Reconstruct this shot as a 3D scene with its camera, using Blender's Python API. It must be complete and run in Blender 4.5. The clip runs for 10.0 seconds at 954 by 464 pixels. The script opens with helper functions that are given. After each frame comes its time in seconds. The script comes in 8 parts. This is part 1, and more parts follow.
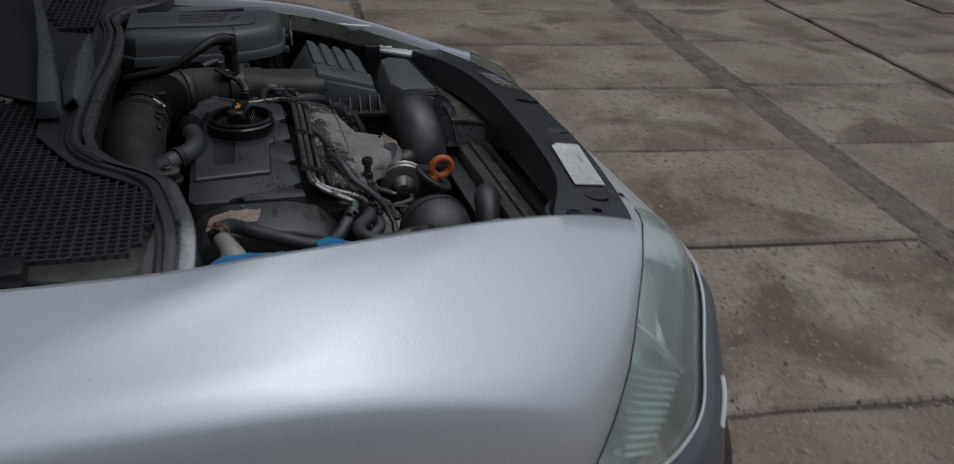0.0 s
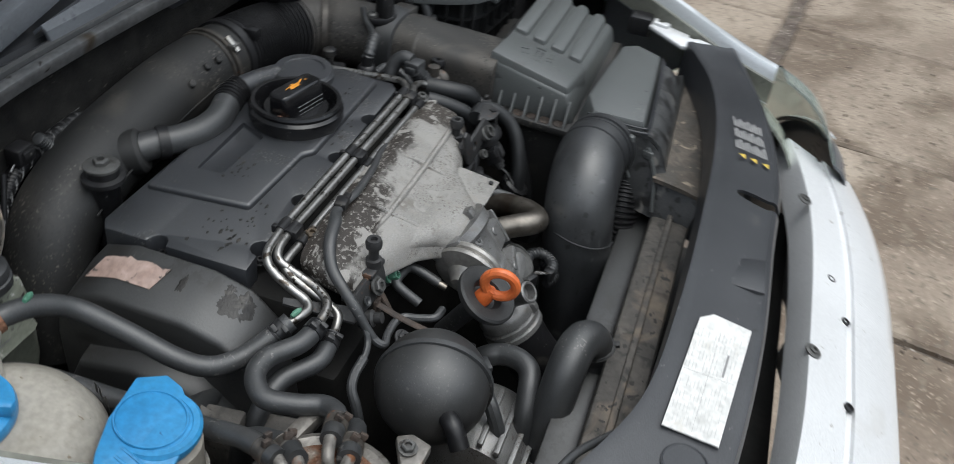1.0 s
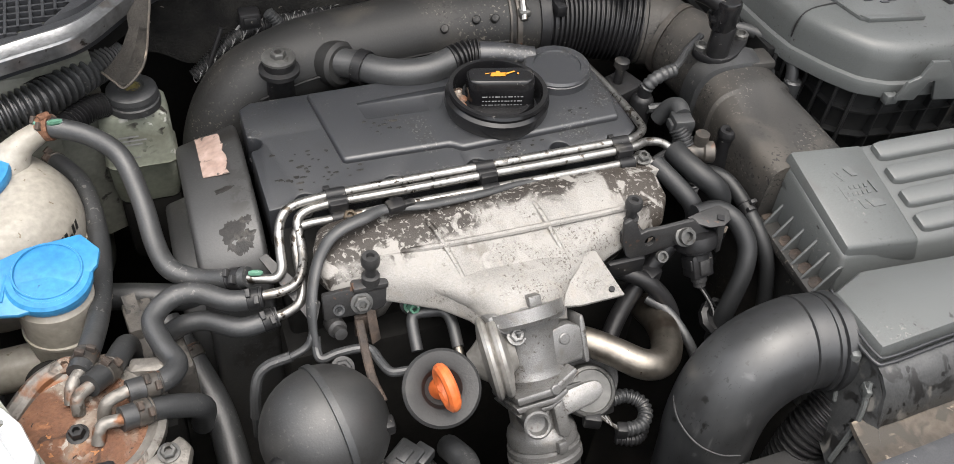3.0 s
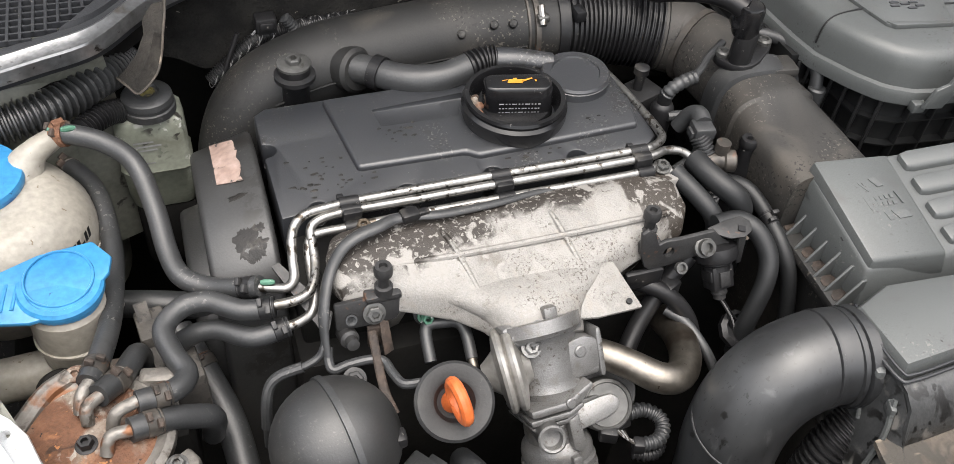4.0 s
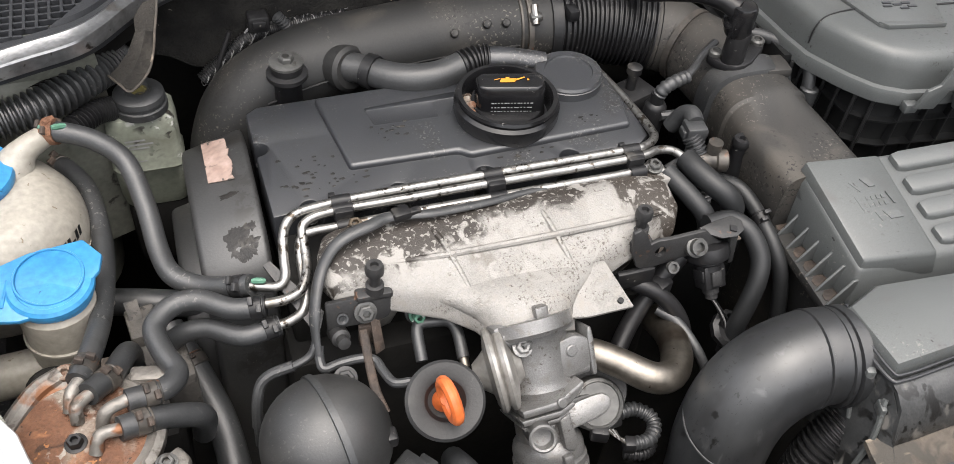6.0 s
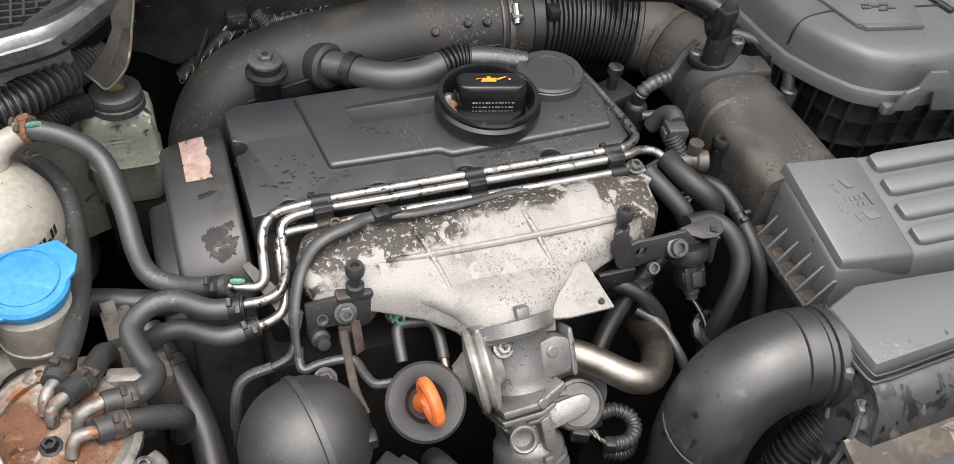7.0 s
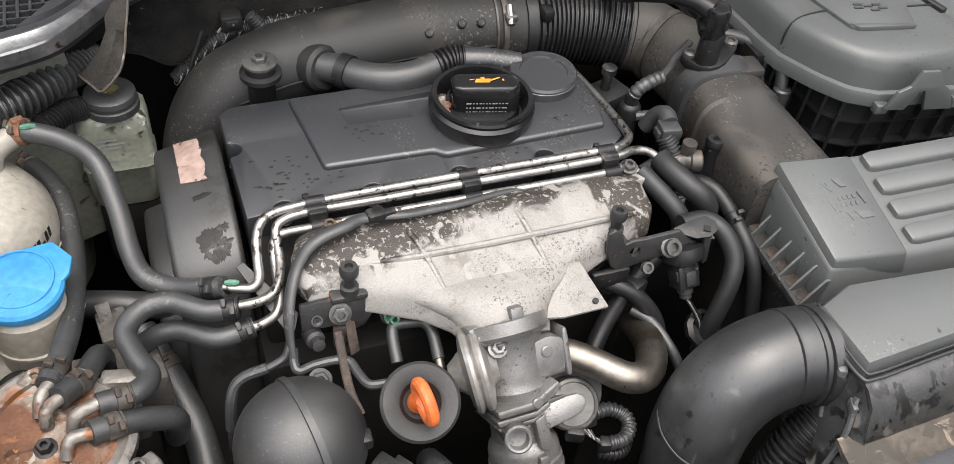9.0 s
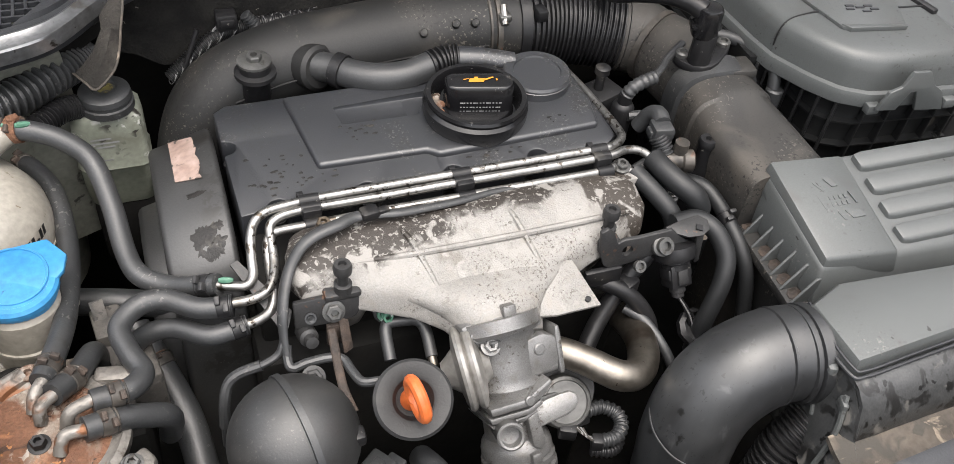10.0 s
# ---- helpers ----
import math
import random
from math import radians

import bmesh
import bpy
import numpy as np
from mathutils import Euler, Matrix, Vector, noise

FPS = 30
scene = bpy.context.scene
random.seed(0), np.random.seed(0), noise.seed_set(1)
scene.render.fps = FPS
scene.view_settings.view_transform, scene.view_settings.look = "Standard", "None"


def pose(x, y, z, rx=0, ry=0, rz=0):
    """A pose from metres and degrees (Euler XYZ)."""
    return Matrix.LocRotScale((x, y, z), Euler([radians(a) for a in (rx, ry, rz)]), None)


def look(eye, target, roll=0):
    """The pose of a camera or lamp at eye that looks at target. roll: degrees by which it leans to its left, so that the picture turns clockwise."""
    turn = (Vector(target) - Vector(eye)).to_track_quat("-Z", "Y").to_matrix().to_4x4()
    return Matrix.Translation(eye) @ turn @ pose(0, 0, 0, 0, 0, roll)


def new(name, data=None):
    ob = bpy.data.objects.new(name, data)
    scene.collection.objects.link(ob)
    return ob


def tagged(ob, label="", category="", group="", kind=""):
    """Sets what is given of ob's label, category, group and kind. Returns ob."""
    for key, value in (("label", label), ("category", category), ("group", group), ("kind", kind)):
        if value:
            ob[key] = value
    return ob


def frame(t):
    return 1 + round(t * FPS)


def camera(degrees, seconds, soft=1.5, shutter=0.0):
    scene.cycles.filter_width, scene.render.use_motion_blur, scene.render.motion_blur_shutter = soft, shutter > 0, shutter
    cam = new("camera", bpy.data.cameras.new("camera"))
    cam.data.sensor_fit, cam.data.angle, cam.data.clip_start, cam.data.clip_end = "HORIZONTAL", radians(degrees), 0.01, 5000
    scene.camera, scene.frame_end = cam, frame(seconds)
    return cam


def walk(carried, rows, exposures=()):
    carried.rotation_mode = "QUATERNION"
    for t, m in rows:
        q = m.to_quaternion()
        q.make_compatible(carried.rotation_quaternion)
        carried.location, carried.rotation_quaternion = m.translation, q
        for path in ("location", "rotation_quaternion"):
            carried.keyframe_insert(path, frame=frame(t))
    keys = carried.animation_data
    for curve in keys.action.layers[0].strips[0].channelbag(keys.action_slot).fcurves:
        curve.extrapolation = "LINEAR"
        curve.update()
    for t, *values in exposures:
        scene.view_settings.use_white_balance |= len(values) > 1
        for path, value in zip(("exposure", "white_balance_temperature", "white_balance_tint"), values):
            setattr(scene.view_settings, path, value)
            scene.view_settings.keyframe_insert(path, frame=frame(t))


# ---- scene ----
cam = camera(55.2, 10.0, 0.8, 0.3)
PATH = [
    (0, (-1.491, 0.235, 1.464), (0.229, -0.284, 0.585), 2.5),
    (0.3, (-1.265, 0.089, 1.439), (0.48, -0.265, 0.529), 5.9),
    (0.5, (-1.115, -0.015, 1.464), (0.598, -0.188, 0.446), 6.3),
    (0.8, (-0.915, -0.186, 1.476), (0.716, 0.003, 0.335), 6.1),
    (1, (-0.83, -0.254, 1.497), (0.722, 0.13, 0.296), 7.7),
    (1.3, (-0.721, -0.343, 1.498), (0.662, 0.336, 0.222), 9.2),
    (1.5, (-0.6, -0.377, 1.499), (0.61, 0.436, 0.131), 10.8),
    (1.7, (-0.521, -0.408, 1.507), (0.596, 0.5, 0.119), 11.8),
    (2, (-0.423, -0.458, 1.514), (0.513, 0.598, 0.098), 9.6),
    (2.1, (-0.392, -0.471, 1.517), (0.5, 0.616, 0.094), 10.2),
    (2.5, (-0.322, -0.521, 1.532), (0.347, 0.714, 0.108), 8.6),
    (4, (-0.287, -0.504, 1.527), (0.253, 0.787, 0.099), 5.9),
    (4.5, (-0.283, -0.504, 1.528), (0.229, 0.79, 0.092), 5.1),
    (5, (-0.281, -0.505, 1.527), (0.222, 0.788, 0.086), 4.9),
    (5.5, (-0.283, -0.506, 1.527), (0.218, 0.792, 0.09), 4.9),
    (6, (-0.283, -0.505, 1.527), (0.265, 0.782, 0.098), 6.3),
    (7.5, (-0.283, -0.499, 1.527), (0.309, 0.765, 0.095), 7.9),
    (8, (-0.283, -0.501, 1.526), (0.312, 0.766, 0.098), 7.9),
    (8.5, (-0.281, -0.501, 1.528), (0.315, 0.764, 0.099), 7.8),
    (9, (-0.281, -0.503, 1.528), (0.315, 0.765, 0.1), 7.7),
    (9.5, (-0.281, -0.506, 1.529), (0.32, 0.762, 0.104), 7.8),
    (10, (-0.28, -0.509, 1.529), (0.324, 0.759, 0.105), 8.0),
]
EXPOSURES = [(0.0, -0.8, 5950, 8), (0.4, -0.68, 5900, 8), (0.6, -0.25, 6000, 8), (0.8, 0.4, 6150, 7), (1.0, 0.7, 6200, 6), (1.7, 1.32, 6400, 6), (2.0, 1.46, 6600, 8), (2.5, 1.58, 6750, 10), (10.0, 1.62, 6750, 11)]
walk(cam, [(t, look(eye, target, roll)) for t, eye, target, roll in PATH], EXPOSURES)

# ---- world and light: overcast afternoon ----
world = bpy.data.worlds.new("overcast_sky")
scene.world = world
world.use_nodes = True
wn, wl = world.node_tree.nodes, world.node_tree.links
sky = wn.new("ShaderNodeTexSky")
sky.sky_type = "NISHITA"
sky.sun_disc = False
sky.sun_elevation = radians(78)
sky.sun_rotation = radians(196)
sky.air_density, sky.dust_density = 1.0, 4.0
cloud = wn.new("ShaderNodeHueSaturation")
cloud.inputs["Saturation"].default_value = 0.34
wl.new(sky.outputs[0], cloud.inputs["Color"])
wl.new(cloud.outputs[0], wn["Background"].inputs["Color"])
wn["Background"].inputs["Strength"].default_value = 0.14

sun = new("sun", bpy.data.lights.new("sun", "SUN"))
sun.data.energy, sun.data.angle, sun.data.color = 1.0, radians(95), (1.0, 0.97, 0.93)
sun.matrix_world = look((-0.2, -0.7, 4.5), (0, 0, 0.9))

# ---- materials ----


def surf(name, dark, light, rough=(0.45, 0.65), metal=0.0, scale=18.0, fine=160.0, bump=0.15, spots=None, spec=0.5, coat=0.0, stretch=(1, 1, 1), stain=None, drops=(), flecks=(), clusters=(), each=False):
    """A two-scale surface: colour between dark and light, uneven gloss, fine relief; spots: (colour, scale, threshold) of dirt, dust or rust."""
    m = bpy.data.materials.new(name)
    m.use_nodes = True
    n, l = m.node_tree.nodes, m.node_tree.links
    b = n["Principled BSDF"]
    tc = n.new("ShaderNodeTexCoord")
    mp = n.new("ShaderNodeMapping")
    mp.inputs["Scale"].default_value = stretch
    l.new(tc.outputs["Object"], mp.inputs[0])
    if each:
        # another stretch of the pattern on every piece
        info, far = n.new("ShaderNodeObjectInfo"), n.new("ShaderNodeVectorMath")
        far.operation = "SCALE"
        far.inputs[0].default_value = (31.0, 17.0, 5.0)
        l.new(info.outputs["Random"], far.inputs["Scale"])
        l.new(far.outputs[0], mp.inputs["Location"])

    def noise_at(s, detail=6.0, distortion=0.0):
        t = n.new("ShaderNodeTexNoise")
        t.inputs["Scale"].default_value, t.inputs["Detail"].default_value, t.inputs["Distortion"].default_value = s, detail, distortion
        l.new(mp.outputs[0], t.inputs["Vector"])
        return t.outputs["Fac"]

    def ramp(src, lo, hi):
        r = n.new("ShaderNodeMapRange")
        r.inputs["From Min"].default_value, r.inputs["From Max"].default_value = lo, hi
        l.new(src, r.inputs["Value"])
        return r.outputs[0]

    def mix(fac, a, c):
        x = n.new("ShaderNodeMix")
        x.data_type = "RGBA"
        l.new(fac, x.inputs["Factor"])
        for sock, v in ((x.inputs["A"], a), (x.inputs["B"], c)):
            if isinstance(v, tuple):
                sock.default_value = (*v, 1)
            else:
                l.new(v, sock)
        return x.outputs["Result"]

    big, small = noise_at(scale, 5, 0.4), noise_at(fine, 4)
    col = mix(ramp(big, 0.35, 0.68), dark, light)
    grain = n.new("ShaderNodeMix")
    grain.data_type, grain.blend_type = "RGBA", "MULTIPLY"
    grain.inputs["Factor"].default_value = 0.35
    l.new(col, grain.inputs["A"])
    l.new(ramp(small, 0.2, 0.75), grain.inputs["B"])
    col = grain.outputs["Result"]
    rr = n.new("ShaderNodeMapRange")
    rr.inputs["To Min"].default_value, rr.inputs["To Max"].default_value = rough
    l.new(noise_at(scale * 2.3, 4), rr.inputs["Value"])
    gloss = rr.outputs[0]
    if spots:
        for colour, s, cut, soft in spots:
            f = ramp(noise_at(s, 7, 0.6), cut, cut + soft)
            col = mix(f, col, colour)
    for colour, s, size, share in drops:
        # small round drops and specks: one in some cells of a broken-up grid
        vo = n.new("ShaderNodeTexVoronoi")
        vo.inputs["Scale"].default_value = s
        warp = n.new("ShaderNodeMix")
        warp.data_type, warp.blend_type = "RGBA", "LINEAR_LIGHT"
        warp.inputs["Factor"].default_value = 0.006
        l.new(mp.outputs[0], warp.inputs["A"])
        wn_ = n.new("ShaderNodeTexNoise")
        wn_.inputs["Scale"].default_value = s * 1.5
        l.new(mp.outputs[0], wn_.inputs["Vector"])
        l.new(wn_.outputs["Color"], warp.inputs["B"])
        l.new(warp.outputs["Result"], vo.inputs["Vector"])
        few = n.new("ShaderNodeSeparateColor")
        l.new(vo.outputs["Color"], few.inputs[0])
        on = n.new("ShaderNodeMath")
        on.operation = "MULTIPLY"
        l.new(ramp(vo.outputs["Distance"], size, size * 0.75), on.inputs[0])
        l.new(ramp(few.outputs[0], 1 - share, 1.02 - share), on.inputs[1])
        col = mix(on.outputs[0], col, colour)
    for colour, s, cut, region, share in clusters:
        # specks that keep together in patches: fine noise, let through where a broad one is high
        both = n.new("ShaderNodeMath")
        both.operation = "MULTIPLY"
        l.new(ramp(noise_at(s, 6, 0.4), cut, cut + 0.05), both.inputs[0])
        l.new(ramp(noise_at(region, 3, 0.3), share, share + 0.07), both.inputs[1])
        col = mix(both.outputs[0], col, colour)
    for way, start, reach, colour in stain or ():
        # oil that has spread from one side: (direction, start, reach, colour), broken up by noise
        dot = n.new("ShaderNodeVectorMath")
        dot.operation = "DOT_PRODUCT"
        l.new(tc.outputs["Object"], dot.inputs[0])
        dot.inputs[1].default_value = way
        wob = n.new("ShaderNodeMath")
        wob.operation = "MULTIPLY_ADD"
        l.new(noise_at(28, 8, 0.8), wob.inputs[0])
        wob.inputs[1].default_value = reach * 3.2
        l.new(dot.outputs["Value"], wob.inputs[2])
        col = mix(ramp(wob.outputs[0], start + reach * 1.6, start + reach * 2.0), col, colour)
    for colour, s, cut, soft in flecks:
        # bare flecks that show through the stains
        col = mix(ramp(noise_at(s, 7, 0.6), cut, cut + soft), col, colour)
    l.new(col, b.inputs["Base Color"])
    l.new(gloss, b.inputs["Roughness"])
    b.inputs["Metallic"].default_value = metal
    b.inputs["Specular IOR Level"].default_value = spec
    b.inputs["Coat Weight"].default_value = coat
    b.inputs["Coat Roughness"].default_value = 0.06
    bp = n.new("ShaderNodeBump")
    bp.inputs["Strength"].default_value, bp.inputs["Distance"].default_value = bump, 0.002
    l.new(small, bp.inputs["Height"])
    l.new(bp.outputs[0], b.inputs["Normal"])
    return m


BLACK = (0.007, 0.007, 0.007)
M_COVER = surf("black_cover_plastic", (0.020, 0.022, 0.026), (0.030, 0.032, 0.037), (0.36, 0.48), scale=4, fine=700, bump=0.07, spots=[((0.044, 0.046, 0.050), 6, 0.56, 0.25), ((0.016, 0.017, 0.019), 22, 0.60, 0.16)], clusters=[((0.009, 0.009, 0.009), 140, 0.53, 12, 0.53), ((0.014, 0.014, 0.014), 320, 0.56, 9, 0.54), ((0.11, 0.107, 0.102), 360, 0.58, 12, 0.52)], drops=[((0.17, 0.165, 0.16), 240, 0.16, 0.04)], spec=1.0)
M_TIMING = surf("dusty_black_plastic", (0.022, 0.0225, 0.023), (0.035, 0.0355, 0.0355), (0.42, 0.56), scale=7, fine=480, bump=0.08, spots=[((0.052, 0.051, 0.049), 9, 0.57, 0.22)], spec=0.9, clusters=[((0.012, 0.011, 0.010), 60, 0.47, 10, 0.54), ((0.014, 0.0135, 0.013), 210, 0.55, 10, 0.50), ((0.060, 0.058, 0.054), 300, 0.62, 12, 0.57)])
M_BOX = surf("grey_black_plastic", (0.090, 0.097, 0.097), (0.113, 0.121, 0.120), (0.34, 0.46), scale=3.5, fine=900, bump=0.06, spots=[((0.140, 0.140, 0.132), 4, 0.58, 0.25), ((0.075, 0.077, 0.076), 30, 0.60, 0.14)], clusters=[((0.040, 0.040, 0.039), 260, 0.62, 9, 0.55), ((0.14, 0.138, 0.13), 300, 0.62, 8, 0.58)], spec=0.6, drops=[((0.018, 0.018, 0.017), 95, 0.17, 0.10)])
M_PIPE = surf("matt_black_pipe", (0.014, 0.0143, 0.0143), (0.024, 0.024, 0.0235), (0.50, 0.66), scale=4, fine=500, bump=0.07, spots=[((0.056, 0.051, 0.045), 5, 0.49, 0.26), ((0.074, 0.066, 0.056), 14, 0.58, 0.20), ((0.014, 0.0135, 0.013), 9, 0.58, 0.16)], clusters=[((0.011, 0.0105, 0.010), 230, 0.57, 10, 0.50), ((0.10, 0.091, 0.078), 280, 0.60, 9, 0.50)], spec=0.5)
M_SLICK = surf("slick_black_duct", (0.018, 0.019, 0.0205), (0.032, 0.034, 0.0365), (0.34, 0.46), scale=5, bump=0.03, stretch=(1, 1, 0.45), spec=0.9, spots=[((0.060, 0.063, 0.066), 8, 0.52, 0.22), ((0.014, 0.014, 0.0145), 15, 0.60, 0.14), ((0.085, 0.087, 0.089), 60, 0.64, 0.12)], drops=[((0.006, 0.006, 0.006), 75, 0.20, 0.20), (BLACK, 120, 0.26, 0.30), (BLACK, 240, 0.28, 0.25)])
M_RUBBER = surf("black_rubber", (0.027, 0.0285, 0.030), (0.042, 0.044, 0.046), (0.40, 0.54), scale=14, fine=420, bump=0.12, spots=[((0.056, 0.0545, 0.0515), 10, 0.58, 0.22), ((0.014, 0.0135, 0.013), 30, 0.62, 0.12)], clusters=[((0.13, 0.125, 0.118), 260, 0.60, 16, 0.54)], spec=0.8)
M_FUNNEL = surf("worn_black_rubber", (0.016, 0.0165, 0.017), (0.028, 0.0285, 0.029), (0.46, 0.62), scale=24, fine=420, bump=0.14, spots=[((0.042, 0.041, 0.039), 16, 0.58, 0.18)], clusters=[((0.09, 0.086, 0.08), 300, 0.60, 18, 0.55)], spec=0.5)
M_VERDIGRIS = surf("green_furring", (0.08, 0.20, 0.15), (0.14, 0.30, 0.23), (0.7, 0.9), scale=90)
M_DARK = surf("deep_black_plastic", (0.010, 0.010, 0.011), (0.022, 0.022, 0.023), (0.30, 0.5), scale=15, spec=0.4, spots=[((0.06, 0.056, 0.05), 20, 0.64, 0.1)], drops=[((0.12, 0.115, 0.105), 190, 0.24, 0.06)])
M_RIBBED = surf("glossy_ribbed_box_plastic", (0.010, 0.0105, 0.011), (0.020, 0.0205, 0.021), (0.22, 0.38), scale=12, bump=0.04, spots=[((0.045, 0.042, 0.037), 12, 0.62, 0.16)])
M_GLOSSBLACK = surf("glossy_black_plastic", (0.008, 0.008, 0.009), (0.014, 0.014, 0.015), (0.13, 0.26), scale=25, bump=0.03, spots=[((0.05, 0.048, 0.045), 24, 0.66, 0.08)], drops=[((0.13, 0.125, 0.12), 230, 0.22, 0.05)])
# near-black tone for the walls and parts deep in the bay
M_BAY = surf("near_black_bay_metal", (0.008, 0.008, 0.008), (0.022, 0.021, 0.019), (0.6, 0.85), scale=9, spec=0.2)
M_ALU = surf("dirty_cast_aluminium", (0.245, 0.237, 0.222), (0.325, 0.316, 0.300), (0.44, 0.60), metal=0.1, scale=20, fine=650, bump=0.35, spots=[((0.195, 0.182, 0.164), 13, 0.54, 0.18), ((0.245, 0.230, 0.209), 75, 0.54, 0.16), ((0.15, 0.136, 0.12), 34, 0.62, 0.10)], clusters=[((0.11, 0.098, 0.086), 420, 0.56, 26, 0.50), ((0.09, 0.080, 0.070), 230, 0.60, 22, 0.58)], stain=[((-0.22, 1.0, 0.25), 0.070, 0.030, (0.030, 0.025, 0.021)), ((1.0, 0.5, 0.0), 0.094, 0.028, (0.042, 0.035, 0.029))], flecks=[((0.27, 0.26, 0.243), 46, 0.545, 0.05), ((0.25, 0.24, 0.222), 240, 0.57, 0.08)])
M_ALUCLEAN = surf("machined_aluminium", (0.18, 0.179, 0.176), (0.285, 0.284, 0.280), (0.27, 0.42), metal=0.5, scale=22, fine=800, bump=0.22, spots=[((0.165, 0.157, 0.146), 60, 0.57, 0.14), ((0.13, 0.119, 0.105), 16, 0.60, 0.16)], clusters=[((0.10, 0.092, 0.081), 200, 0.58, 26, 0.54), ((0.09, 0.082, 0.072), 420, 0.58, 20, 0.53)])
M_STEEL = surf("worn_steel_tube", (0.29, 0.284, 0.270), (0.42, 0.414, 0.398), (0.26, 0.38), metal=0.9, scale=40, fine=320, bump=0.05, spots=[((0.20, 0.18, 0.155), 30, 0.58, 0.16)], clusters=[((0.035, 0.029, 0.024), 210, 0.54, 26, 0.53), ((0.08, 0.068, 0.056), 90, 0.57, 40, 0.50)])
M_STAINLESS = surf("tarnished_stainless", (0.19, 0.168, 0.140), (0.33, 0.302, 0.262), (0.30, 0.46), metal=0.95, scale=16, bump=0.10, spots=[((0.10, 0.075, 0.055), 14, 0.55, 0.18)], drops=[((0.08, 0.06, 0.045), 190, 0.28, 0.06)])
M_CAPSULE = surf("dull_silver_steel", (0.36, 0.345, 0.32), (0.54, 0.525, 0.50), (0.26, 0.40), metal=0.6, scale=16, bump=0.08, spots=[((0.19, 0.15, 0.11), 20, 0.6, 0.15)])
M_RUST = surf("rusty_steel", (0.13, 0.058, 0.032), (0.22, 0.105, 0.058), (0.7, 0.9), scale=38, fine=300, bump=1.0, drops=[((0.025, 0.015, 0.010), 190, 0.30, 0.16), ((0.34, 0.15, 0.06), 130, 0.32, 0.14)], spots=[((0.24, 0.205, 0.17), 22, 0.50, 0.12), ((0.36, 0.165, 0.08), 26, 0.60, 0.08), ((0.06, 0.032, 0.02), 44, 0.59, 0.06)], clusters=[((0.36, 0.33, 0.29), 150, 0.54, 22, 0.52)])
M_RUSTDARK = surf("dark_rusty_steel", (0.036, 0.029, 0.025), (0.085, 0.060, 0.046), (0.6, 0.85), scale=60, fine=300, bump=0.6, spots=[((0.02, 0.016, 0.013), 40, 0.6, 0.08)])
M_RUSTALU = surf("rust_stained_aluminium", (0.16, 0.148, 0.132), (0.30, 0.285, 0.262), (0.36, 0.58), metal=0.5, scale=30, bump=0.6, spots=[((0.2, 0.09, 0.045), 30, 0.58, 0.08), ((0.07, 0.06, 0.05), 48, 0.62, 0.05)])
M_CLAMP = surf("brown_steel_clamp", (0.05, 0.046, 0.042), (0.11, 0.098, 0.085), (0.35, 0.55), metal=0.3, scale=60, spots=[((0.15, 0.07, 0.04), 50, 0.62, 0.08)])
M_FADED = surf("faded_yellow_mark", (0.11, 0.095, 0.03), (0.17, 0.145, 0.05), (0.5, 0.6), scale=90, spots=[((0.03, 0.028, 0.025), 120, 0.54, 0.08)])
M_OIL = surf("dried_oil", (0.010, 0.009, 0.008), (0.018, 0.016, 0.014), (0.35, 0.6), scale=60, fine=300, bump=0.3, spots=[((0.040, 0.036, 0.031), 70, 0.58, 0.08)])
# darker copy of M_RUBBER: the right-hand hoses' shade is in the colour
M_SHADEDHOSE = surf("shaded_black_hose", (0.015, 0.016, 0.017), (0.026, 0.0275, 0.029), (0.40, 0.55), scale=14, fine=420, bump=0.06, spots=[((0.045, 0.043, 0.040), 10, 0.60, 0.2)])
M_BRACKET = surf("grey_black_steel", (0.034, 0.034, 0.035), (0.052, 0.052, 0.052), (0.38, 0.55), metal=0.2, scale=30, fine=420, bump=0.12, spots=[((0.085, 0.08, 0.072), 22, 0.62, 0.14)], clusters=[((0.10, 0.055, 0.035), 150, 0.58, 26, 0.60)])
M_BLUE = surf("blue_cap_plastic", (0.028, 0.215, 0.47), (0.05, 0.29, 0.57), (0.28, 0.44), scale=12, bump=0.06, spots=[((0.20, 0.36, 0.56), 22, 0.64, 0.14), ((0.02, 0.13, 0.34), 40, 0.64, 0.08)], clusters=[((0.015, 0.07, 0.16), 200, 0.60, 20, 0.54)])
M_WHITE = surf("milky_tank_plastic", (0.31, 0.288, 0.245), (0.41, 0.388, 0.345), (0.30, 0.45), scale=7, bump=0.04, spots=[((0.25, 0.21, 0.16), 8, 0.58, 0.2), ((0.2, 0.16, 0.11), 50, 0.70, 0.03)], drops=[((0.16, 0.13, 0.09), 150, 0.28, 0.05)])
M_GREEN = surf("yellowed_reservoir_plastic", (0.19, 0.205, 0.165), (0.28, 0.295, 0.245), (0.3, 0.48), scale=12, bump=0.05, spots=[((0.13, 0.13, 0.10), 18, 0.56, 0.15)], clusters=[((0.03, 0.027, 0.024), 90, 0.50, 24, 0.54), ((0.45, 0.45, 0.42), 120, 0.56, 30, 0.58)])
M_ORANGE = surf("orange_plastic", (0.62, 0.13, 0.03), (0.78, 0.2, 0.06), (0.32, 0.5), scale=30, bump=0.05, spots=[((0.35, 0.07, 0.02), 40, 0.66, 0.06)])
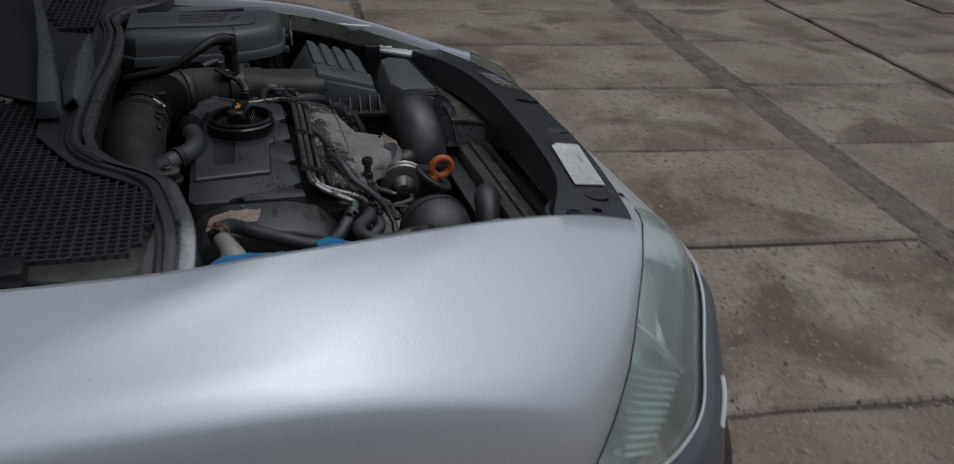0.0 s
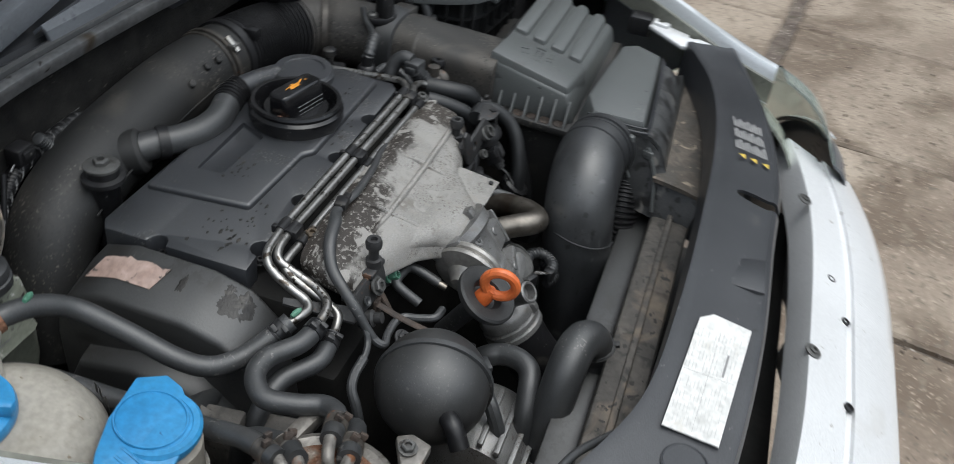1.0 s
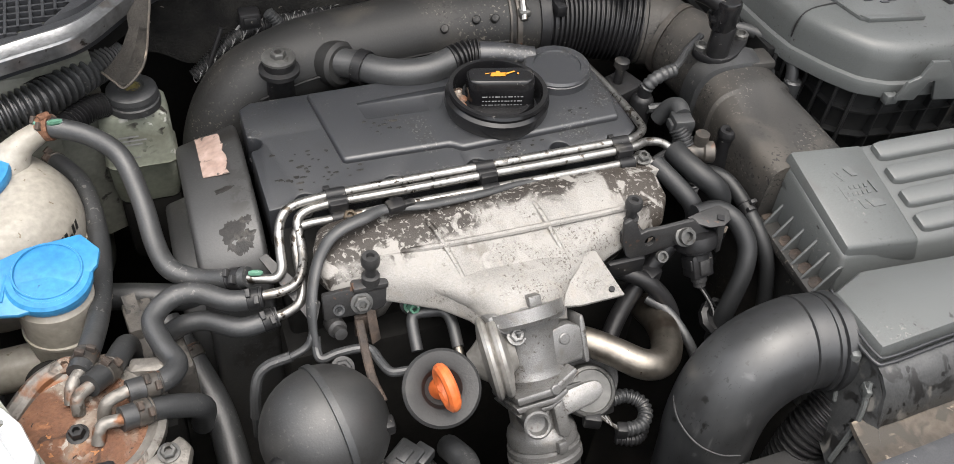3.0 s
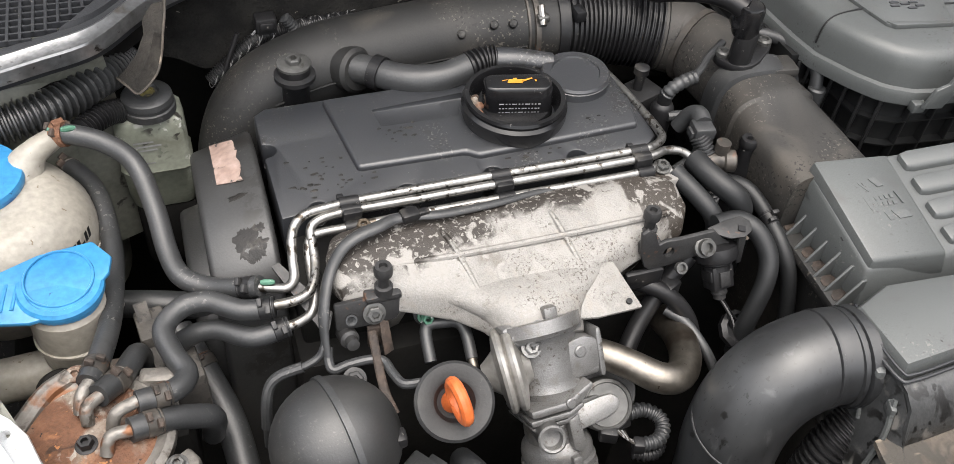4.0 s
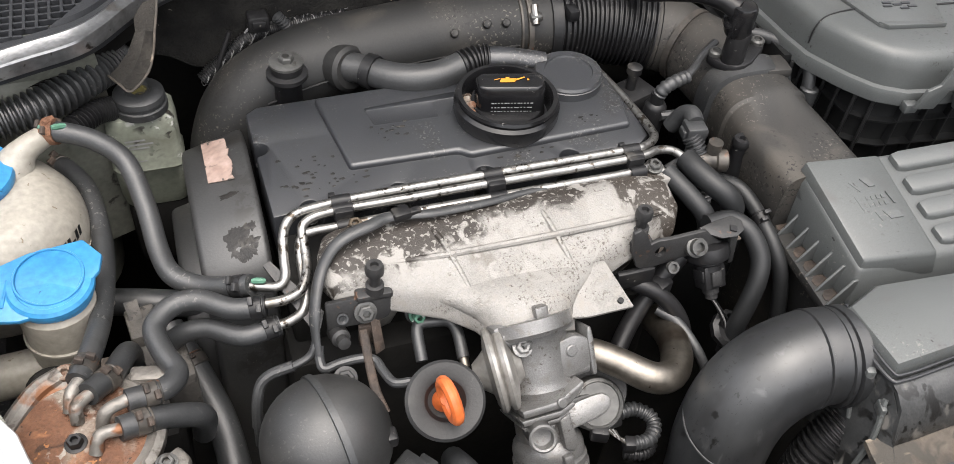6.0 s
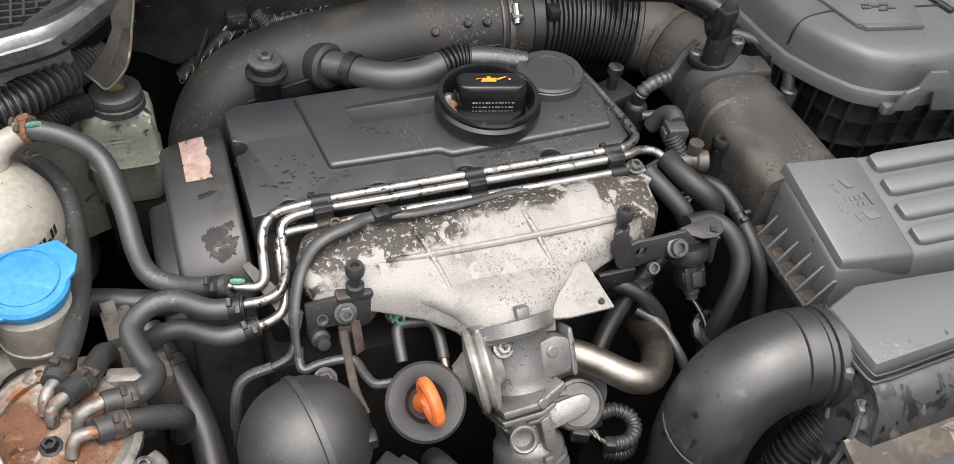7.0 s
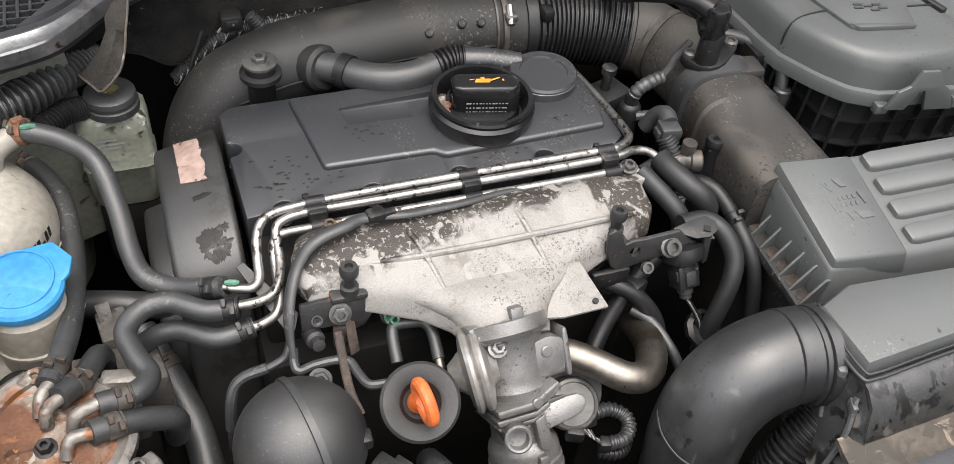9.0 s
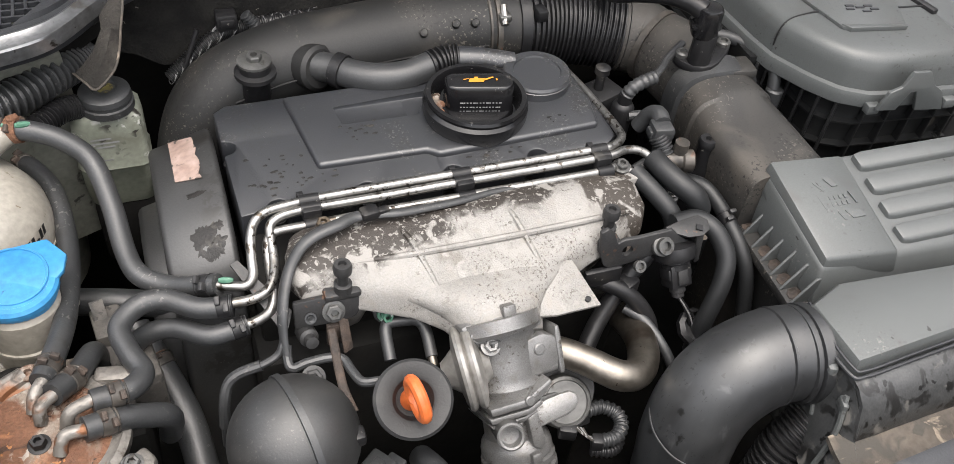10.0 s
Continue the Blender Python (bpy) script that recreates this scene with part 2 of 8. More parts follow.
M_PAINT = surf("silver_car_paint", (0.70, 0.735, 0.765), (0.72, 0.755, 0.785), (0.34, 0.38), metal=0.4, scale=3, fine=900, bump=0.0, coat=0.9, drops=[((0.46, 0.46, 0.46), 40, 0.07, 0.25)])
M_PAPER = surf("white_paper_label", (0.62, 0.62, 0.60), (0.76, 0.76, 0.74), (0.5, 0.65), scale=20, bump=0.03, spots=[((0.5, 0.48, 0.44), 30, 0.64, 0.1)])
M_PINK = surf("peeling_pink_sticker", (0.32, 0.225, 0.19), (0.44, 0.33, 0.285), (0.5, 0.7), scale=40, bump=0.1, spots=[((0.05, 0.045, 0.04), 60, 0.60, 0.04)])
M_INK = surf("grey_print", (0.20, 0.20, 0.20), (0.30, 0.30, 0.30), (0.5, 0.6))
M_FAINT = surf("faint_grey_print", (0.50, 0.50, 0.49), (0.58, 0.58, 0.57), (0.5, 0.6))
M_WHITEINK = surf("pale_print", (0.42, 0.42, 0.42), (0.55, 0.55, 0.55), (0.5, 0.6))
M_YELLOW = surf("yellow_print", (0.60, 0.42, 0.05), (0.68, 0.5, 0.08), (0.5, 0.6))
M_ORANGEINK = surf("orange_print", (0.75, 0.30, 0.03), (0.80, 0.36, 0.05), (0.5, 0.6))
M_FELT = surf("grey_felt", (0.009, 0.009, 0.009), (0.022, 0.0215, 0.020), (0.9, 1.0), scale=30, spec=0.15, fine=350, bump=0.8, spots=[((0.05, 0.046, 0.04), 14, 0.62, 0.2)], drops=[((0.16, 0.15, 0.13), 130, 0.2, 0.06)])
M_FELTTORN = surf("torn_brown_felt", (0.026, 0.024, 0.021), (0.052, 0.047, 0.041), (0.9, 1.0), scale=30, fine=350, bump=0.9, spots=[((0.085, 0.077, 0.066), 24, 0.60, 0.15), ((0.014, 0.013, 0.012), 16, 0.58, 0.12)])
M_GREENPAINT = surf("green_marking_paint", (0.05, 0.16, 0.10), (0.12, 0.28, 0.20), (0.5, 0.65), scale=80, spots=[((0.4, 0.42, 0.4), 120, 0.6, 0.05)])
M_RADIATOR = surf("dusty_radiator_plastic", (0.060, 0.056, 0.051), (0.12, 0.109, 0.096), (0.6, 0.85), scale=20, fine=140, bump=0.7, spots=[((0.036, 0.034, 0.031), 40, 0.56, 0.07), ((0.18, 0.146, 0.112), 12, 0.58, 0.1), ((0.03, 0.028, 0.026), 90, 0.64, 0.03)], drops=[((0.03, 0.028, 0.026), 90, 0.36, 0.2)])
M_WETBOX = surf("rain_spotted_black_plastic", (0.040, 0.042, 0.043), (0.075, 0.077, 0.078), (0.30, 0.5), scale=30, fine=400, bump=0.1, spec=0.7, spots=[((0.014, 0.014, 0.014), 42, 0.54, 0.06), ((0.14, 0.135, 0.125), 36, 0.60, 0.08)], drops=[((0.007, 0.007, 0.007), 110, 0.38, 0.3), ((0.008, 0.008, 0.008), 70, 0.34, 0.2)])
M_SAND = surf("sandy_dust_crust", (0.075, 0.066, 0.056), (0.15, 0.128, 0.106), (0.8, 0.95), scale=26, fine=160, bump=0.8, spots=[((0.07, 0.064, 0.056), 34, 0.53, 0.06), ((0.30, 0.25, 0.195), 44, 0.61, 0.06)])
M_CARRIER = surf("lock_carrier_plastic", (0.030, 0.032, 0.036), (0.050, 0.052, 0.057), (0.30, 0.45), scale=6, fine=600, bump=0.12, spots=[((0.10, 0.098, 0.095), 12, 0.68, 0.2), ((0.016, 0.016, 0.017), 22, 0.66, 0.06)], drops=[((0.13, 0.128, 0.125), 170, 0.22, 0.05)])
M_GALV = surf("galvanised_flange", (0.085, 0.085, 0.082), (0.15, 0.15, 0.145), (0.34, 0.52), metal=0.5, scale=25, bump=0.25, spots=[((0.10, 0.078, 0.055), 18, 0.60, 0.08), ((0.04, 0.036, 0.032), 60, 0.62, 0.05)])
M_RIM = surf("bright_scuttle_rim", (0.20, 0.205, 0.21), (0.32, 0.325, 0.33), (0.26, 0.42), metal=0.85, scale=25, bump=0.2, spots=[((0.11, 0.09, 0.07), 18, 0.60, 0.10), ((0.05, 0.045, 0.04), 60, 0.62, 0.06)])
M_UNSEENWALL = surf("unseen_dark_wall", (0.055, 0.053, 0.048), (0.085, 0.081, 0.074), (0.85, 1.0), scale=0.8, fine=30, bump=0.5, spots=[((0.035, 0.034, 0.031), 0.5, 0.55, 0.2)])
M_WIPER = surf("satin_grey_arm", (0.085, 0.094, 0.105), (0.13, 0.14, 0.155), (0.22, 0.36), scale=8, fine=300, bump=0.05, spec=0.8)
M_WING = surf("grimy_inner_wing_paint", (0.15, 0.155, 0.13), (0.25, 0.255, 0.22), (0.4, 0.6), scale=8, bump=0.1, spots=[((0.06, 0.054, 0.044), 10, 0.56, 0.18), ((0.03, 0.027, 0.024), 38, 0.64, 0.05)])
M_WHITEPAINT = surf("dusty_white_paint", (0.74, 0.75, 0.76), (0.80, 0.81, 0.82), (0.26, 0.38), metal=0.1, scale=6, fine=600, bump=0.03, coat=0.6, spots=[((0.55, 0.54, 0.52), 9, 0.66, 0.12), ((0.25, 0.23, 0.2), 90, 0.71, 0.03)], drops=[((0.3, 0.28, 0.25), 120, 0.16, 0.08)])
M_AMBER = surf("amber_lamp", (0.75, 0.20, 0.02), (0.85, 0.28, 0.04), (0.2, 0.3), scale=40)
M_SLAB = surf("concrete_slab", (0.228, 0.180, 0.139), (0.373, 0.311, 0.246), (0.75, 0.92), each=True, scale=1.6, fine=75, bump=0.9, spots=[((0.126, 0.095, 0.069), 2.2, 0.48, 0.13), ((0.335, 0.285, 0.225), 2.6, 0.61, 0.14), ((0.180, 0.148, 0.113), 17, 0.57, 0.12), ((0.347, 0.288, 0.227), 75, 0.61, 0.08), ((0.128, 0.106, 0.082), 42, 0.58, 0.10), ((0.429, 0.376, 0.306), 110, 0.68, 0.05)], drops=[((0.428, 0.375, 0.302), 110, 0.20, 0.07)])
M_KERB = surf("pale_kerb_concrete", (0.221, 0.200, 0.180), (0.341, 0.313, 0.287), (0.8, 0.95), each=True, scale=8, fine=90, bump=0.8, spots=[((0.165, 0.136, 0.117), 6, 0.56, 0.1)])
M_SOIL = surf("soil_and_grit", (0.087, 0.068, 0.056), (0.176, 0.145, 0.120), (0.85, 1.0), scale=14, fine=90, bump=1.0, spots=[((0.311, 0.275, 0.239), 60, 0.64, 0.05), ((0.059, 0.054, 0.036), 9, 0.60, 0.1)], drops=[((0.411, 0.375, 0.339), 60, 0.3, 0.15)])
M_EARTH = surf("sandy_earth", (0.155, 0.122, 0.096), (0.225, 0.182, 0.147), (0.85, 1.0), scale=9, fine=120, bump=1.0, spots=[((0.09, 0.067, 0.05), 6, 0.56, 0.12), ((0.27, 0.225, 0.185), 40, 0.62, 0.08), ((0.07, 0.052, 0.04), 50, 0.60, 0.06)])
M_GRIT = surf("pale_grit", (0.075, 0.055, 0.042), (0.26, 0.215, 0.175), (0.8, 0.95), scale=60)

M_LENS = bpy.data.materials.new("clouded_headlight_lens")
M_LENS.use_nodes = True
_b = M_LENS.node_tree.nodes["Principled BSDF"]
_b.inputs["Base Color"].default_value = (0.86, 0.94, 0.90, 1)
_b.inputs["Transmission Weight"].default_value = 0.86
_b.inputs["Roughness"].default_value = 0.07
_b.inputs["IOR"].default_value = 1.45
M_LAMP = surf("lamp_reflector", (0.52, 0.57, 0.50), (0.72, 0.75, 0.66), (0.14, 0.26), metal=0.6, scale=14, bump=0.1)

# ---- mesh tools ----
ORIGIN = {}


def finish(bm, name, mat, origin, sharp=0.62):
    bmesh.ops.remove_doubles(bm, verts=bm.verts, dist=1e-5)
    bmesh.ops.recalc_face_normals(bm, faces=bm.faces)
    for f in bm.faces:
        f.smooth = True
    for e in bm.edges:
        e.smooth = len(e.link_faces) == 2 and e.calc_face_angle(0) < sharp
    bmesh.ops.translate(bm, verts=bm.verts, vec=-Vector(origin))
    me = bpy.data.meshes.new(name)
    bm.to_mesh(me)
    bm.free()
    me.materials.append(mat)
    return me


def thing(name, at, label, category, group="", kind=""):
    ob = new(name)
    ob.location = at
    ob.empty_display_size = 0.02
    ORIGIN[ob.name] = Vector(at)
    return tagged(ob, label, category, group, kind)


def part(name, bm, mat, parent, label=""):
    o = ORIGIN[parent.name]
    ob = new(name, finish(bm, name, mat, o))
    ob.parent = parent
    ORIGIN[ob.name] = o
    return tagged(ob, label)


def solo(name, bm, mat, label, category, group="", kind=""):
    lo = [min(v.co[i] for v in bm.verts) for i in range(3)]
    hi = [max(v.co[i] for v in bm.verts) for i in range(3)]
    at = Vector(((lo[0] + hi[0]) / 2, (lo[1] + hi[1]) / 2, lo[2]))
    ob = new(name, finish(bm, name, mat, at))
    ob.location = at
    ORIGIN[ob.name] = at
    return tagged(ob, label, category, group, kind)


def add(bm, other):
    me = bpy.data.meshes.new("scratch")
    other.to_mesh(me)
    other.free()
    bm.from_mesh(me)
    bpy.data.meshes.remove(me)
    return bm


def joined(*bms):
    for b in bms[1:]:
        add(bms[0], b)
    return bms[0]


def bevelled(bm, width, seg=2, angle=0.5):
    bmesh.ops.recalc_face_normals(bm, faces=bm.faces)
    es = [e for e in bm.edges if len(e.link_faces) == 2 and e.calc_face_angle(0) > angle]
    if es and width > 0:
        bmesh.ops.bevel(bm, geom=es, offset=width, segments=seg, affect="EDGES", profile=0.5, clamp_overlap=True)
    return bm


def box(lo, hi, bevel=0.003, turn=0.0, taper=0.0):
    """A box from corner to corner, its top drawn in by taper, turned about z through its middle."""
    bm = bmesh.new()
    lo, hi = Vector(lo), Vector(hi)
    c = (lo + hi) / 2
    bmesh.ops.create_cube(bm, size=1)
    for v in bm.verts:
        k = 1 - taper if v.co.z > 0 else 1
        v.co = Vector((v.co.x * (hi.x - lo.x) * k, v.co.y * (hi.y - lo.y) * k, v.co.z * (hi.z - lo.z)))
    bevelled(bm, bevel)
    bmesh.ops.transform(bm, verts=bm.verts, matrix=Matrix.Translation(c) @ Matrix.Rotation(radians(turn), 4, "Z"))
    return bm


def prism(poly, z0, z1, bevel=0.003, seg=2):
    """A plan outline drawn up from z0 to z1."""
    bm = bmesh.new()
    a = [bm.verts.new((x, y, z0)) for x, y in poly]
    b = [bm.verts.new((x, y, z1)) for x, y in poly]
    bm.faces.new(b)
    bm.faces.new(a[::-1])
    for i in range(len(poly)):
        j = (i + 1) % len(poly)
        bm.faces.new((a[i], a[j], b[j], b[i]))
    return bevelled(bm, bevel, seg)


def slab_on(corners, thick, bevel=0.0):
    """A thin plate on the given corners, drawn down by thick."""
    bm = bmesh.new()
    top = [bm.verts.new(c) for c in corners]
    n = (Vector(corners[1]) - Vector(corners[0])).cross(Vector(corners[2]) - Vector(corners[1])).normalized()
    if n.z < 0:
        n = -n
    low = [bm.verts.new(Vector(c) - n * thick) for c in corners]
    bm.faces.new(top)
    bm.faces.new(low[::-1])
    for i in range(len(top)):
        j = (i + 1) % len(top)
        bm.faces.new((top[i], low[i], low[j], top[j]))
    return bevelled(bm, bevel)


def smooth_path(pts, steps=7):
    pts = [Vector(p) for p in pts]
    ext = [2 * pts[0] - pts[1], *pts, 2 * pts[-1] - pts[-2]]
    out = []
    for i in range(1, len(ext) - 2):
        p0, p1, p2, p3 = ext[i - 1:i + 3]
        for k in range(steps):
            t = k / steps
            out.append((0.5 * (2 * p1 + (p2 - p0) * t + (2 * p0 - 5 * p1 + 4 * p2 - p3) * t * t + (3 * p1 - p0 - 3 * p2 + p3) * t ** 3), i - 1 + t))
    out.append((pts[-1], len(pts) - 1))
    return out


def rings(loops, caps=True, closed=True):
    """Skins loops of points, one after the other."""
    bm = bmesh.new()
    vs = [[bm.verts.new(p) for p in loop] for loop in loops]
    n = len(vs[0])
    for a, b in zip(vs, vs[1:]):
        for i in range(n if closed else n - 1):
            j = (i + 1) % n
            bm.faces.new((a[i], a[j], b[j], b[i]))
    if caps:
        bm.faces.new(vs[0][::-1])
        bm.faces.new(vs[-1])
    return bm


def tube(pts, r, n=14, steps=7, ripple=None, flat=1.0):
    """A round bar along a smooth line. r: one radius, or one for each point. ripple: (pitch, depth) of a corrugated hose."""
    if ripple:
        length = sum((Vector(b) - Vector(a)).length for a, b in zip(pts, pts[1:]))
        steps = max(4, int(length / ripple[0] * 4 / (len(pts) - 1)))
    line = smooth_path(pts, steps)
    loops, up, run, last = [], None, 0.0, None
    for i, (p, s) in enumerate(line):
        d = (line[min(i + 1, len(line) - 1)][0] - line[max(i - 1, 0)][0]).normalized()
        if up is None:
            up = Vector((0, 0, 1)) if abs(d.z) < 0.9 else Vector((1, 0, 0))
        side = d.cross(up).normalized()
        up = side.cross(d).normalized()
        run += (p - last).length if last else 0
        last = p
        if isinstance(r, (int, float)):
            rad = r
        else:
            k = min(int(s), len(r) - 2)
            rad = r[k] + (r[k + 1] - r[k]) * (s - k)
        if ripple:
            rad += ripple[1] * (1 if i % 4 in (1, 2) else -1)
        loops.append([p + (side * math.cos(a) + up * math.sin(a) * flat) * rad for a in (2 * math.pi * q / n for q in range(n))])
    return rings(loops)


def lathe(profile, at, axis=(0, 0, 1), n=32):
    """Turns (radius, height) pairs about an axis that stands on a point."""
    q = Vector(axis).normalized().to_track_quat("Z", "Y").to_matrix()
    loops = [[Vector(at) + q @ Vector((max(r, 1e-4) * math.cos(a), max(r, 1e-4) * math.sin(a), h)) for a in (2 * math.pi * k / n for k in range(n))] for r, h in profile]
    return rings(loops)


def hoop(at, axis, radius, r, n=32, m=10, squash=1.0, up=None):
    q = Vector(axis).normalized().to_track_quat("Z", "Y").to_matrix()
    loops = []
    for k in range(n + 1):
        a = 2 * math.pi * k / n
        c = Vector((radius * math.cos(a), radius * math.sin(a) * squash, 0))
        o = Vector((math.cos(a), math.sin(a), 0))
        loops.append([Vector(at) + q @ (c + o * r * math.cos(b) + Vector((0, 0, r * math.sin(b)))) for b in (2 * math.pi * j / m for j in range(m))])
    return rings(loops, caps=False)


def bolt(at, axis=(0, 0, 1), r=0.008, h=0.006):
    """A hexagon head on a washer, with a socket."""
    w = lathe([(r * 1.35, 0), (r * 1.35, h * 0.25), (r * 1.1, h * 0.3)], at, axis, 20)
    head = lathe([(r, h * 0.25), (r, h * 0.85), (r * 0.85, h), (r * 0.5, h), (r * 0.45, h * 0.5)], at, axis, 6)
    return joined(w, head)


def carved(bm, cutter):
    """Takes the cutter's shape out of bm."""
    obs = []
    for b in (bm, cutter):
        bmesh.ops.recalc_face_normals(b, faces=b.faces)
        me = bpy.data.meshes.new("scratch")
        b.to_mesh(me)
        b.free()
        obs.append(new("scratch", me))
    mod = obs[0].modifiers.new("cut", "BOOLEAN")
    mod.operation, mod.object, mod.solver = "DIFFERENCE", obs[1], "EXACT"
    dg = bpy.context.evaluated_depsgraph_get()
    got = bpy.data.meshes.new_from_object(obs[0].evaluated_get(dg))
    out = bmesh.new()
    out.from_mesh(got)
    for o in obs:
        me = o.data
        bpy.data.objects.remove(o)
        bpy.data.meshes.remove(me)
    bpy.data.meshes.remove(got)
    return out


def sheet(rows, thick):
    """A panel with thickness through rows of points (one row after the other), drawn down along its own normals."""
    bm = rings(rows, caps=False, closed=False)
    bmesh.ops.recalc_face_normals(bm, faces=bm.faces)
    bm.normal_update()
    up = sum(f.normal.z for f in bm.faces) > 0
    bm.verts.ensure_lookup_table()
    base = {v: v.co - v.normal * (thick if up else -thick) for v in bm.verts}
    low = {v: bm.verts.new(c) for v, c in base.items()}
    edges = [e for e in bm.edges if len(e.link_faces) == 1]
    for f in list(bm.faces):
        bm.faces.new([low[v] for v in reversed(f.verts)])
    for e in edges:
        a, b = e.verts
        bm.faces.new((a, b, low[b], low[a]))
    return bm


def hose(name, pts, r, label, category="hose", mat=None, ripple=None, clamps=(), group=""):
    """A hose, with spring clamps at the given fractions of its points."""
    ob = solo(name, tube(pts, r, ripple=ripple), mat or M_RUBBER, label, category, group)
    line = smooth_path(pts)
    for c in clamps:
        i = min(max(int(c * (len(line) - 1)), 1), len(line) - 2)
        p, d = line[i][0], (line[i + 1][0] - line[i - 1][0]).normalized()
        rr = r if isinstance(r, (int, float)) else max(r)
        side = d.cross(Vector((0, 0.5, -0.86))).normalized()
        out = side.cross(d).normalized()
        if out.dot(Vector((0, -0.5, 0.86))) < 0:
            out = -out
        band = joined(lathe([(rr, -0.0055), (rr * 1.09, -0.005), (rr * 1.09, 0.005), (rr, 0.0055)], p, d, 20), lathe([(rr, -0.0085), (rr * 1.05, -0.008), (rr * 1.05, -0.007), (rr, -0.0065)], p, d, 20))
        near = p.x > -0.31
        part("clamp", band, M_DARK if near else M_CLAMP, ob, "black spring clamp" if near else "tarnished spring clamp")
        m = Matrix((d, side, out)).transposed().to_4x4()
        m.translation = p + out * rr * 1.10
        for dx, dy in ((-0.0035, 0.0035), (0.0035, -0.0035)):
            ear = box((dx - 0.0022, dy - 0.0038, -0.002), (dx + 0.0022, dy + 0.0038, 0.0042), 0.0008)
            bmesh.ops.transform(ear, verts=ear.verts, matrix=m)
            part("clamp_ear", ear, M_BRACKET if near else M_RUSTDARK, ob, "grey clamp ear" if near else "brown clamp ear")
    return ob


def inset(poly, d):
    """The same plan outline, drawn in by d."""
    n, out = len(poly), []
    area = sum(poly[i][0] * poly[(i + 1) % n][1] - poly[(i + 1) % n][0] * poly[i][1] for i in range(n))
    for i in range(n):
        a, b, c = Vector(poly[i - 1]), Vector(poly[i]), Vector(poly[(i + 1) % n])
        u, w = (b - a).normalized(), (c - b).normalized()
        nu, nw = Vector((-u.y, u.x)), Vector((-w.y, w.x))
        m = (nu + nw)
        m = m / max(0.4, m.dot(nu)) if m.length > 1e-6 else nu
        out.append(tuple(b + m * d * (1 if area > 0 else -1)))
    return out


def rounded(poly, times=2, k=0.25):
    """Cuts the corners of a plan outline, again and again."""
    for _ in range(times):
        out = []
        for i in range(len(poly)):
            a, b = Vector(poly[i]), Vector(poly[(i + 1) % len(poly)])
            out += [tuple(a.lerp(b, k)), tuple(a.lerp(b, 1 - k))]
        poly = out
    return poly


def stack(poly, levels):
    """Skins a plan outline through (height, inset) levels: moulded lids and covers."""
    return rings([[Vector((x, y, z)) for x, y in inset(poly, d)] for z, d in levels])

# ---- ground ----
GROUND_TURN = -7.0
ground = new("ground")
tagged(ground, "weathered concrete paving slabs with gritty earth joints", "ground", kind="structure")
ORIGIN[ground.name] = Vector((0, 0, 0))
soil = bmesh.new()
bmesh.ops.create_grid(soil, x_segments=60, y_segments=60, size=1.0)
for v in soil.verts:
    k = v.co.length
    v.co = Vector((v.co.x * (6 + 394 * k ** 6), v.co.y * (6 + 394 * k ** 6), -0.022 + (0.006 * noise.noise(v.co * 40) if k < 1 else 0)))
part("soil", soil, M_SOIL, ground, "brown earth and grit between the slabs")

# unseen walls, added to darken what the paint and plastics reflect
solo("wall_east", box((9.0, -14.0, -0.1), (9.3, 14.0, 7.5), 0.02), M_UNSEENWALL, "plain dark unseen wall added to darken reflections", "wall", kind="structure")
solo("wall_west", box((-9.3, -14.0, -0.1), (-9.0, 14.0, 4.5), 0.02), M_UNSEENWALL, "plain dark unseen wall added to darken reflections", "wall", kind="structure")

# ---- the car's body ----
MID = 0.115
car = thing("car", (MID, 0.2, 0.0), "silver car with its bonnet open, front end and cowl", "car")

# front edge line of the fender beside the bonnet gap, from the scuttle to the lamp
EDGE = [(-0.66, 0.80, 1.02), (-0.602, 0.36, 0.99), (-0.567, 0.20, 0.983), (-0.543, 0.10, 0.978), (-0.508, 0.0, 0.968), (-0.462, -0.10, 0.950), (-0.415, -0.20, 0.927), (-0.380, -0.29, 0.902), (-0.369, -0.355, 0.884)]


# the lamp's edge on the fender, from the bonnet gap down to the side
HL_IN = [(-0.372, -0.362, 0.882), (-0.44, -0.334, 0.854), (-0.51, -0.298, 0.824), (-0.585, -0.257, 0.784), (-0.635, -0.218, 0.738), (-0.668, -0.183, 0.695)]
HL_OUT = [(-0.350, -0.468, 0.790), (-0.425, -0.445, 0.775), (-0.505, -0.410, 0.735), (-0.570, -0.382, 0.680), (-0.625, -0.321, 0.662), (-0.665, -0.255, 0.660)]


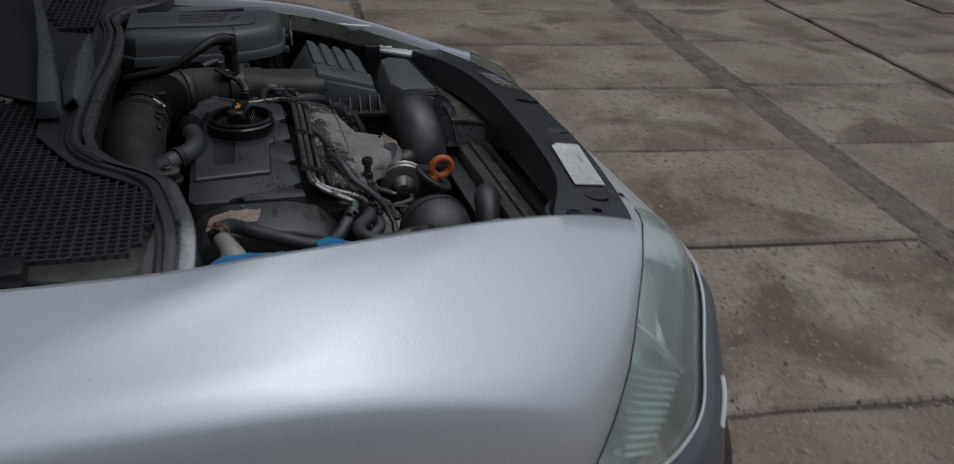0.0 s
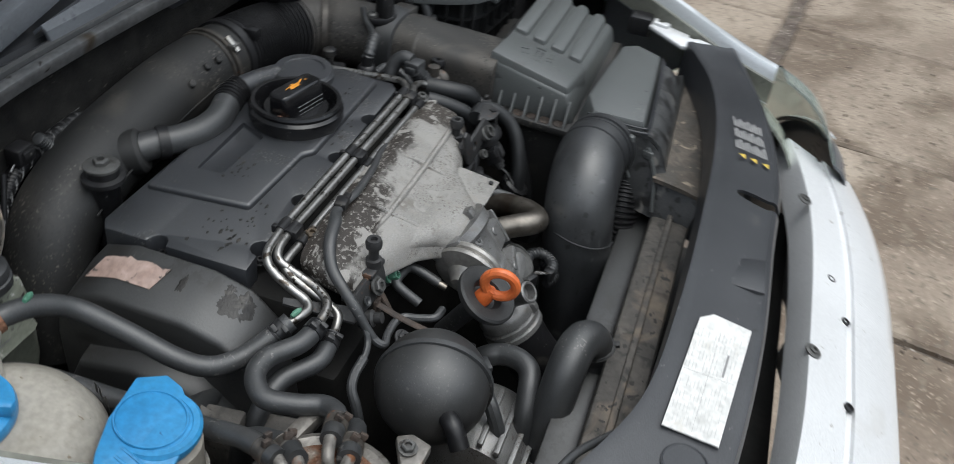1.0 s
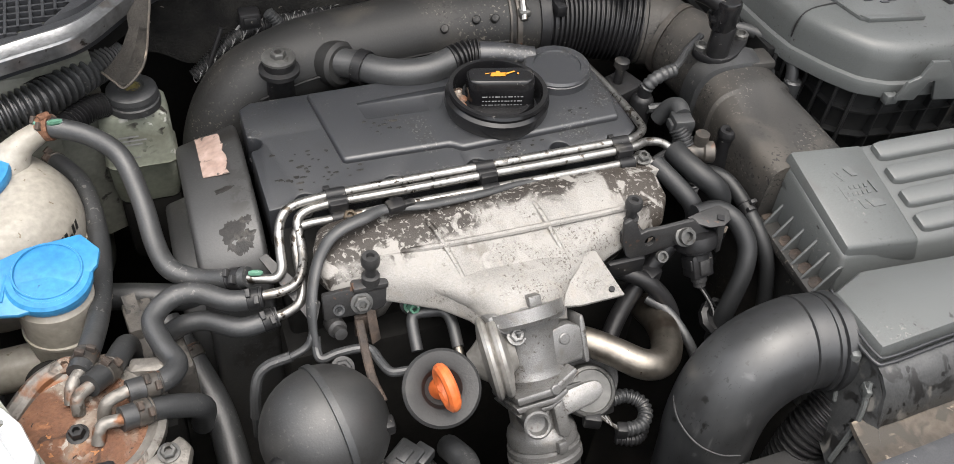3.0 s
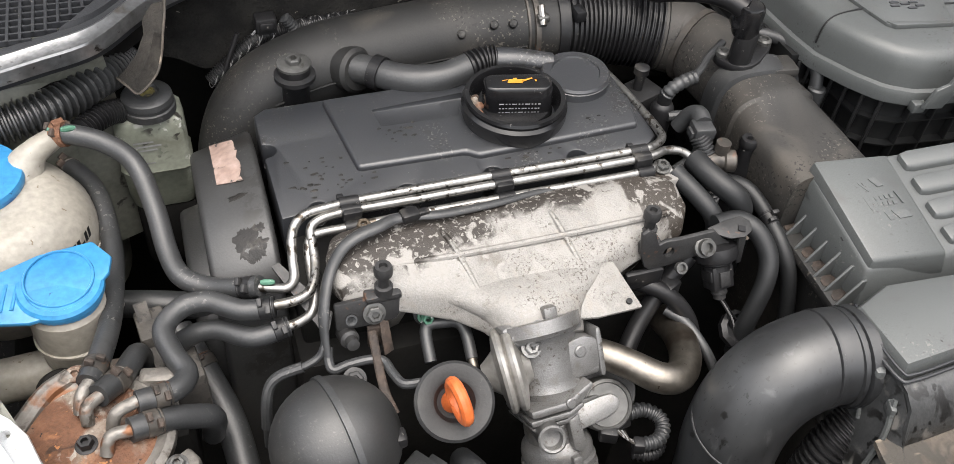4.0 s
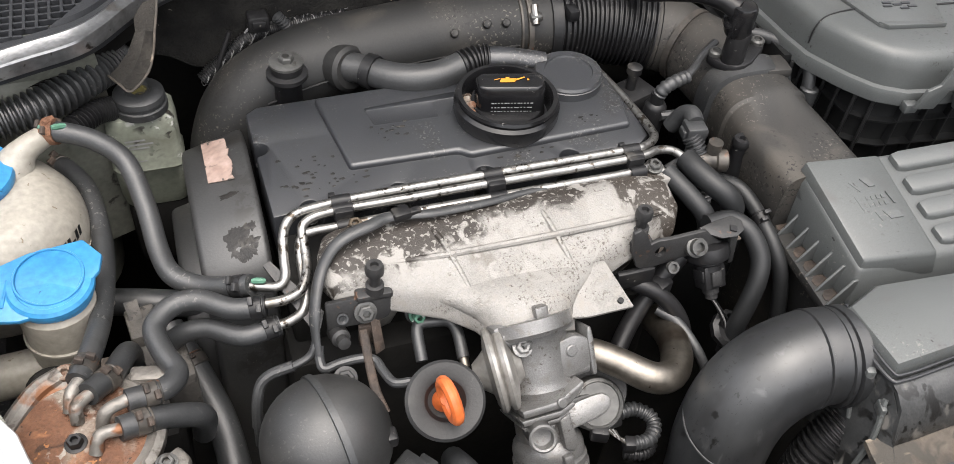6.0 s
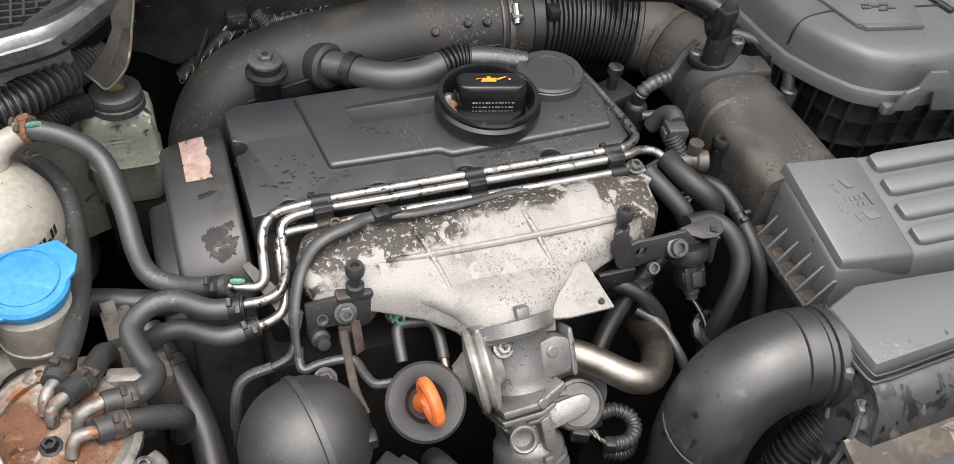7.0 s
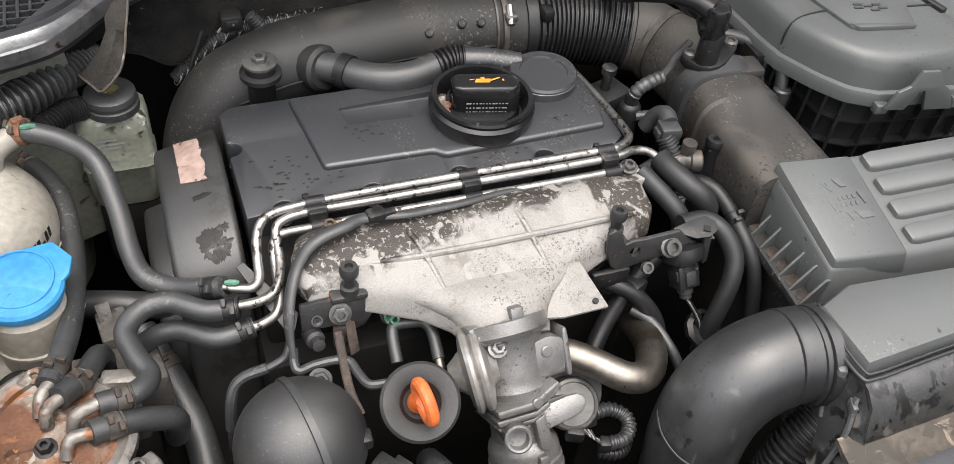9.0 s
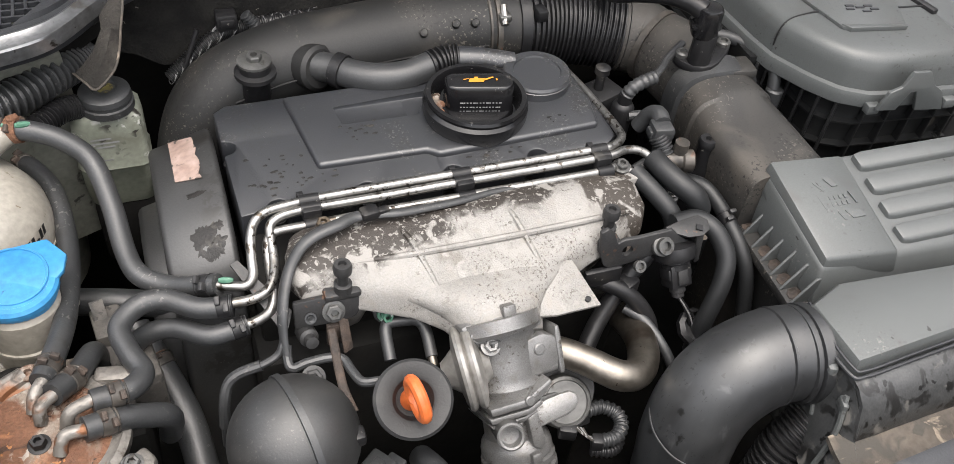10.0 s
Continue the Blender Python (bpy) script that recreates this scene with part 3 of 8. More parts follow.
def fender_rows(mirror=False):
    rows = []
    line = [p for p, s in smooth_path(EDGE, 5)]
    n = len(line)
    lamp = [p for p, s in smooth_path(HL_IN, 2)]
    for i, p in enumerate(line):
        f = i / (n - 1)
        crease = Vector((-0.700 - 0.02 * (1 - f) ** 1.6, 0.80 - 0.98 * f, 0.885 - 0.03 * f ** 3 - 0.02 * (1 - f) ** 1.6))
        row = [p + Vector((0.022, 0.0, -0.06)), p + Vector((0.016, 0.0, -0.012)), p + Vector((0.010, 0, -0.002)), p]
        for k in range(1, 8):
            t = k / 8
            q = p.lerp(crease, t)
            q.z += 0.013 * math.sin(math.pi * t ** 1.15)
            row.append(q)
        row += [crease + Vector((0.002, 0, 0.006)), crease + Vector((-0.008, 0, -0.008)), crease + Vector((-0.020, 0, -0.04)), crease + Vector((-0.030, 0, -0.10)), crease + Vector((-0.036, 0, -0.24)), crease + Vector((-0.03, 0, -0.55))]
        # draw the front end in to the lamp's edge
        w = max(0.0, (f - 0.62) / 0.38) ** 2.2
        ends = row[:4] + [lamp[min(k, 10)] for k in range(1, 11)] + [lamp[10] + Vector((-0.01, 0.01, -0.12)), lamp[10] + Vector((0, 0.02, -0.4)), lamp[10] + Vector((0, 0.02, -0.5))]
        rows.append([a.lerp(b, w) for a, b in zip(row, ends)])
    if mirror:
        rows = [[Vector((2 * MID - v.x, v.y, v.z)) for v in r] for r in rows]
    return rows


part("fender", sheet(fender_rows(), 0.003), M_PAINT, car, "silver painted front fender")
part("fender", sheet(fender_rows(True), 0.003), M_PAINT, car, "silver painted front fender")


# headlight between fender, bumper and lock carrier
LENS_IN = [(-0.318, -0.374, 0.884)] + HL_IN
LENS_OUT = [(-0.270, -0.476, 0.790)] + HL_OUT


def lamp_rows(mirror=False, inset=0.0):
    rows = []
    for (a, _), (b, _) in zip(smooth_path(LENS_IN, 5), smooth_path(LENS_OUT, 5)):
        row = []
        for k in range(9):
            t = k / 8
            bulge = 0.018 * math.sin(math.pi * t) - inset
            row.append(a.lerp(b, t) + Vector((-0.35, -0.65, 0.65)) * (bulge if 0 < k < 8 else -inset))
        rows.append(row)
    if mirror:
        rows = [[Vector((2 * MID - v.x, v.y, v.z)) for v in r] for r in rows]
    return rows


def build_lamp(mirror):
    def at(p):
        return Vector((2 * MID - p[0], p[1], p[2])) if mirror else Vector(p)

    def way(p):
        return (-p[0], p[1], p[2]) if mirror else p

    lamp = part("headlight", sheet(lamp_rows(mirror, inset=0.07), 0.004), M_LAMP, car, "headlight with a hazed lens and silver reflectors")
    part("lens", sheet(lamp_rows(mirror), 0.003), M_LENS, lamp, "clear hazed headlight lens")
    part("seal", joined(tube([at(p) for p in HL_IN], 0.0014, 8), tube([at(Vector(p) + Vector((-0.006, 0.004, -0.006))) for p in HL_OUT], 0.004, 8)), M_DARK, lamp, "black lens seal")
    part("chrome_edge", tube([at(Vector(p) + Vector((-0.003, -0.006, 0.002))) for p in HL_OUT], 0.0022, 8), M_WHITEPAINT, lamp, "bright lens edge")
    part("bowl", lathe([(0.001, 0.0), (0.022, 0.005), (0.036, 0.018), (0.044, 0.036), (0.046, 0.037), (0.038, 0.017), (0.022, 0.002)], at((-0.445, -0.322, 0.740)), way((-0.35, -0.72, 0.6)), 32), M_LAMP, lamp, "round silver bowl reflector")
    for k in range(11):
        # flutes of the indicator's reflector
        t = k / 10
        a, b = Vector((-0.545, -0.262, 0.775)).lerp(Vector((-0.64, -0.225, 0.69)), t), Vector((-0.52, -0.372, 0.705)).lerp(Vector((-0.625, -0.285, 0.665)), t)
        part("flute", tube([at(a), at(a.lerp(b, 0.5) + Vector((0.01, 0.012, -0.012))), at(b)], 0.0048, 8), M_LAMP, lamp)
    part("divider", tube([at((-0.50, -0.29, 0.80)), at((-0.525, -0.33, 0.765)), at((-0.53, -0.37, 0.72))], 0.006, 8), M_LAMP, lamp)


build_lamp(False)
build_lamp(True)
# painted strip under the lamp, and the bumper below it


def bumper_rows():
    rows = []
    for k in range(41):
        u = -1 + 2 * k / 40
        x = MID + 0.43 * u
        back = 0.055 * abs(u) ** 3.0
        z = 0.772 + 0.02 * u * u
        y = -0.452 + back
        rows.append([Vector((x, y + 0.012, z - 0.05)), Vector((x, y, z - 0.012)), Vector((x, y - 0.006, z)), Vector((x, y - 0.057, z - 0.023)), Vector((x, y - 0.0595, z - 0.029)), Vector((x, y - 0.0655, z - 0.029)), Vector((x, y - 0.068, z - 0.0245)),
                     Vector((x * 0.995, y - 0.118, z - 0.05)), Vector((x * 0.99, y - 0.132, z - 0.064)), Vector((x, y - 0.138, z - 0.10)), Vector((x, y - 0.145, z - 0.28)), Vector((x, y - 0.12, z - 0.45))])
    return rows


bumper = part("bumper", sheet(bumper_rows(), 0.004), M_WHITEPAINT, car, "dusty white front bumper with screws and clip holes")
for x, y, z in ((0.067, -0.462, 0.771), (0.374, -0.435, 0.79)):
    part("bolt", joined(bolt((x, y, z), (0, -0.35, 0.93), 0.0065, 0.005), lathe([(0.011, 0), (0.011, 0.0015), (0.008, 0.0025)], (x, y, z), (0, -0.35, 0.93), 20)), M_GALV, bumper, "steel screw with a washer")
for x, y, z in ((0.012, -0.512, 0.7505), (0.169, -0.508, 0.7505), (0.316, -0.49, 0.755), (-0.145, -0.492, 0.757), (0.24, -0.485, 0.76)):
    part("clip", lathe([(0.0065, -0.002), (0.0065, 0.001), (0.004, 0.0015), (0.003, -0.001)], (x, y, z), (0, -0.4, 0.9), 14), M_DARK, bumper, "black plastic clip in its hole")
# bumper corner that runs back under the lamp
for mirror in (False, True):
    rows = []
    for p, s in smooth_path(LENS_OUT, 5):
        rows.append([p + Vector((-0.002, -0.004, -0.004)), p + Vector((-0.008, -0.016, -0.014)), p + Vector((-0.014, -0.028, -0.03)), p + Vector((-0.022, -0.045, -0.10)), p + Vector((-0.028, -0.055, -0.22)), p + Vector((-0.02, -0.04, -0.36))])
    if mirror:
        rows = [[Vector((2 * MID - v.x, v.y, v.z)) for v in r] for r in rows]
    part("bumper_corner", sheet(rows, 0.004), M_WIPER, car, "grey bumper corner below the headlight")
part("trim_strip", tube([(-0.518, -0.449, 0.69), (-0.545, -0.44, 0.672), (-0.575, -0.424, 0.645)], 0.004, 8), M_WHITEPAINT, car, "slim white washer cover")
part("bumper_lip", sheet([[p + Vector((-0.03, -0.06, -0.20)), p + Vector((-0.04, -0.08, -0.26)), p + Vector((-0.02, -0.05, -0.42))] for p, s in smooth_path(HL_OUT, 4)], 0.006), M_DARK, car, "black lower bumper lip")

# lock carrier: the black plastic panel across the front
LC_IN = [(-0.395, -0.222, 0.893), (-0.338, -0.232, 0.894), (-0.225, -0.277, 0.900), (-0.09, -0.289, 0.908), (0.06, -0.291, 0.913), (0.25, -0.286, 0.915), (0.425, -0.262, 0.908), (0.57, -0.209, 0.90)]
LC_OUT = [(-0.375, -0.345, 0.880), (-0.335, -0.356, 0.884), (-0.224, -0.370, 0.890), (-0.086, -0.377, 0.898), (0.064, -0.375, 0.902), (0.221, -0.373, 0.903), (0.40, -0.342, 0.90), (0.60, -0.284, 0.893)]
rows = []
for (a, _), (b, _) in zip(smooth_path(LC_IN, 6), smooth_path(LC_OUT, 6)):
    rows.append([a + Vector((0, 0.004, -0.06)), a + Vector((0, 0.001, -0.006)), a, a.lerp(b, 0.10) + Vector((0, 0, 0.002)), a.lerp(b, 0.16) + Vector((0, 0, 0.0005)), a.lerp(b, 0.5) + Vector((0, 0, 0.001)), a.lerp(b, 0.86), a.lerp(b, 0.93) + Vector((0, 0, 0.002)), b, b + Vector((0, -0.004, -0.008)), b + Vector((0, -0.008, -0.11))])
carrier_bm = sheet(rows, 0.004)
carrier_bm = carved(carrier_bm, prism(rounded([(0.138, -0.323), (0.157, -0.326), (0.150, -0.384), (0.129, -0.384)], 2), 0.85, 0.96, 0.0))
carrier_bm = carved(carrier_bm, lathe([(0.0085, -0.03), (0.0085, 0.03)], (-0.329, -0.305, 0.89), (0, 0, 1), 18))
carrier = part("lock_carrier", carrier_bm, M_CARRIER, car, "black plastic lock carrier panel with a latch slot")
part("catch", joined(tube([(0.139, -0.33, 0.87), (0.145, -0.35, 0.872), (0.15, -0.375, 0.868)], 0.005, 8), box((0.125, -0.385, 0.84), (0.165, -0.32, 0.85), 0.002)), M_RUSTALU, carrier, "greasy bonnet latch")
part("plug", lathe([(0.012, 0.0), (0.011, 0.004), (0.006, 0.005), (0.005, 0.003)], (-0.343, -0.262, 0.8925), (0, 0, 1), 20), M_DARK, carrier, "black rubber plug")
part("stop", lathe([(0.021, -0.002), (0.021, 0.0008), (0.0195, 0.0014), (0.0185, 0.0004)], (-0.279, -0.325, 0.8935), (0, 0, 1), 24), M_CARRIER, carrier)
part("pad", prism([(-0.03, -0.335), (0.02, -0.335), (0.03, -0.37), (-0.03, -0.373)], 0.899, 0.906, 0.002), M_CARRIER, carrier)
lab = [(-0.103, -0.312, 0.9095), (-0.092, -0.325, 0.9095), (-0.096, -0.364, 0.9052), (-0.250, -0.351, 0.8948), (-0.250, -0.299, 0.9005)]
label_ob = part("label", slab_on(lab, 0.0012), M_PAPER, carrier, "white paper specification label with grey print")


def on_label(u, v, lift=0.0006):
    a, b, c, d = Vector(lab[4]), Vector(lab[3]), Vector(lab[2]), Vector((-0.100, -0.307, 0.9098))
    return a.lerp(b, v).lerp(d.lerp(c, v), u) + Vector((0, 0, lift))


def bars(spec, place, mat, parent, name="print"):
    bm = bmesh.new()
    for u0, v0, u1, v1 in spec:
        q = [bm.verts.new(place(u, v)) for u, v in ((u0, v0), (u1, v0), (u1, v1), (u0, v1))]
        bm.faces.new(q)
    return part(name, bm, mat, parent)


bars([(0.05 + 0.46 * c + 0.1 * w, 0.07 + 0.062 * k, 0.05 + 0.46 * c + 0.1 * w + 0.05 + 0.035 * ((k * 7 + c * 3 + w) % 3) / 2, 0.085 + 0.062 * k) for c in range(2) for k in range(14) for w in range(4) if (k * 5 + w * 3 + c) % 7], on_label, M_FAINT, label_ob)
bars([(0.49, 0.05, 0.493, 0.95), (0.03, 0.50, 0.9, 0.504), (0.52, 0.72, 0.72, 0.76)], on_label, M_INK, label_ob)


def on_carrier(u, v):
    a, b, c, d = Vector((0.226, -0.312, 0.9175)), Vector((0.228, -0.362, 0.9065)), Vector((0.352, -0.338, 0.9075)), Vector((0.345, -0.296, 0.9165))
    return a.lerp(b, v).lerp(d.lerp(c, v), u) + Vector((0, 0, 0.0012))


bars([(0.12 + 0.24 * c, 0.06 + 0.075 * k, 0.12 + 0.24 * c + 0.15 + 0.03 * ((k + c) % 3), 0.085 + 0.075 * k) for k in range(12) for c in range(3)], on_carrier, M_FAINT, carrier, "warning_print")
tri = bmesh.new()
for v0 in (0.12, 0.42, 0.74):
    tri.faces.new([tri.verts.new(on_carrier(u, v)) for u, v in ((-0.06, v0 + 0.16), (0.04, v0 + 0.18), (0.0, v0))])
part("warning_triangle", tri, M_YELLOW, carrier, "yellow warning triangles")

# dark sheet added so that the gap behind the bumper reads as shade
part("slam_panel", sheet([[Vector((x, -0.30, 0.62)), Vector((x, -0.378, 0.65)), Vector((x, -0.41, 0.65)), Vector((x, -0.452, 0.64))] for x in (-0.32, -0.1, 0.115, 0.33, 0.56)], 0.004), M_BAY, car, "dark filler sheet standing in for the shaded gap behind the bumper")
# body-coloured brackets at both ends of the carrier
for sx, nm in ((-1, "r"), (1, "l")):
    f = (lambda x: x) if sx < 0 else (lambda x: 2 * MID - x)
    br = prism([(f(-0.395), -0.13), (f(-0.335), -0.20), (f(-0.345), -0.235), (f(-0.405), -0.262), (f(-0.43), -0.17)][::(1 if sx < 0 else -1)], 0.885, 0.893, 0.003)
    br = carved(br, lathe([(0.008, -0.03), (0.008, 0.03)], (f(-0.38), -0.215, 0.89), (0, 0, 1), 18))
    part("bracket", br, M_WHITEPAINT if sx > 0 else M_DARK, car, "painted steel corner bracket with a hole")
    mount = prism([(f(-0.488), -0.036), (f(-0.472), -0.046), (f(-0.452), -0.066), (f(-0.440), -0.083), (f(-0.430), -0.112), (f(-0.434), -0.13), (f(-0.443), -0.13), (f(-0.466), -0.08)][::(-1 if sx < 0 else 1)], 0.926, 0.940, 0.003)
    mount = carved(mount, lathe([(0.004, -0.03), (0.004, 0.03)], (f(-0.455), -0.08, 0.935), (0, 0, 1), 18))
    part("lamp_mount", mount, M_WHITEPAINT, car, "white lamp mounting lug with a hole")
    part("stopper", box((min(f(-0.42), f(-0.385)), -0.142, 0.87), (max(f(-0.42), f(-0.385)), -0.106, 0.902), 0.004), M_DARK, car, "black rubber stopper")
    tab = prism([(f(-0.43), -0.144), (f(-0.392), -0.144), (f(-0.386), -0.17), (f(-0.43), -0.18)][::(-1 if sx < 0 else 1)], 0.890, 0.898, 0.002)
    part("tab", carved(tab, lathe([(0.0065, -0.03), (0.0065, 0.03)], (f(-0.403), -0.157, 0.9), (0, 0, 1), 16)), M_WHITEPAINT, car, "painted tab with a hole")
    part("side_rail", sheet([[Vector((f(x + 0.03), y, z - 0.055)), Vector((f(x + 0.028), y, z - 0.02)), Vector((f(x + 0.01), y, z - 0.022)), Vector((f(x - 0.01), y, z - 0.04))] for (x, y, z), _ in smooth_path(EDGE[1:], 4)], 0.003), M_WING, car, "inner wing edge with dull paint")
part("indicator", joined(lathe([(0.001, 0.012), (0.02, 0.010), (0.03, 0.004), (0.033, 0.0)], (0.83, -0.01, 0.905), (-0.4, -0.2, 0.9), 20)), M_AMBER, car, "amber lamp glowing in daylight")

# the raised bonnet
BON = []
for k in range(9):
    t = k / 8
    half = 0.70 - 0.10 * t ** 2
    y, z = 0.68 - 0.46 * t, 1.06 + 0.89 * t
    BON.append([Vector((MID + half * u, y + 0.03 * (1 - u * u) * math.sin(math.pi * t * 0.7), z + 0.035 * (1 - u * u))) for u in (-1, -0.97, -0.7, -0.35, 0, 0.35, 0.7, 0.97, 1)])
bonnet = part("bonnet", sheet(BON, 0.004), M_PAINT, car, "raised silver bonnet")
part("inner_panel", sheet([[v + Vector((0, -0.014, -0.010)) for v in r[1:-1]] for r in BON[1:-1]], 0.006), M_PAINT, bonnet, "bare painted underside of the bonnet")

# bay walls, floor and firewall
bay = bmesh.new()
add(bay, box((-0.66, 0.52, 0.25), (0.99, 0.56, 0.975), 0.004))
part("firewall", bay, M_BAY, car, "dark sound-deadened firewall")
part("inner_wing", box((-0.60, -0.02, 0.25), (-0.555, 0.52, 0.86), 0.01), M_BAY, car, "near-black inner wing")
part("inner_wing", box((0.885, -0.02, 0.25), (0.93, 0.52, 0.86), 0.01), M_BAY, car, "near-black inner wing")
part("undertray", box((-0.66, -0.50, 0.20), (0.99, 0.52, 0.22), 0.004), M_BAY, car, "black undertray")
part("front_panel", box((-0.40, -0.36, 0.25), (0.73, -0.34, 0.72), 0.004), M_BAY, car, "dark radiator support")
part("strut_tower", lathe([(0.105, -0.35), (0.10, -0.02), (0.09, 0.0), (0.06, 0.01), (0.001, 0.01)], (-0.475, 0.405, 0.962), (0.08, 0, 1), 36), M_WING, car, "greenish grey strut tower")
for x in (-0.66, 0.95):
    tyre = lathe([(0.20, -0.1), (0.30, -0.1), (0.315, -0.08), (0.315, 0.08), (0.30, 0.1), (0.20, 0.1)], (x + 0.02 * (1 if x < 0 else -1), 0.32, 0.315), (1, 0, 0), 40)
    part("wheel", tyre, M_RUBBER, car, "black rubber tyre")

# cowl: black plastic scuttle with a mesh grille, and its metal flange
COWL = [(-0.575, 0.290, 0.955), (-0.50, 0.284, 0.985), (-0.425, 0.296, 0.996), (-0.365, 0.315, 1.000), (-0.31, 0.372, 1.002), (-0.25, 0.408, 1.003), (-0.17, 0.420, 1.003), (0.026, 0.418, 1.003), (0.20, 0.408, 1.003), (0.378, 0.412, 1.003), (0.50, 0.428, 1.003), (0.60, 0.40, 1.0), (0.70, 0.33, 0.995), (0.93, 0.29, 0.985)]
rows = []
for p, s in smooth_path(COWL, 5):
    far = Vector((p.x, 0.80, 1.035))
    d = Vector((0, 1, 0))
    rows.append([p + Vector((0, 0.012, -0.03)), p + d * 0.004, p + d * 0.012 + Vector((0, 0, 0.006)), p + d * 0.024 + Vector((0, 0, 0.006)), p + d * 0.027 + Vector((0, 0, 0.0)), p + d * 0.032 + Vector((0, 0, 0.0)), p + d * 0.035 + Vector((0, 0, 0.006)), p.lerp(far, 0.4) + Vector((0, 0, 0.004)), p.lerp(far, 0.7), far])
cowl_bm = sheet(rows, 0.004)
mesh_area = [(-0.57, 0.338), (-0.49, 0.320), (-0.43, 0.320), (-0.387, 0.340), (-0.360, 0.372), (-0.318, 0.42), (-0.20, 0.48), (-0.06, 0.49), (-0.02, 0.56), (-0.30, 0.60), (-0.57, 0.60)]
cowl_bm = carved(cowl_bm, prism(mesh_area, 0.9, 1.1, 0.0))
cowl = part("cowl", cowl_bm, M_CARRIER, car, "black plastic scuttle panel with a mesh grille")


def inside(x, y, poly):
    hit = False
    for (x0, y0), (x1, y1) in zip(poly, poly[1:] + poly[:1]):
        if (y0 > y) != (y1 > y) and x < x0 + (y - y0) * (x1 - x0) / (y1 - y0):
            hit = not hit
    return hit


grid = bmesh.new()
for i in range(52):
    for j in range(25):
        x, y = -0.605 + 0.0115 * i, 0.318 + 0.0115 * j
        if inside(x + 0.004, y + 0.004, mesh_area) or inside(x - 0.008, y - 0.008, mesh_area):
            z = 1.005 + 0.02 * max(0, y - 0.4)
            for lo, hi in (((x, y, z - 0.006), (x + 0.0028, y + 0.0116, z)), ((x, y, z - 0.0062), (x + 0.0116, y + 0.0028, z - 0.0005))):
                add(grid, box(lo, hi, 0))
part("grille", grid, M_CARRIER, cowl, "square black plastic mesh")
part("tower_wall", sheet([[p + Vector((0, 0.014, -0.012)), p + Vector((0, 0.034, -0.05)), p + Vector((0.004, 0.038, -0.16)), p + Vector((0.004, 0.040, -0.30))] for p, s in smooth_path(COWL[:4], 6)], 0.003), M_WING, car, "grimy greenish strut tower wall")
part("plenum", prism(mesh_area, 0.93, 0.945, 0.0), M_BAY, cowl)
part("flange", sheet([[p + Vector((0, 0.010, 0.0085)), p + Vector((0, 0.006, 0.0095)), p + Vector((0, 0.000, 0.0055)), p + Vector((0, -0.009, 0.0045)), p + Vector((0, -0.0105, 0.0025)), p + Vector((0, -0.0095, -0.012))] for p, s in smooth_path(COWL[:6], 6)], 0.0025), M_RIM, cowl, "bare metal flange of the scuttle")
part("seal", tube([Vector(c) + Vector((0, 0.014, 0.004)) for c in COWL[4:12]], 0.007, 8), M_RUBBER, cowl, "rubber bonnet seal")
part("flange", sheet([[p + Vector((0, 0.003, 0.007)), p + Vector((0, -0.004, 0.0085)), p + Vector((0, -0.010, 0.006)), p + Vector((0, -0.0115, 0.003)), p + Vector((0, -0.0105, -0.008))] for p, s in smooth_path(COWL[5:12], 6)], 0.0025), M_RIM, cowl, "bare metal flange of the scuttle")
part("windscreen", slab_on([(-0.70, 0.74, 1.03), (0.93, 0.74, 1.03), (0.86, 1.35, 1.40), (-0.62, 1.35, 1.40)], 0.005), M_GLOSSBLACK, car, "dark windscreen glass")
part("wiper_arm", bevelled(rings([[c + Vector((0, -w, -h)), c + Vector((0, w, -h)), c + Vector((0, w * 0.7, h)), c + Vector((0, -w * 0.7, h))] for c, w, h in ((Vector((-0.15, 0.468, 1.03)), 0.018, 0.014), (Vector((-0.05, 0.480, 1.04)), 0.017, 0.014), (Vector((0.10, 0.500, 1.05)), 0.014, 0.009), (Vector((0.35, 0.54, 1.056)), 0.011, 0.007), (Vector((0.6, 0.585, 1.06)), 0.009, 0.006))]), 0.004, 2), M_WIPER, car, "satin grey wiper arm")
part("wiper_blade", tube([(-0.30, 0.60, 1.045), (0.05, 0.615, 1.062), (0.45, 0.62, 1.068), (0.70, 0.62, 1.06)], 0.007, 8), M_DARK, car, "black wiper blade")
part("wiper_arm", bevelled(rings([[c + Vector((0, -w, -h)), c + Vector((0, w, -h)), c + Vector((0, w * 0.7, h)), c + Vector((0, -w * 0.7, h))] for c, w, h in ((Vector((-0.56, 0.62, 1.03)), 0.018, 0.014), (Vector((-0.40, 0.63, 1.05)), 0.015, 0.012), (Vector((-0.10, 0.655, 1.06)), 0.012, 0.008), (Vector((0.15, 0.68, 1.065)), 0.010, 0.006))]), 0.004, 2), M_WIPER, car, "satin grey wiper arm")
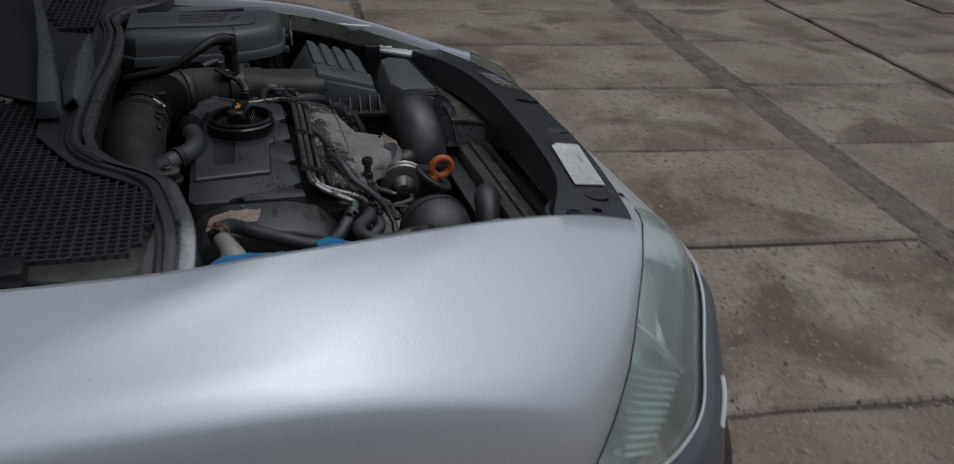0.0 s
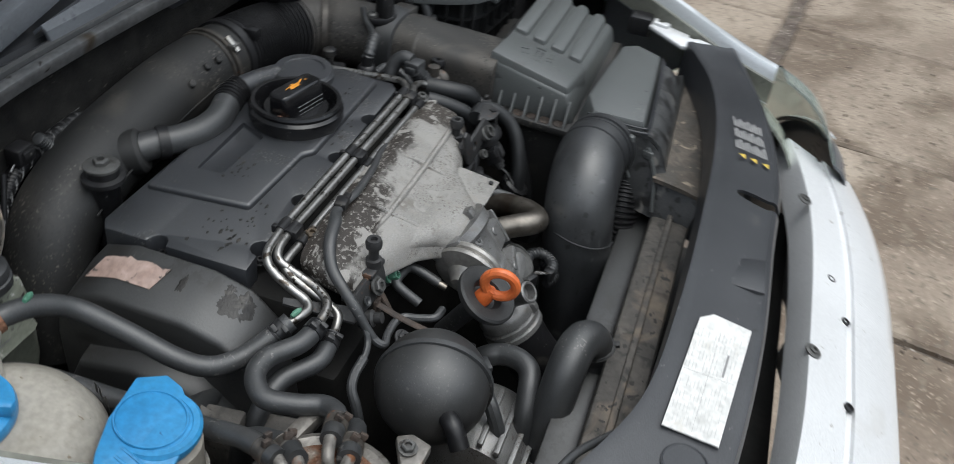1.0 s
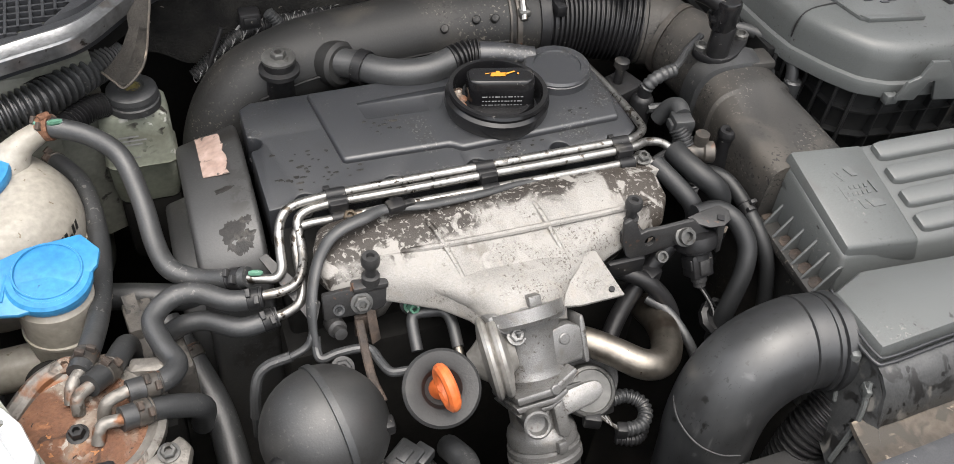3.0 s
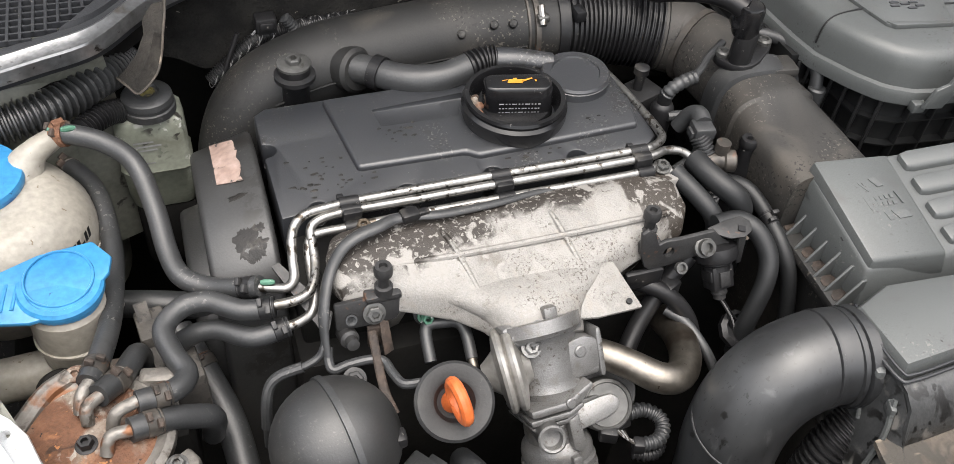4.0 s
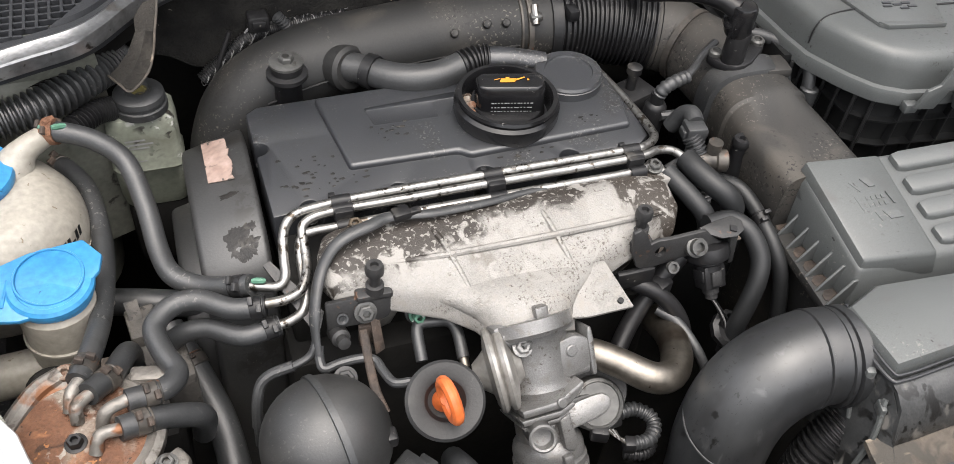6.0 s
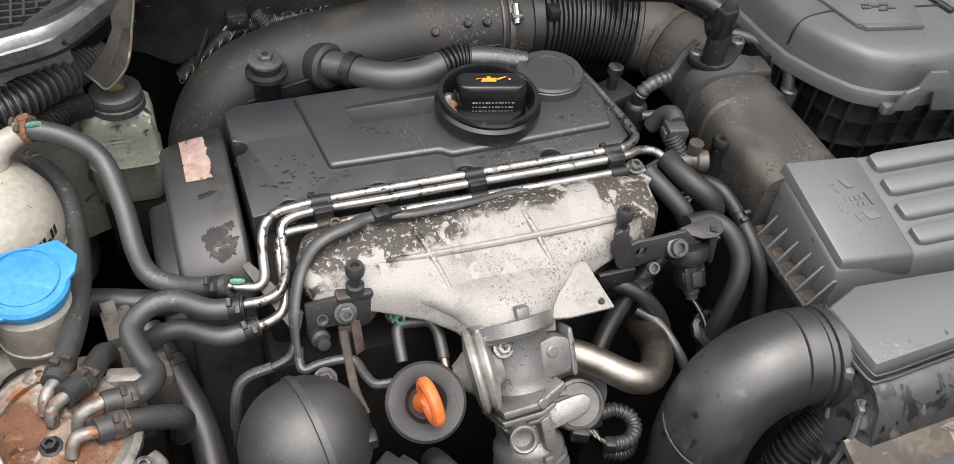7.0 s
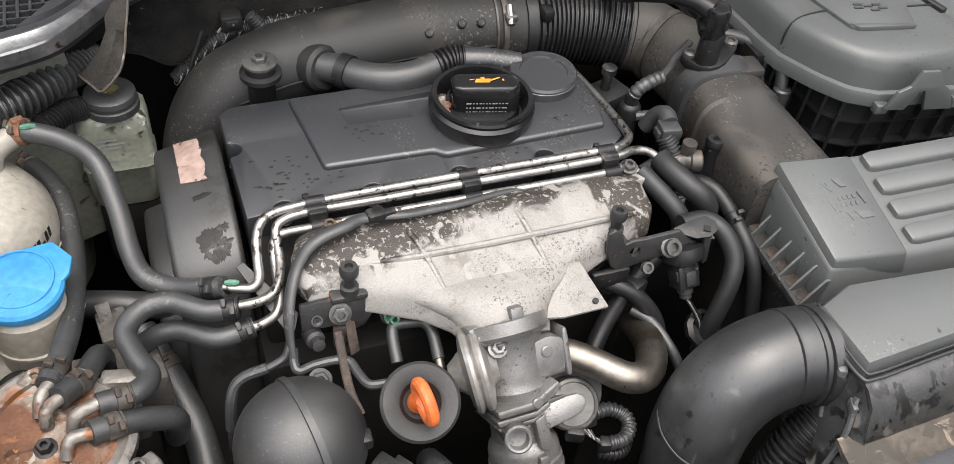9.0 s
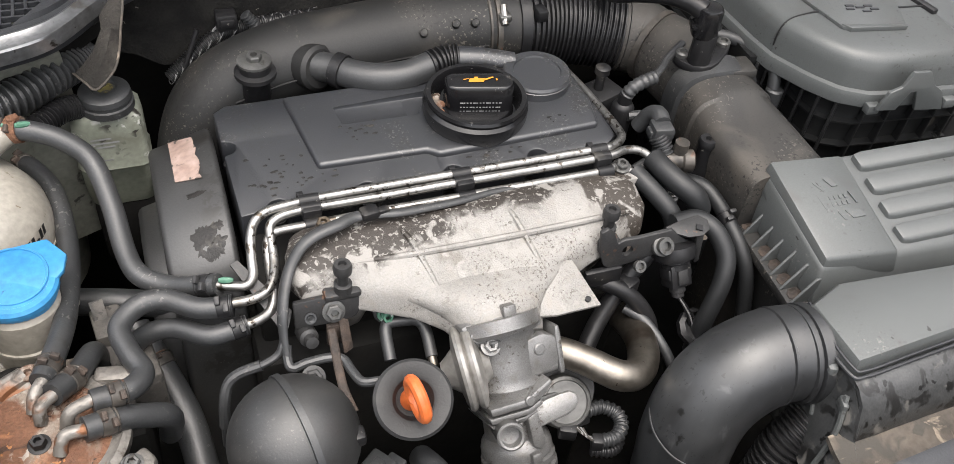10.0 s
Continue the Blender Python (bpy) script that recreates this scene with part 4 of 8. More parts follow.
part("cowl_blade", sheet([[Vector((x, y0, 1.006)), Vector((x, y0 + 0.006, 1.024)), Vector((x, (y0 + y1) / 2, 1.030)), Vector((x, y1, 1.020))] for x, y0, y1 in ((-0.09, 0.43, 0.455), (0.0, 0.428, 0.468), (0.13, 0.434, 0.476), (0.22, 0.442, 0.474), (0.30, 0.448, 0.456))], 0.004), M_WIPER, cowl, "smooth leaf-shaped swelling of the scuttle")
second = bmesh.new()
for i in range(24):
    for j in range(8):
        x, y = 0.37 + 0.0125 * i, 0.455 + 0.0125 * j
        if j * 0.0125 < 0.055 + 0.0035 * i:
            add(second, box((x, y, 1.012), (x + 0.004, y + 0.0126, 1.022), 0))
            add(second, box((x, y, 1.0118), (x + 0.0126, y + 0.004, 1.0215), 0))
part("grille", second, M_CARRIER, cowl, "square black plastic mesh")
part("drain_cover", box((-0.605, 0.44, 0.985), (-0.56, 0.50, 1.010), 0.006, 4), M_DARK, cowl, "black box beside the grille")

# ---- engine ----
engine = thing("engine", (-0.03, 0.14, 0.25), "dirty transverse diesel engine with a black valve cover", "engine")


def slope(bm, kx=0.04, ky=0.0, x0=-0.02, y0=0.15):
    for v in bm.verts:
        v.co.z += kx * (v.co.x - x0) + ky * (v.co.y - y0)
    return bm


part("cylinder_block", joined(box((-0.235, 0.02, 0.30), (0.16, 0.26, 0.80), 0.01), box((-0.225, 0.05, 0.78), (0.17, 0.27, 0.875), 0.006)), M_BAY, engine, "near-black iron block")
# valve cover outline with scallops for the screws
outline = [(-0.226, 0.122)]
for cx in (-0.190, -0.102, -0.012, 0.080):
    for k in range(7):
        a = math.pi * k / 6
        outline.append((cx - 0.0115 * math.cos(a), 0.1235 + 0.013 * math.sin(a)))
outline += [(0.160, 0.124), (0.173, 0.134), (0.180, 0.205), (0.165, 0.262), (0.145, 0.280), (-0.215, 0.291), (-0.228, 0.282), (-0.2275, 0.236)]
for k in range(6):
    a = math.pi * k / 5
    outline.append((-0.2275 + 0.014 * math.sin(a), 0.223 + 0.011 * math.cos(a)))
cover_bm = slope(joined(prism(outline, 0.862, 0.912, 0.0045, 2), prism([(-0.142, 0.166), (-0.03, 0.160), (-0.02, 0.15), (0.16, 0.15), (0.17, 0.2), (0.14, 0.275), (-0.155, 0.283)], 0.905, 0.9185, 0.0045, 3),
             lathe([(0.0395, -0.02), (0.0385, 0.0150), (0.0372, 0.0158), (0.0372, 0.0170), (0.0382, 0.0178), (0.0362, 0.0205), (0.027, 0.0208), (0.0262, 0.0190), (0.018, 0.0190), (0.001, 0.0190)], (0.121, 0.237, 0.912), (0, 0, 1), 40)))
POCKET = [(-0.108, 0.250), (-0.004, 0.252), (-0.022, 0.215), (-0.104, 0.220)]
cover_bm = carved(cover_bm, prism(POCKET, 0.9115, 0.95, 0.003))
cover = part("valve_cover", cover_bm, M_COVER, engine, "matt black plastic valve cover with a sunken panel")
for x, y in ((-0.190, 0.130), (-0.102, 0.131), (-0.012, 0.131), (0.080, 0.131), (-0.222, 0.223)):
    part("screw", bolt((x, y - 0.003, 0.893 + 0.04 * x), (0, 0, 1), 0.005, 0.006), M_DARK, cover)
# oil filler
OC = Vector((0.036, 0.203, 0.912))
filler = part("filler_ring", lathe([(0.043, -0.008), (0.052, 0.0), (0.0565, 0.014), (0.0565, 0.024), (0.053, 0.027), (0.0545, 0.031), (0.0530, 0.034), (0.0485, 0.034), (0.0465, 0.030), (0.045, 0.006), (0.001, 0.006)], OC, (0, 0, 1), 56), M_GLOSSBLACK, engine, "glossy black oil filler collar")
cap_bm = lathe([(0.040, 0.004), (0.041, 0.018), (0.038, 0.024), (0.001, 0.026)], OC, (0, 0, 1), 44)
grip = prism([(-0.035, -0.016), (-0.026, -0.021), (0.028, -0.021), (0.036, -0.014), (0.037, 0.012), (0.03, 0.018), (-0.029, 0.018), (-0.036, 0.011)], 0.0, 0.031, 0.005, 3)
for v in grip.verts:
    if v.co.z > 0.015:
        v.co.y = v.co.y * 0.72 + 0.003
TURN_CAP = Matrix.Translation(OC + Vector((0.002, 0.0, 0.018))) @ Matrix.Rotation(radians(-12), 4, "Z")
bmesh.ops.transform(grip, verts=grip.verts, matrix=TURN_CAP)
oil_cap = part("oil_cap", joined(cap_bm, grip), M_GLOSSBLACK, engine, "black twist oil cap with an orange oil can symbol")


def on_cap(u, v):
    return TURN_CAP @ Vector((u, v, 0.0316))


sym = bmesh.new()
for poly in ([(-0.012, -0.002), (0.004, -0.002), (0.006, 0.0045), (-0.010, 0.0045)], [(0.004, 0.0), (0.016, 0.006), (0.015, 0.0075), (0.004, 0.003)], [(-0.017, 0.0015), (-0.011, 0.0035), (-0.011, 0.0045), (-0.017, 0.003)], [(-0.005, 0.0045), (-0.001, 0.0045), (-0.001, 0.007), (-0.005, 0.007)], [(0.0175, 0.001), (0.0195, 0.001), (0.0195, 0.004), (0.0175, 0.004)]):
    sym.faces.new([sym.verts.new(on_cap(u, v)) for u, v in poly])
part("oil_symbol", sym, M_ORANGEINK, oil_cap, "orange oil can pictogram")
low = bmesh.new()
for k in range(3):
    for a in range(13):
        u, w = -0.022 + 0.0034 * a, 0.0018 if (a + k) % 4 else 0.0029
        q = []
        for uu, t in ((u, 0), (u + w, 0), (u + w, 1), (u, 1)):
            z = 0.019 - 0.0046 * k - 0.0012 * (1 - t)
            q.append(low.verts.new(TURN_CAP @ Vector((uu, -0.0222 + 0.0052 * max(0, (z - 0.012) / 0.02), z))))
        low.faces.new(q)
part("small_print", low, M_INK, oil_cap)
part("dried_mud", joined(*[lathe([(0.001, 0.0), (r, 0.002), (r * 0.6, r), (0.001, r * 1.1)], OC + Vector((x, y, 0.020)), (0.3, -0.2, 1), 7) for x, y, r in ((-0.042, 0.012, 0.006), (-0.040, 0.002, 0.007), (-0.042, -0.008, 0.005), (-0.038, 0.018, 0.005))]), M_RUST, filler, "brown crumbs in the collar")

# timing belt cover
tim = bmesh.new()
prof = [(0.300, 0.40), (0.300, 0.83), (0.292, 0.868), (0.272, 0.893), (0.235, 0.904), (0.15, 0.903), (0.108, 0.892), (0.080, 0.865), (0.064, 0.80), (0.05, 0.66), (0.04, 0.40)]
a = [tim.verts.new((-0.300, y, z)) for y, z in prof]
b = [tim.verts.new((-0.234, y, z)) for y, z in prof]
tim.faces.new(a)
tim.faces.new(b[::-1])
for i in range(len(prof)):
    j = (i + 1) % len(prof)
    tim.faces.new((a[i], b[i], b[j], a[j]))
bevelled(tim, 0.006, 3, 0.9)
step = bmesh.new()
prof2 = [(0.285, 0.42), (0.285, 0.78), (0.26, 0.832), (0.20, 0.846), (0.13, 0.840), (0.095, 0.81), (0.08, 0.75), (0.075, 0.42)]
a = [step.verts.new((-0.322, y, z)) for y, z in prof2]
b = [step.verts.new((-0.295, y, z)) for y, z in prof2]
step.faces.new(a)
step.faces.new(b[::-1])
for i in range(len(prof2)):
    j = (i + 1) % len(prof2)
    step.faces.new((a[i], b[i], b[j], a[j]))
bevelled(step, 0.005, 2, 0.9)
for bmx in (tim, step):
    for v in bmx.verts:
        v.co.z -= max(0.0, -0.24 - v.co.x) * 0.33
timing = part("timing_cover", tim, M_TIMING, engine, "dusty black timing belt cover with oil stains")
part("inner_step", step, M_TIMING, timing)


def timing_top(x, y):
    """Height of the belt cover's rounded back."""
    for (y0, z0), (y1, z1) in zip(prof[1:], prof[2:]):
        if y1 <= y <= y0:
            return z0 + (z1 - z0) * (y - y0) / (y1 - y0) - max(0.0, -0.24 - x) * 0.33
    return prof[4][1]


st_rows = []
for k in range(9):
    t = k / 8
    a, b = Vector((-0.2785, 0.270)).lerp(Vector((-0.2785, 0.197)), t), Vector((-0.2545, 0.262)).lerp(Vector((-0.2530, 0.1885)), t)
    ragged = 0.003 * noise.noise(Vector((k * 2.3, 0.5, 0)))
    st_rows.append([Vector((p.x, p.y, timing_top(p.x, p.y) + 0.0016)) for p in (a, a.lerp(b, 0.25), a.lerp(b, 0.5), a.lerp(b, 0.75), b + Vector((ragged, 0)))])
part("sticker", sheet(st_rows, 0.0008), M_PINK, timing, "peeling faded pink sticker")

def blot(cx, cy, rx, ry, seed, height, arms=44):
    """A ragged flat stain laid over a surface whose height is given."""
    bm = bmesh.new()
    mid = bm.verts.new((cx, cy, height(cx, cy) + 0.0004))
    loops = []
    for f in (0.35, 0.7, 1.0):
        loop = []
        for k in range(arms):
            a = 2 * math.pi * k / arms
            rag = 1 + 0.55 * noise.noise(Vector((math.cos(a) * 1.7 + seed, math.sin(a) * 1.7, seed))) + 0.35 * noise.noise(Vector((math.cos(a) * 6 + seed, math.sin(a) * 6, seed)))
            x, y = cx + rx * rag * f * math.cos(a), cy + ry * rag * f * math.sin(a)
            loop.append(bm.verts.new((x, y, height(x, y) + (0.0004 if f < 1 else 0.0001))))
        loops.append(loop)
    for k in range(arms):
        j = (k + 1) % arms
        bm.faces.new((mid, loops[0][k], loops[0][j]))
        for a, b in zip(loops, loops[1:]):
            bm.faces.new((a[k], b[k], b[j], a[j]))
    return bm


part("oil_stain", joined(blot(-0.2615, 0.117, 0.013, 0.016, 3.1, timing_top), blot(-0.252, 0.106, 0.009, 0.009, 5.7, timing_top), blot(-0.247, 0.126, 0.004, 0.005, 8.2, timing_top)), M_OIL, timing, "dark oil stain")
part("oil_stain", blot(-0.262, 0.171, 0.009, 0.0035, 12.4, timing_top), M_OIL, timing, "dark oil stain")
random.seed(21)
for cx, cy, spread, count in ((-0.192, 0.158, 0.016, 16), (-0.176, 0.186, 0.013, 9), (-0.085, 0.208, 0.011, 16), (0.035, 0.141, 0.022, 26), (-0.150, 0.150, 0.012, 9), (0.115, 0.17, 0.012, 5)):
    specks = []
    for k in range(count):
        x, y, r = cx + random.gauss(0, spread), cy + random.gauss(0, spread * 0.6), random.uniform(0.0006, 0.0019)
        up = 0.0065 if y > (0.166 if x < -0.03 else 0.151) and x > -0.145 else 0.0
        if not -0.22 < x < 0.16 or not 0.138 < y < 0.28 or (x - 0.036) ** 2 + (y - 0.203) ** 2 < 0.0034:
            continue
        specks.append(blot(x, y, r * random.uniform(1.0, 2.2), r, k * 1.7 + cx, lambda u, v: 0.9122 + 0.04 * (u + 0.02) + up, 12))
    part("oil_specks", joined(*specks), M_OIL, cover, "black oil specks")

# intake manifold: a cast log that narrows to the recirculation valve
STATIONS = [(0.088, 0.893, -0.172, 0.150, 0.022), (0.080, 0.897, -0.190, 0.162, 0.040), (0.062, 0.898, -0.197, 0.166, 0.046), (0.040, 0.894, -0.198, 0.166, 0.042), (0.024, 0.891, -0.190, 0.155, 0.032), (0.010, 0.885, -0.140, 0.102, 0.032), (-0.004, 0.878, -0.098, 0.062, 0.036), (-0.018, 0.871, -0.072, 0.034, 0.040), (-0.036, 0.864, -0.056, 0.018, 0.042), (-0.046, 0.858, -0.050, 0.014, 0.036)]
loops = []
for i in range(len(STATIONS) * 3 - 2):
    s = i / 3
    k = min(int(s), len(STATIONS) - 2)
    y, z, x0, x1, h = (p + (q - p) * (s - k) for p, q in zip(STATIONS[k], STATIONS[k + 1]))
    loop = []
    for q in range(56):
        t = 2 * math.pi * q / 56
        c, sn = math.cos(t), math.sin(t)
        e = 0.42
        px = (abs(c) ** (e * 0.75)) * (1 if c > 0 else -1)
        pz = (abs(sn) ** (e * 1.4)) * (1 if sn > 0 else -1)
        x = (x0 + x1) / 2 + (x1 - x0) / 2 * px
        loop.append(Vector((x, y + 0.006 * pz, z + h / 2 * pz + 0.012 * x + 0.0012 * noise.noise(Vector((x * 30, y * 30, pz))))))
    loops.append(loop)
manifold = part("intake_manifold", rings(loops), M_ALU, engine, "stained cast aluminium intake manifold")
ribs = joined(tube([(-0.098, 0.082, 0.915), (-0.085, 0.050, 0.921), (-0.075, 0.022, 0.908), (-0.066, -0.010, 0.893)], 0.0032, 8), tube([(0.016, 0.078, 0.917), (0.022, 0.05, 0.922), (0.03, 0.02, 0.909), (0.036, -0.002, 0.897)], 0.0032, 8), tube([(-0.165, 0.040, 0.9105), (-0.07, 0.032, 0.9138), (0.06, 0.030, 0.9160), (0.14, 0.032, 0.9165)], 0.0034, 8))
for v in ribs.verts:
    v.co.z -= 0.0064
part("casting_rib", ribs, M_ALU, manifold)
fin = slab_on([(0.030, 0.012, 0.893), (0.068, 0.0, 0.892), (0.079, -0.049, 0.878), (0.035, -0.047, 0.874), (0.004, -0.040, 0.872), (0.0, -0.01, 0.885)], 0.005, 0.0012)
part("fin_plate", fin, M_ALU, manifold, "jutting cast fin")
# dark disc standing for the shade in the fin's small hole
part("screw", lathe([(0.003, -0.001), (0.003, 0.002)], (0.068, -0.041, 0.8795), (0, -0.2, 1), 10), M_DARK, manifold)
part("flange", joined(lathe([(0.042, -0.012), (0.042, 0.0), (0.038, 0.004)], (-0.020, -0.036, 0.858), (0.05, -0.75, -0.66), 30), bolt((-0.036, -0.058, 0.866), (0, -0.5, 0.85), 0.007, 0.006)), M_ALUCLEAN, manifold, "bolted flange")
neck = []
for y, z, w, h in ((0.010, 0.880, 0.100, 0.026), (-0.006, 0.878, 0.072, 0.030), (-0.018, 0.873, 0.054, 0.034), (-0.028, 0.867, 0.045, 0.036), (-0.037, 0.860, 0.042, 0.036), (-0.044, 0.852, 0.041, 0.034)):
    neck.append([Vector((-0.017 + w * math.copysign(abs(math.cos(a)) ** 0.8, math.cos(a)), y - 0.30 * h * math.sin(a), z + h * 0.62 * math.sin(a))) for a in (2 * math.pi * q / 40 for q in range(40))])
part("neck", rings(neck), M_ALU, manifold, "flared cast neck")
part("boss", bevelled(lathe([(0.0135, -0.026), (0.0125, -0.008), (0.0120, 0.0), (0.0105, 0.0015), (0.001, 0.0015)], (-0.036, -0.040, 0.880), (0.05, -0.35, 0.94), 24), 0.0006), M_ALU, manifold)
part("slot", box((-0.0395, -0.0425, 0.8805), (-0.0325, -0.0385, 0.8822), 0.0006), M_DARK, manifold)
part("lug", joined(box((-0.0175, -0.049, 0.862), (-0.0015, -0.036, 0.879), 0.002, -8), box((-0.0165, -0.040, 0.872), (-0.0010, -0.022, 0.886), 0.002, -8)), M_ALU, manifold)
part("lug", box((-0.058, -0.044, 0.850), (-0.048, -0.030, 0.874), 0.0025, 12), M_ALU, manifold)
# underside runners
for x in (-0.14, -0.05, 0.03, 0.11):
    part("runner", tube([(x, 0.04, 0.87), (x, 0.05, 0.84), (x, 0.07, 0.80)], 0.02, 12), M_ALU, manifold)

# recirculation valve and its vacuum capsule
AX = Vector((0.04, -0.58, -0.81)).normalized()
E0 = Vector((-0.017, -0.028, 0.858))
EX = (Vector((1, 0.12, 0.05)) - AX * Vector((1, 0.12, 0.05)).dot(AX)).normalized()
EN = EX.cross(AX).normalized()
if EN.z < 0:
    EN = -EN


def in_valve(bm, at):
    """Places a shape made round the origin (x across, y along the valve, z outwards) in the valve's own frame."""
    m = Matrix((EX, AX, EN)).transposed().to_4x4()
    m.translation = E0 + EX * at[0] + AX * at[1] + EN * at[2]
    bmesh.ops.transform(bm, verts=bm.verts, matrix=m)
    return bm


egr = part("recirculation_valve", lathe([(0.030, -0.014), (0.036, -0.008), (0.0375, -0.003), (0.0375, 0.003), (0.0345, 0.008), (0.0340, 0.030), (0.0340, 0.048), (0.0345, 0.052), (0.0360, 0.057), (0.0335, 0.063), (0.031, 0.082), (0.029, 0.090), (0.029, 0.112), (0.0335, 0.118), (0.035, 0.124), (0.035, 0.131), (0.033, 0.1325), (0.0365, 0.135), (0.0365, 0.140), (0.0345, 0.1415), (0.0375, 0.144), (0.0375, 0.150), (0.033, 0.152), (0.001, 0.152)], E0, AX, 44), M_ALUCLEAN, engine, "cast aluminium exhaust recirculation valve")
for boss in (
    # upper flange with its lugs
    in_valve(prism(rounded([(-0.040, -0.008), (0.024, -0.010), (0.034, -0.004), (0.030, 0.006), (-0.020, 0.008), (-0.038, 0.004)], 1, 0.2), 0.0, 0.030, 0.003), (0, 0.0, 0)),
    in_valve(prism([(-0.045, -0.014), (-0.034, -0.016), (-0.026, 0.006), (-0.032, 0.012), (-0.041, 0.010)], -0.006, 0.024, 0.003), (0, 0.002, 0)),
    in_valve(box((-0.0055, -0.016, 0.020), (0.0075, 0.000, 0.034), 0.002), (0, -0.008, 0)),
    # block that takes the gas pipe, and its plate
    in_valve(prism(rounded([(0.004, -0.016), (0.030, -0.020), (0.044, -0.014), (0.044, 0.014), (0.012, 0.018), (0.008, 0.004)], 1, 0.12), -0.004, 0.031, 0.004), (0, 0.032, 0)),
    in_valve(lathe([(0.0085, 0.0), (0.0085, 0.030), (0.006, 0.031)], (0, 0, 0), (1, 0, 0), 20), (0.012, 0.046, 0.022)),
    in_valve(prism(rounded([(0.043, -0.026), (0.049, -0.026), (0.049, 0.022), (0.043, 0.022)], 1, 0.15), -0.010, 0.032, 0.002), (0, 0.034, 0)),
    # the two bolted plates across the middle
    in_valve(prism([(-0.037, 0.000), (0.000, 0.001), (0.014, -0.006), (0.027, -0.012), (0.029, -0.007), (0.016, 0.004), (0.004, 0.009), (-0.036, 0.008)], -0.020, 0.043, 0.0022), (0, 0.064, 0)),
    in_valve(prism([(-0.038, 0.0), (0.002, 0.0015), (0.016, -0.004), (0.018, 0.001), (0.004, 0.0075), (-0.036, 0.0065)], -0.020, 0.040, 0.0018), (0, 0.0745, 0)),
    in_valve(prism([(-0.037, 0.0), (0.000, 0.001), (0.012, -0.003), (0.013, 0.003), (0.002, 0.006), (-0.034, 0.005)], -0.020, 0.036, 0.0016), (0, 0.083, 0)),
    # web down to the lower ring, and a rib on the ring
    in_valve(prism([(0.000, 0.0), (0.012, -0.005), (0.016, 0.028), (0.010, 0.036), (0.002, 0.030)], 0.0, 0.038, 0.003), (0, 0.086, 0)),
    in_valve(box((-0.002, -0.004, 0.030), (0.008, 0.008, 0.041), 0.002), (0, 0.126, 0)),
    in_valve(box((-0.016, -0.003, 0.026), (-0.004, 0.001, 0.036), 0.001), (0, 0.092, 0))):
    part("boss", boss, M_ALUCLEAN, egr)
for x, y, z, r in ((0.025, 0.026, 0.031, 0.0058), (0.003, 0.067, 0.043, 0.0052), (0.003, 0.003, 0.030, 0.0058), (-0.020, -0.004, 0.030, 0.004)):
    part("rivet", in_valve(lathe([(r, -0.002), (r, 0.0012), (r * 0.8, 0.0022), (0.0005, 0.0024)], (0, 0, 0), (0, 0, 1), 16), (x, y, z)), M_ALUCLEAN, egr)
part("screw", in_valve(bolt((0, 0, 0), (0, 1, 0.15), 0.006, 0.008), (-0.018, 0.006, 0.027)), M_GALV, egr)
part("bolt", in_valve(bolt((0, 0, 0), (1, 0, 0), 0.0075, 0.009), (0.049, 0.044, 0.020)), M_STAINLESS, egr, "tarnished hexagon bolt")
PORT = Vector((-0.036, -0.128, 0.820))
part("port", lathe([(0.0125, -0.045), (0.0125, -0.004), (0.0132, -0.003), (0.0132, 0.0), (0.0115, 0.0015), (0.0095, 0.001), (0.0090, -0.010), (0.001, -0.011)], PORT, (-0.16, -0.72, 0.68), 28), M_ALUCLEAN, egr, "open threaded port")
part("hole", in_valve(lathe([(0.0042, -0.001), (0.0042, 0.0012), (0.003, 0.0012), (0.0025, -0.001)], (0, 0, 0), (-0.75, 0, 0.66), 14), (-0.0232, 0.034, 0.0204)), M_DARK, egr)
CD = Vector((-0.95, 0.10, -0.24)).normalized()
C0 = Vector((-0.049, -0.060, 0.843))
part("vacuum_capsule", lathe([(0.014, -0.014), (0.019, -0.007), (0.034, -0.004), (0.0390, -0.002), (0.0405, 0.001), (0.0390, 0.004), (0.035, 0.006), (0.0390, 0.008), (0.0405, 0.011), (0.0390, 0.014), (0.032, 0.016), (0.021, 0.018), (0.016, 0.024), (0.011, 0.031), (0.001, 0.032)], C0, CD, 52), M_CAPSULE, egr, "two-lobed tarnished steel vacuum capsule")
MD = (EN * 0.9 + EX * -0.15 - AX * 0.28).normalized()
MC = Vector((0.036, -0.092, 0.795))
arm = prism(rounded([(-0.040, -0.0115), (0.004, -0.0105), (0.0115, -0.004), (0.0115, 0.004), (0.004, 0.0105), (-0.040, 0.0115)], 1, 0.2), 0.0, 0.0055, 0.002)
motor_frame = Matrix(((EX * 0.96 - AX * 0.12 - MD * (EX * 0.96 - AX * 0.12).dot(MD)).normalized(), MD.cross(EX).normalized(), MD)).transposed().to_4x4()
motor_frame.translation = MC + MD * 0.007
bmesh.ops.transform(arm, verts=arm.verts, matrix=motor_frame)
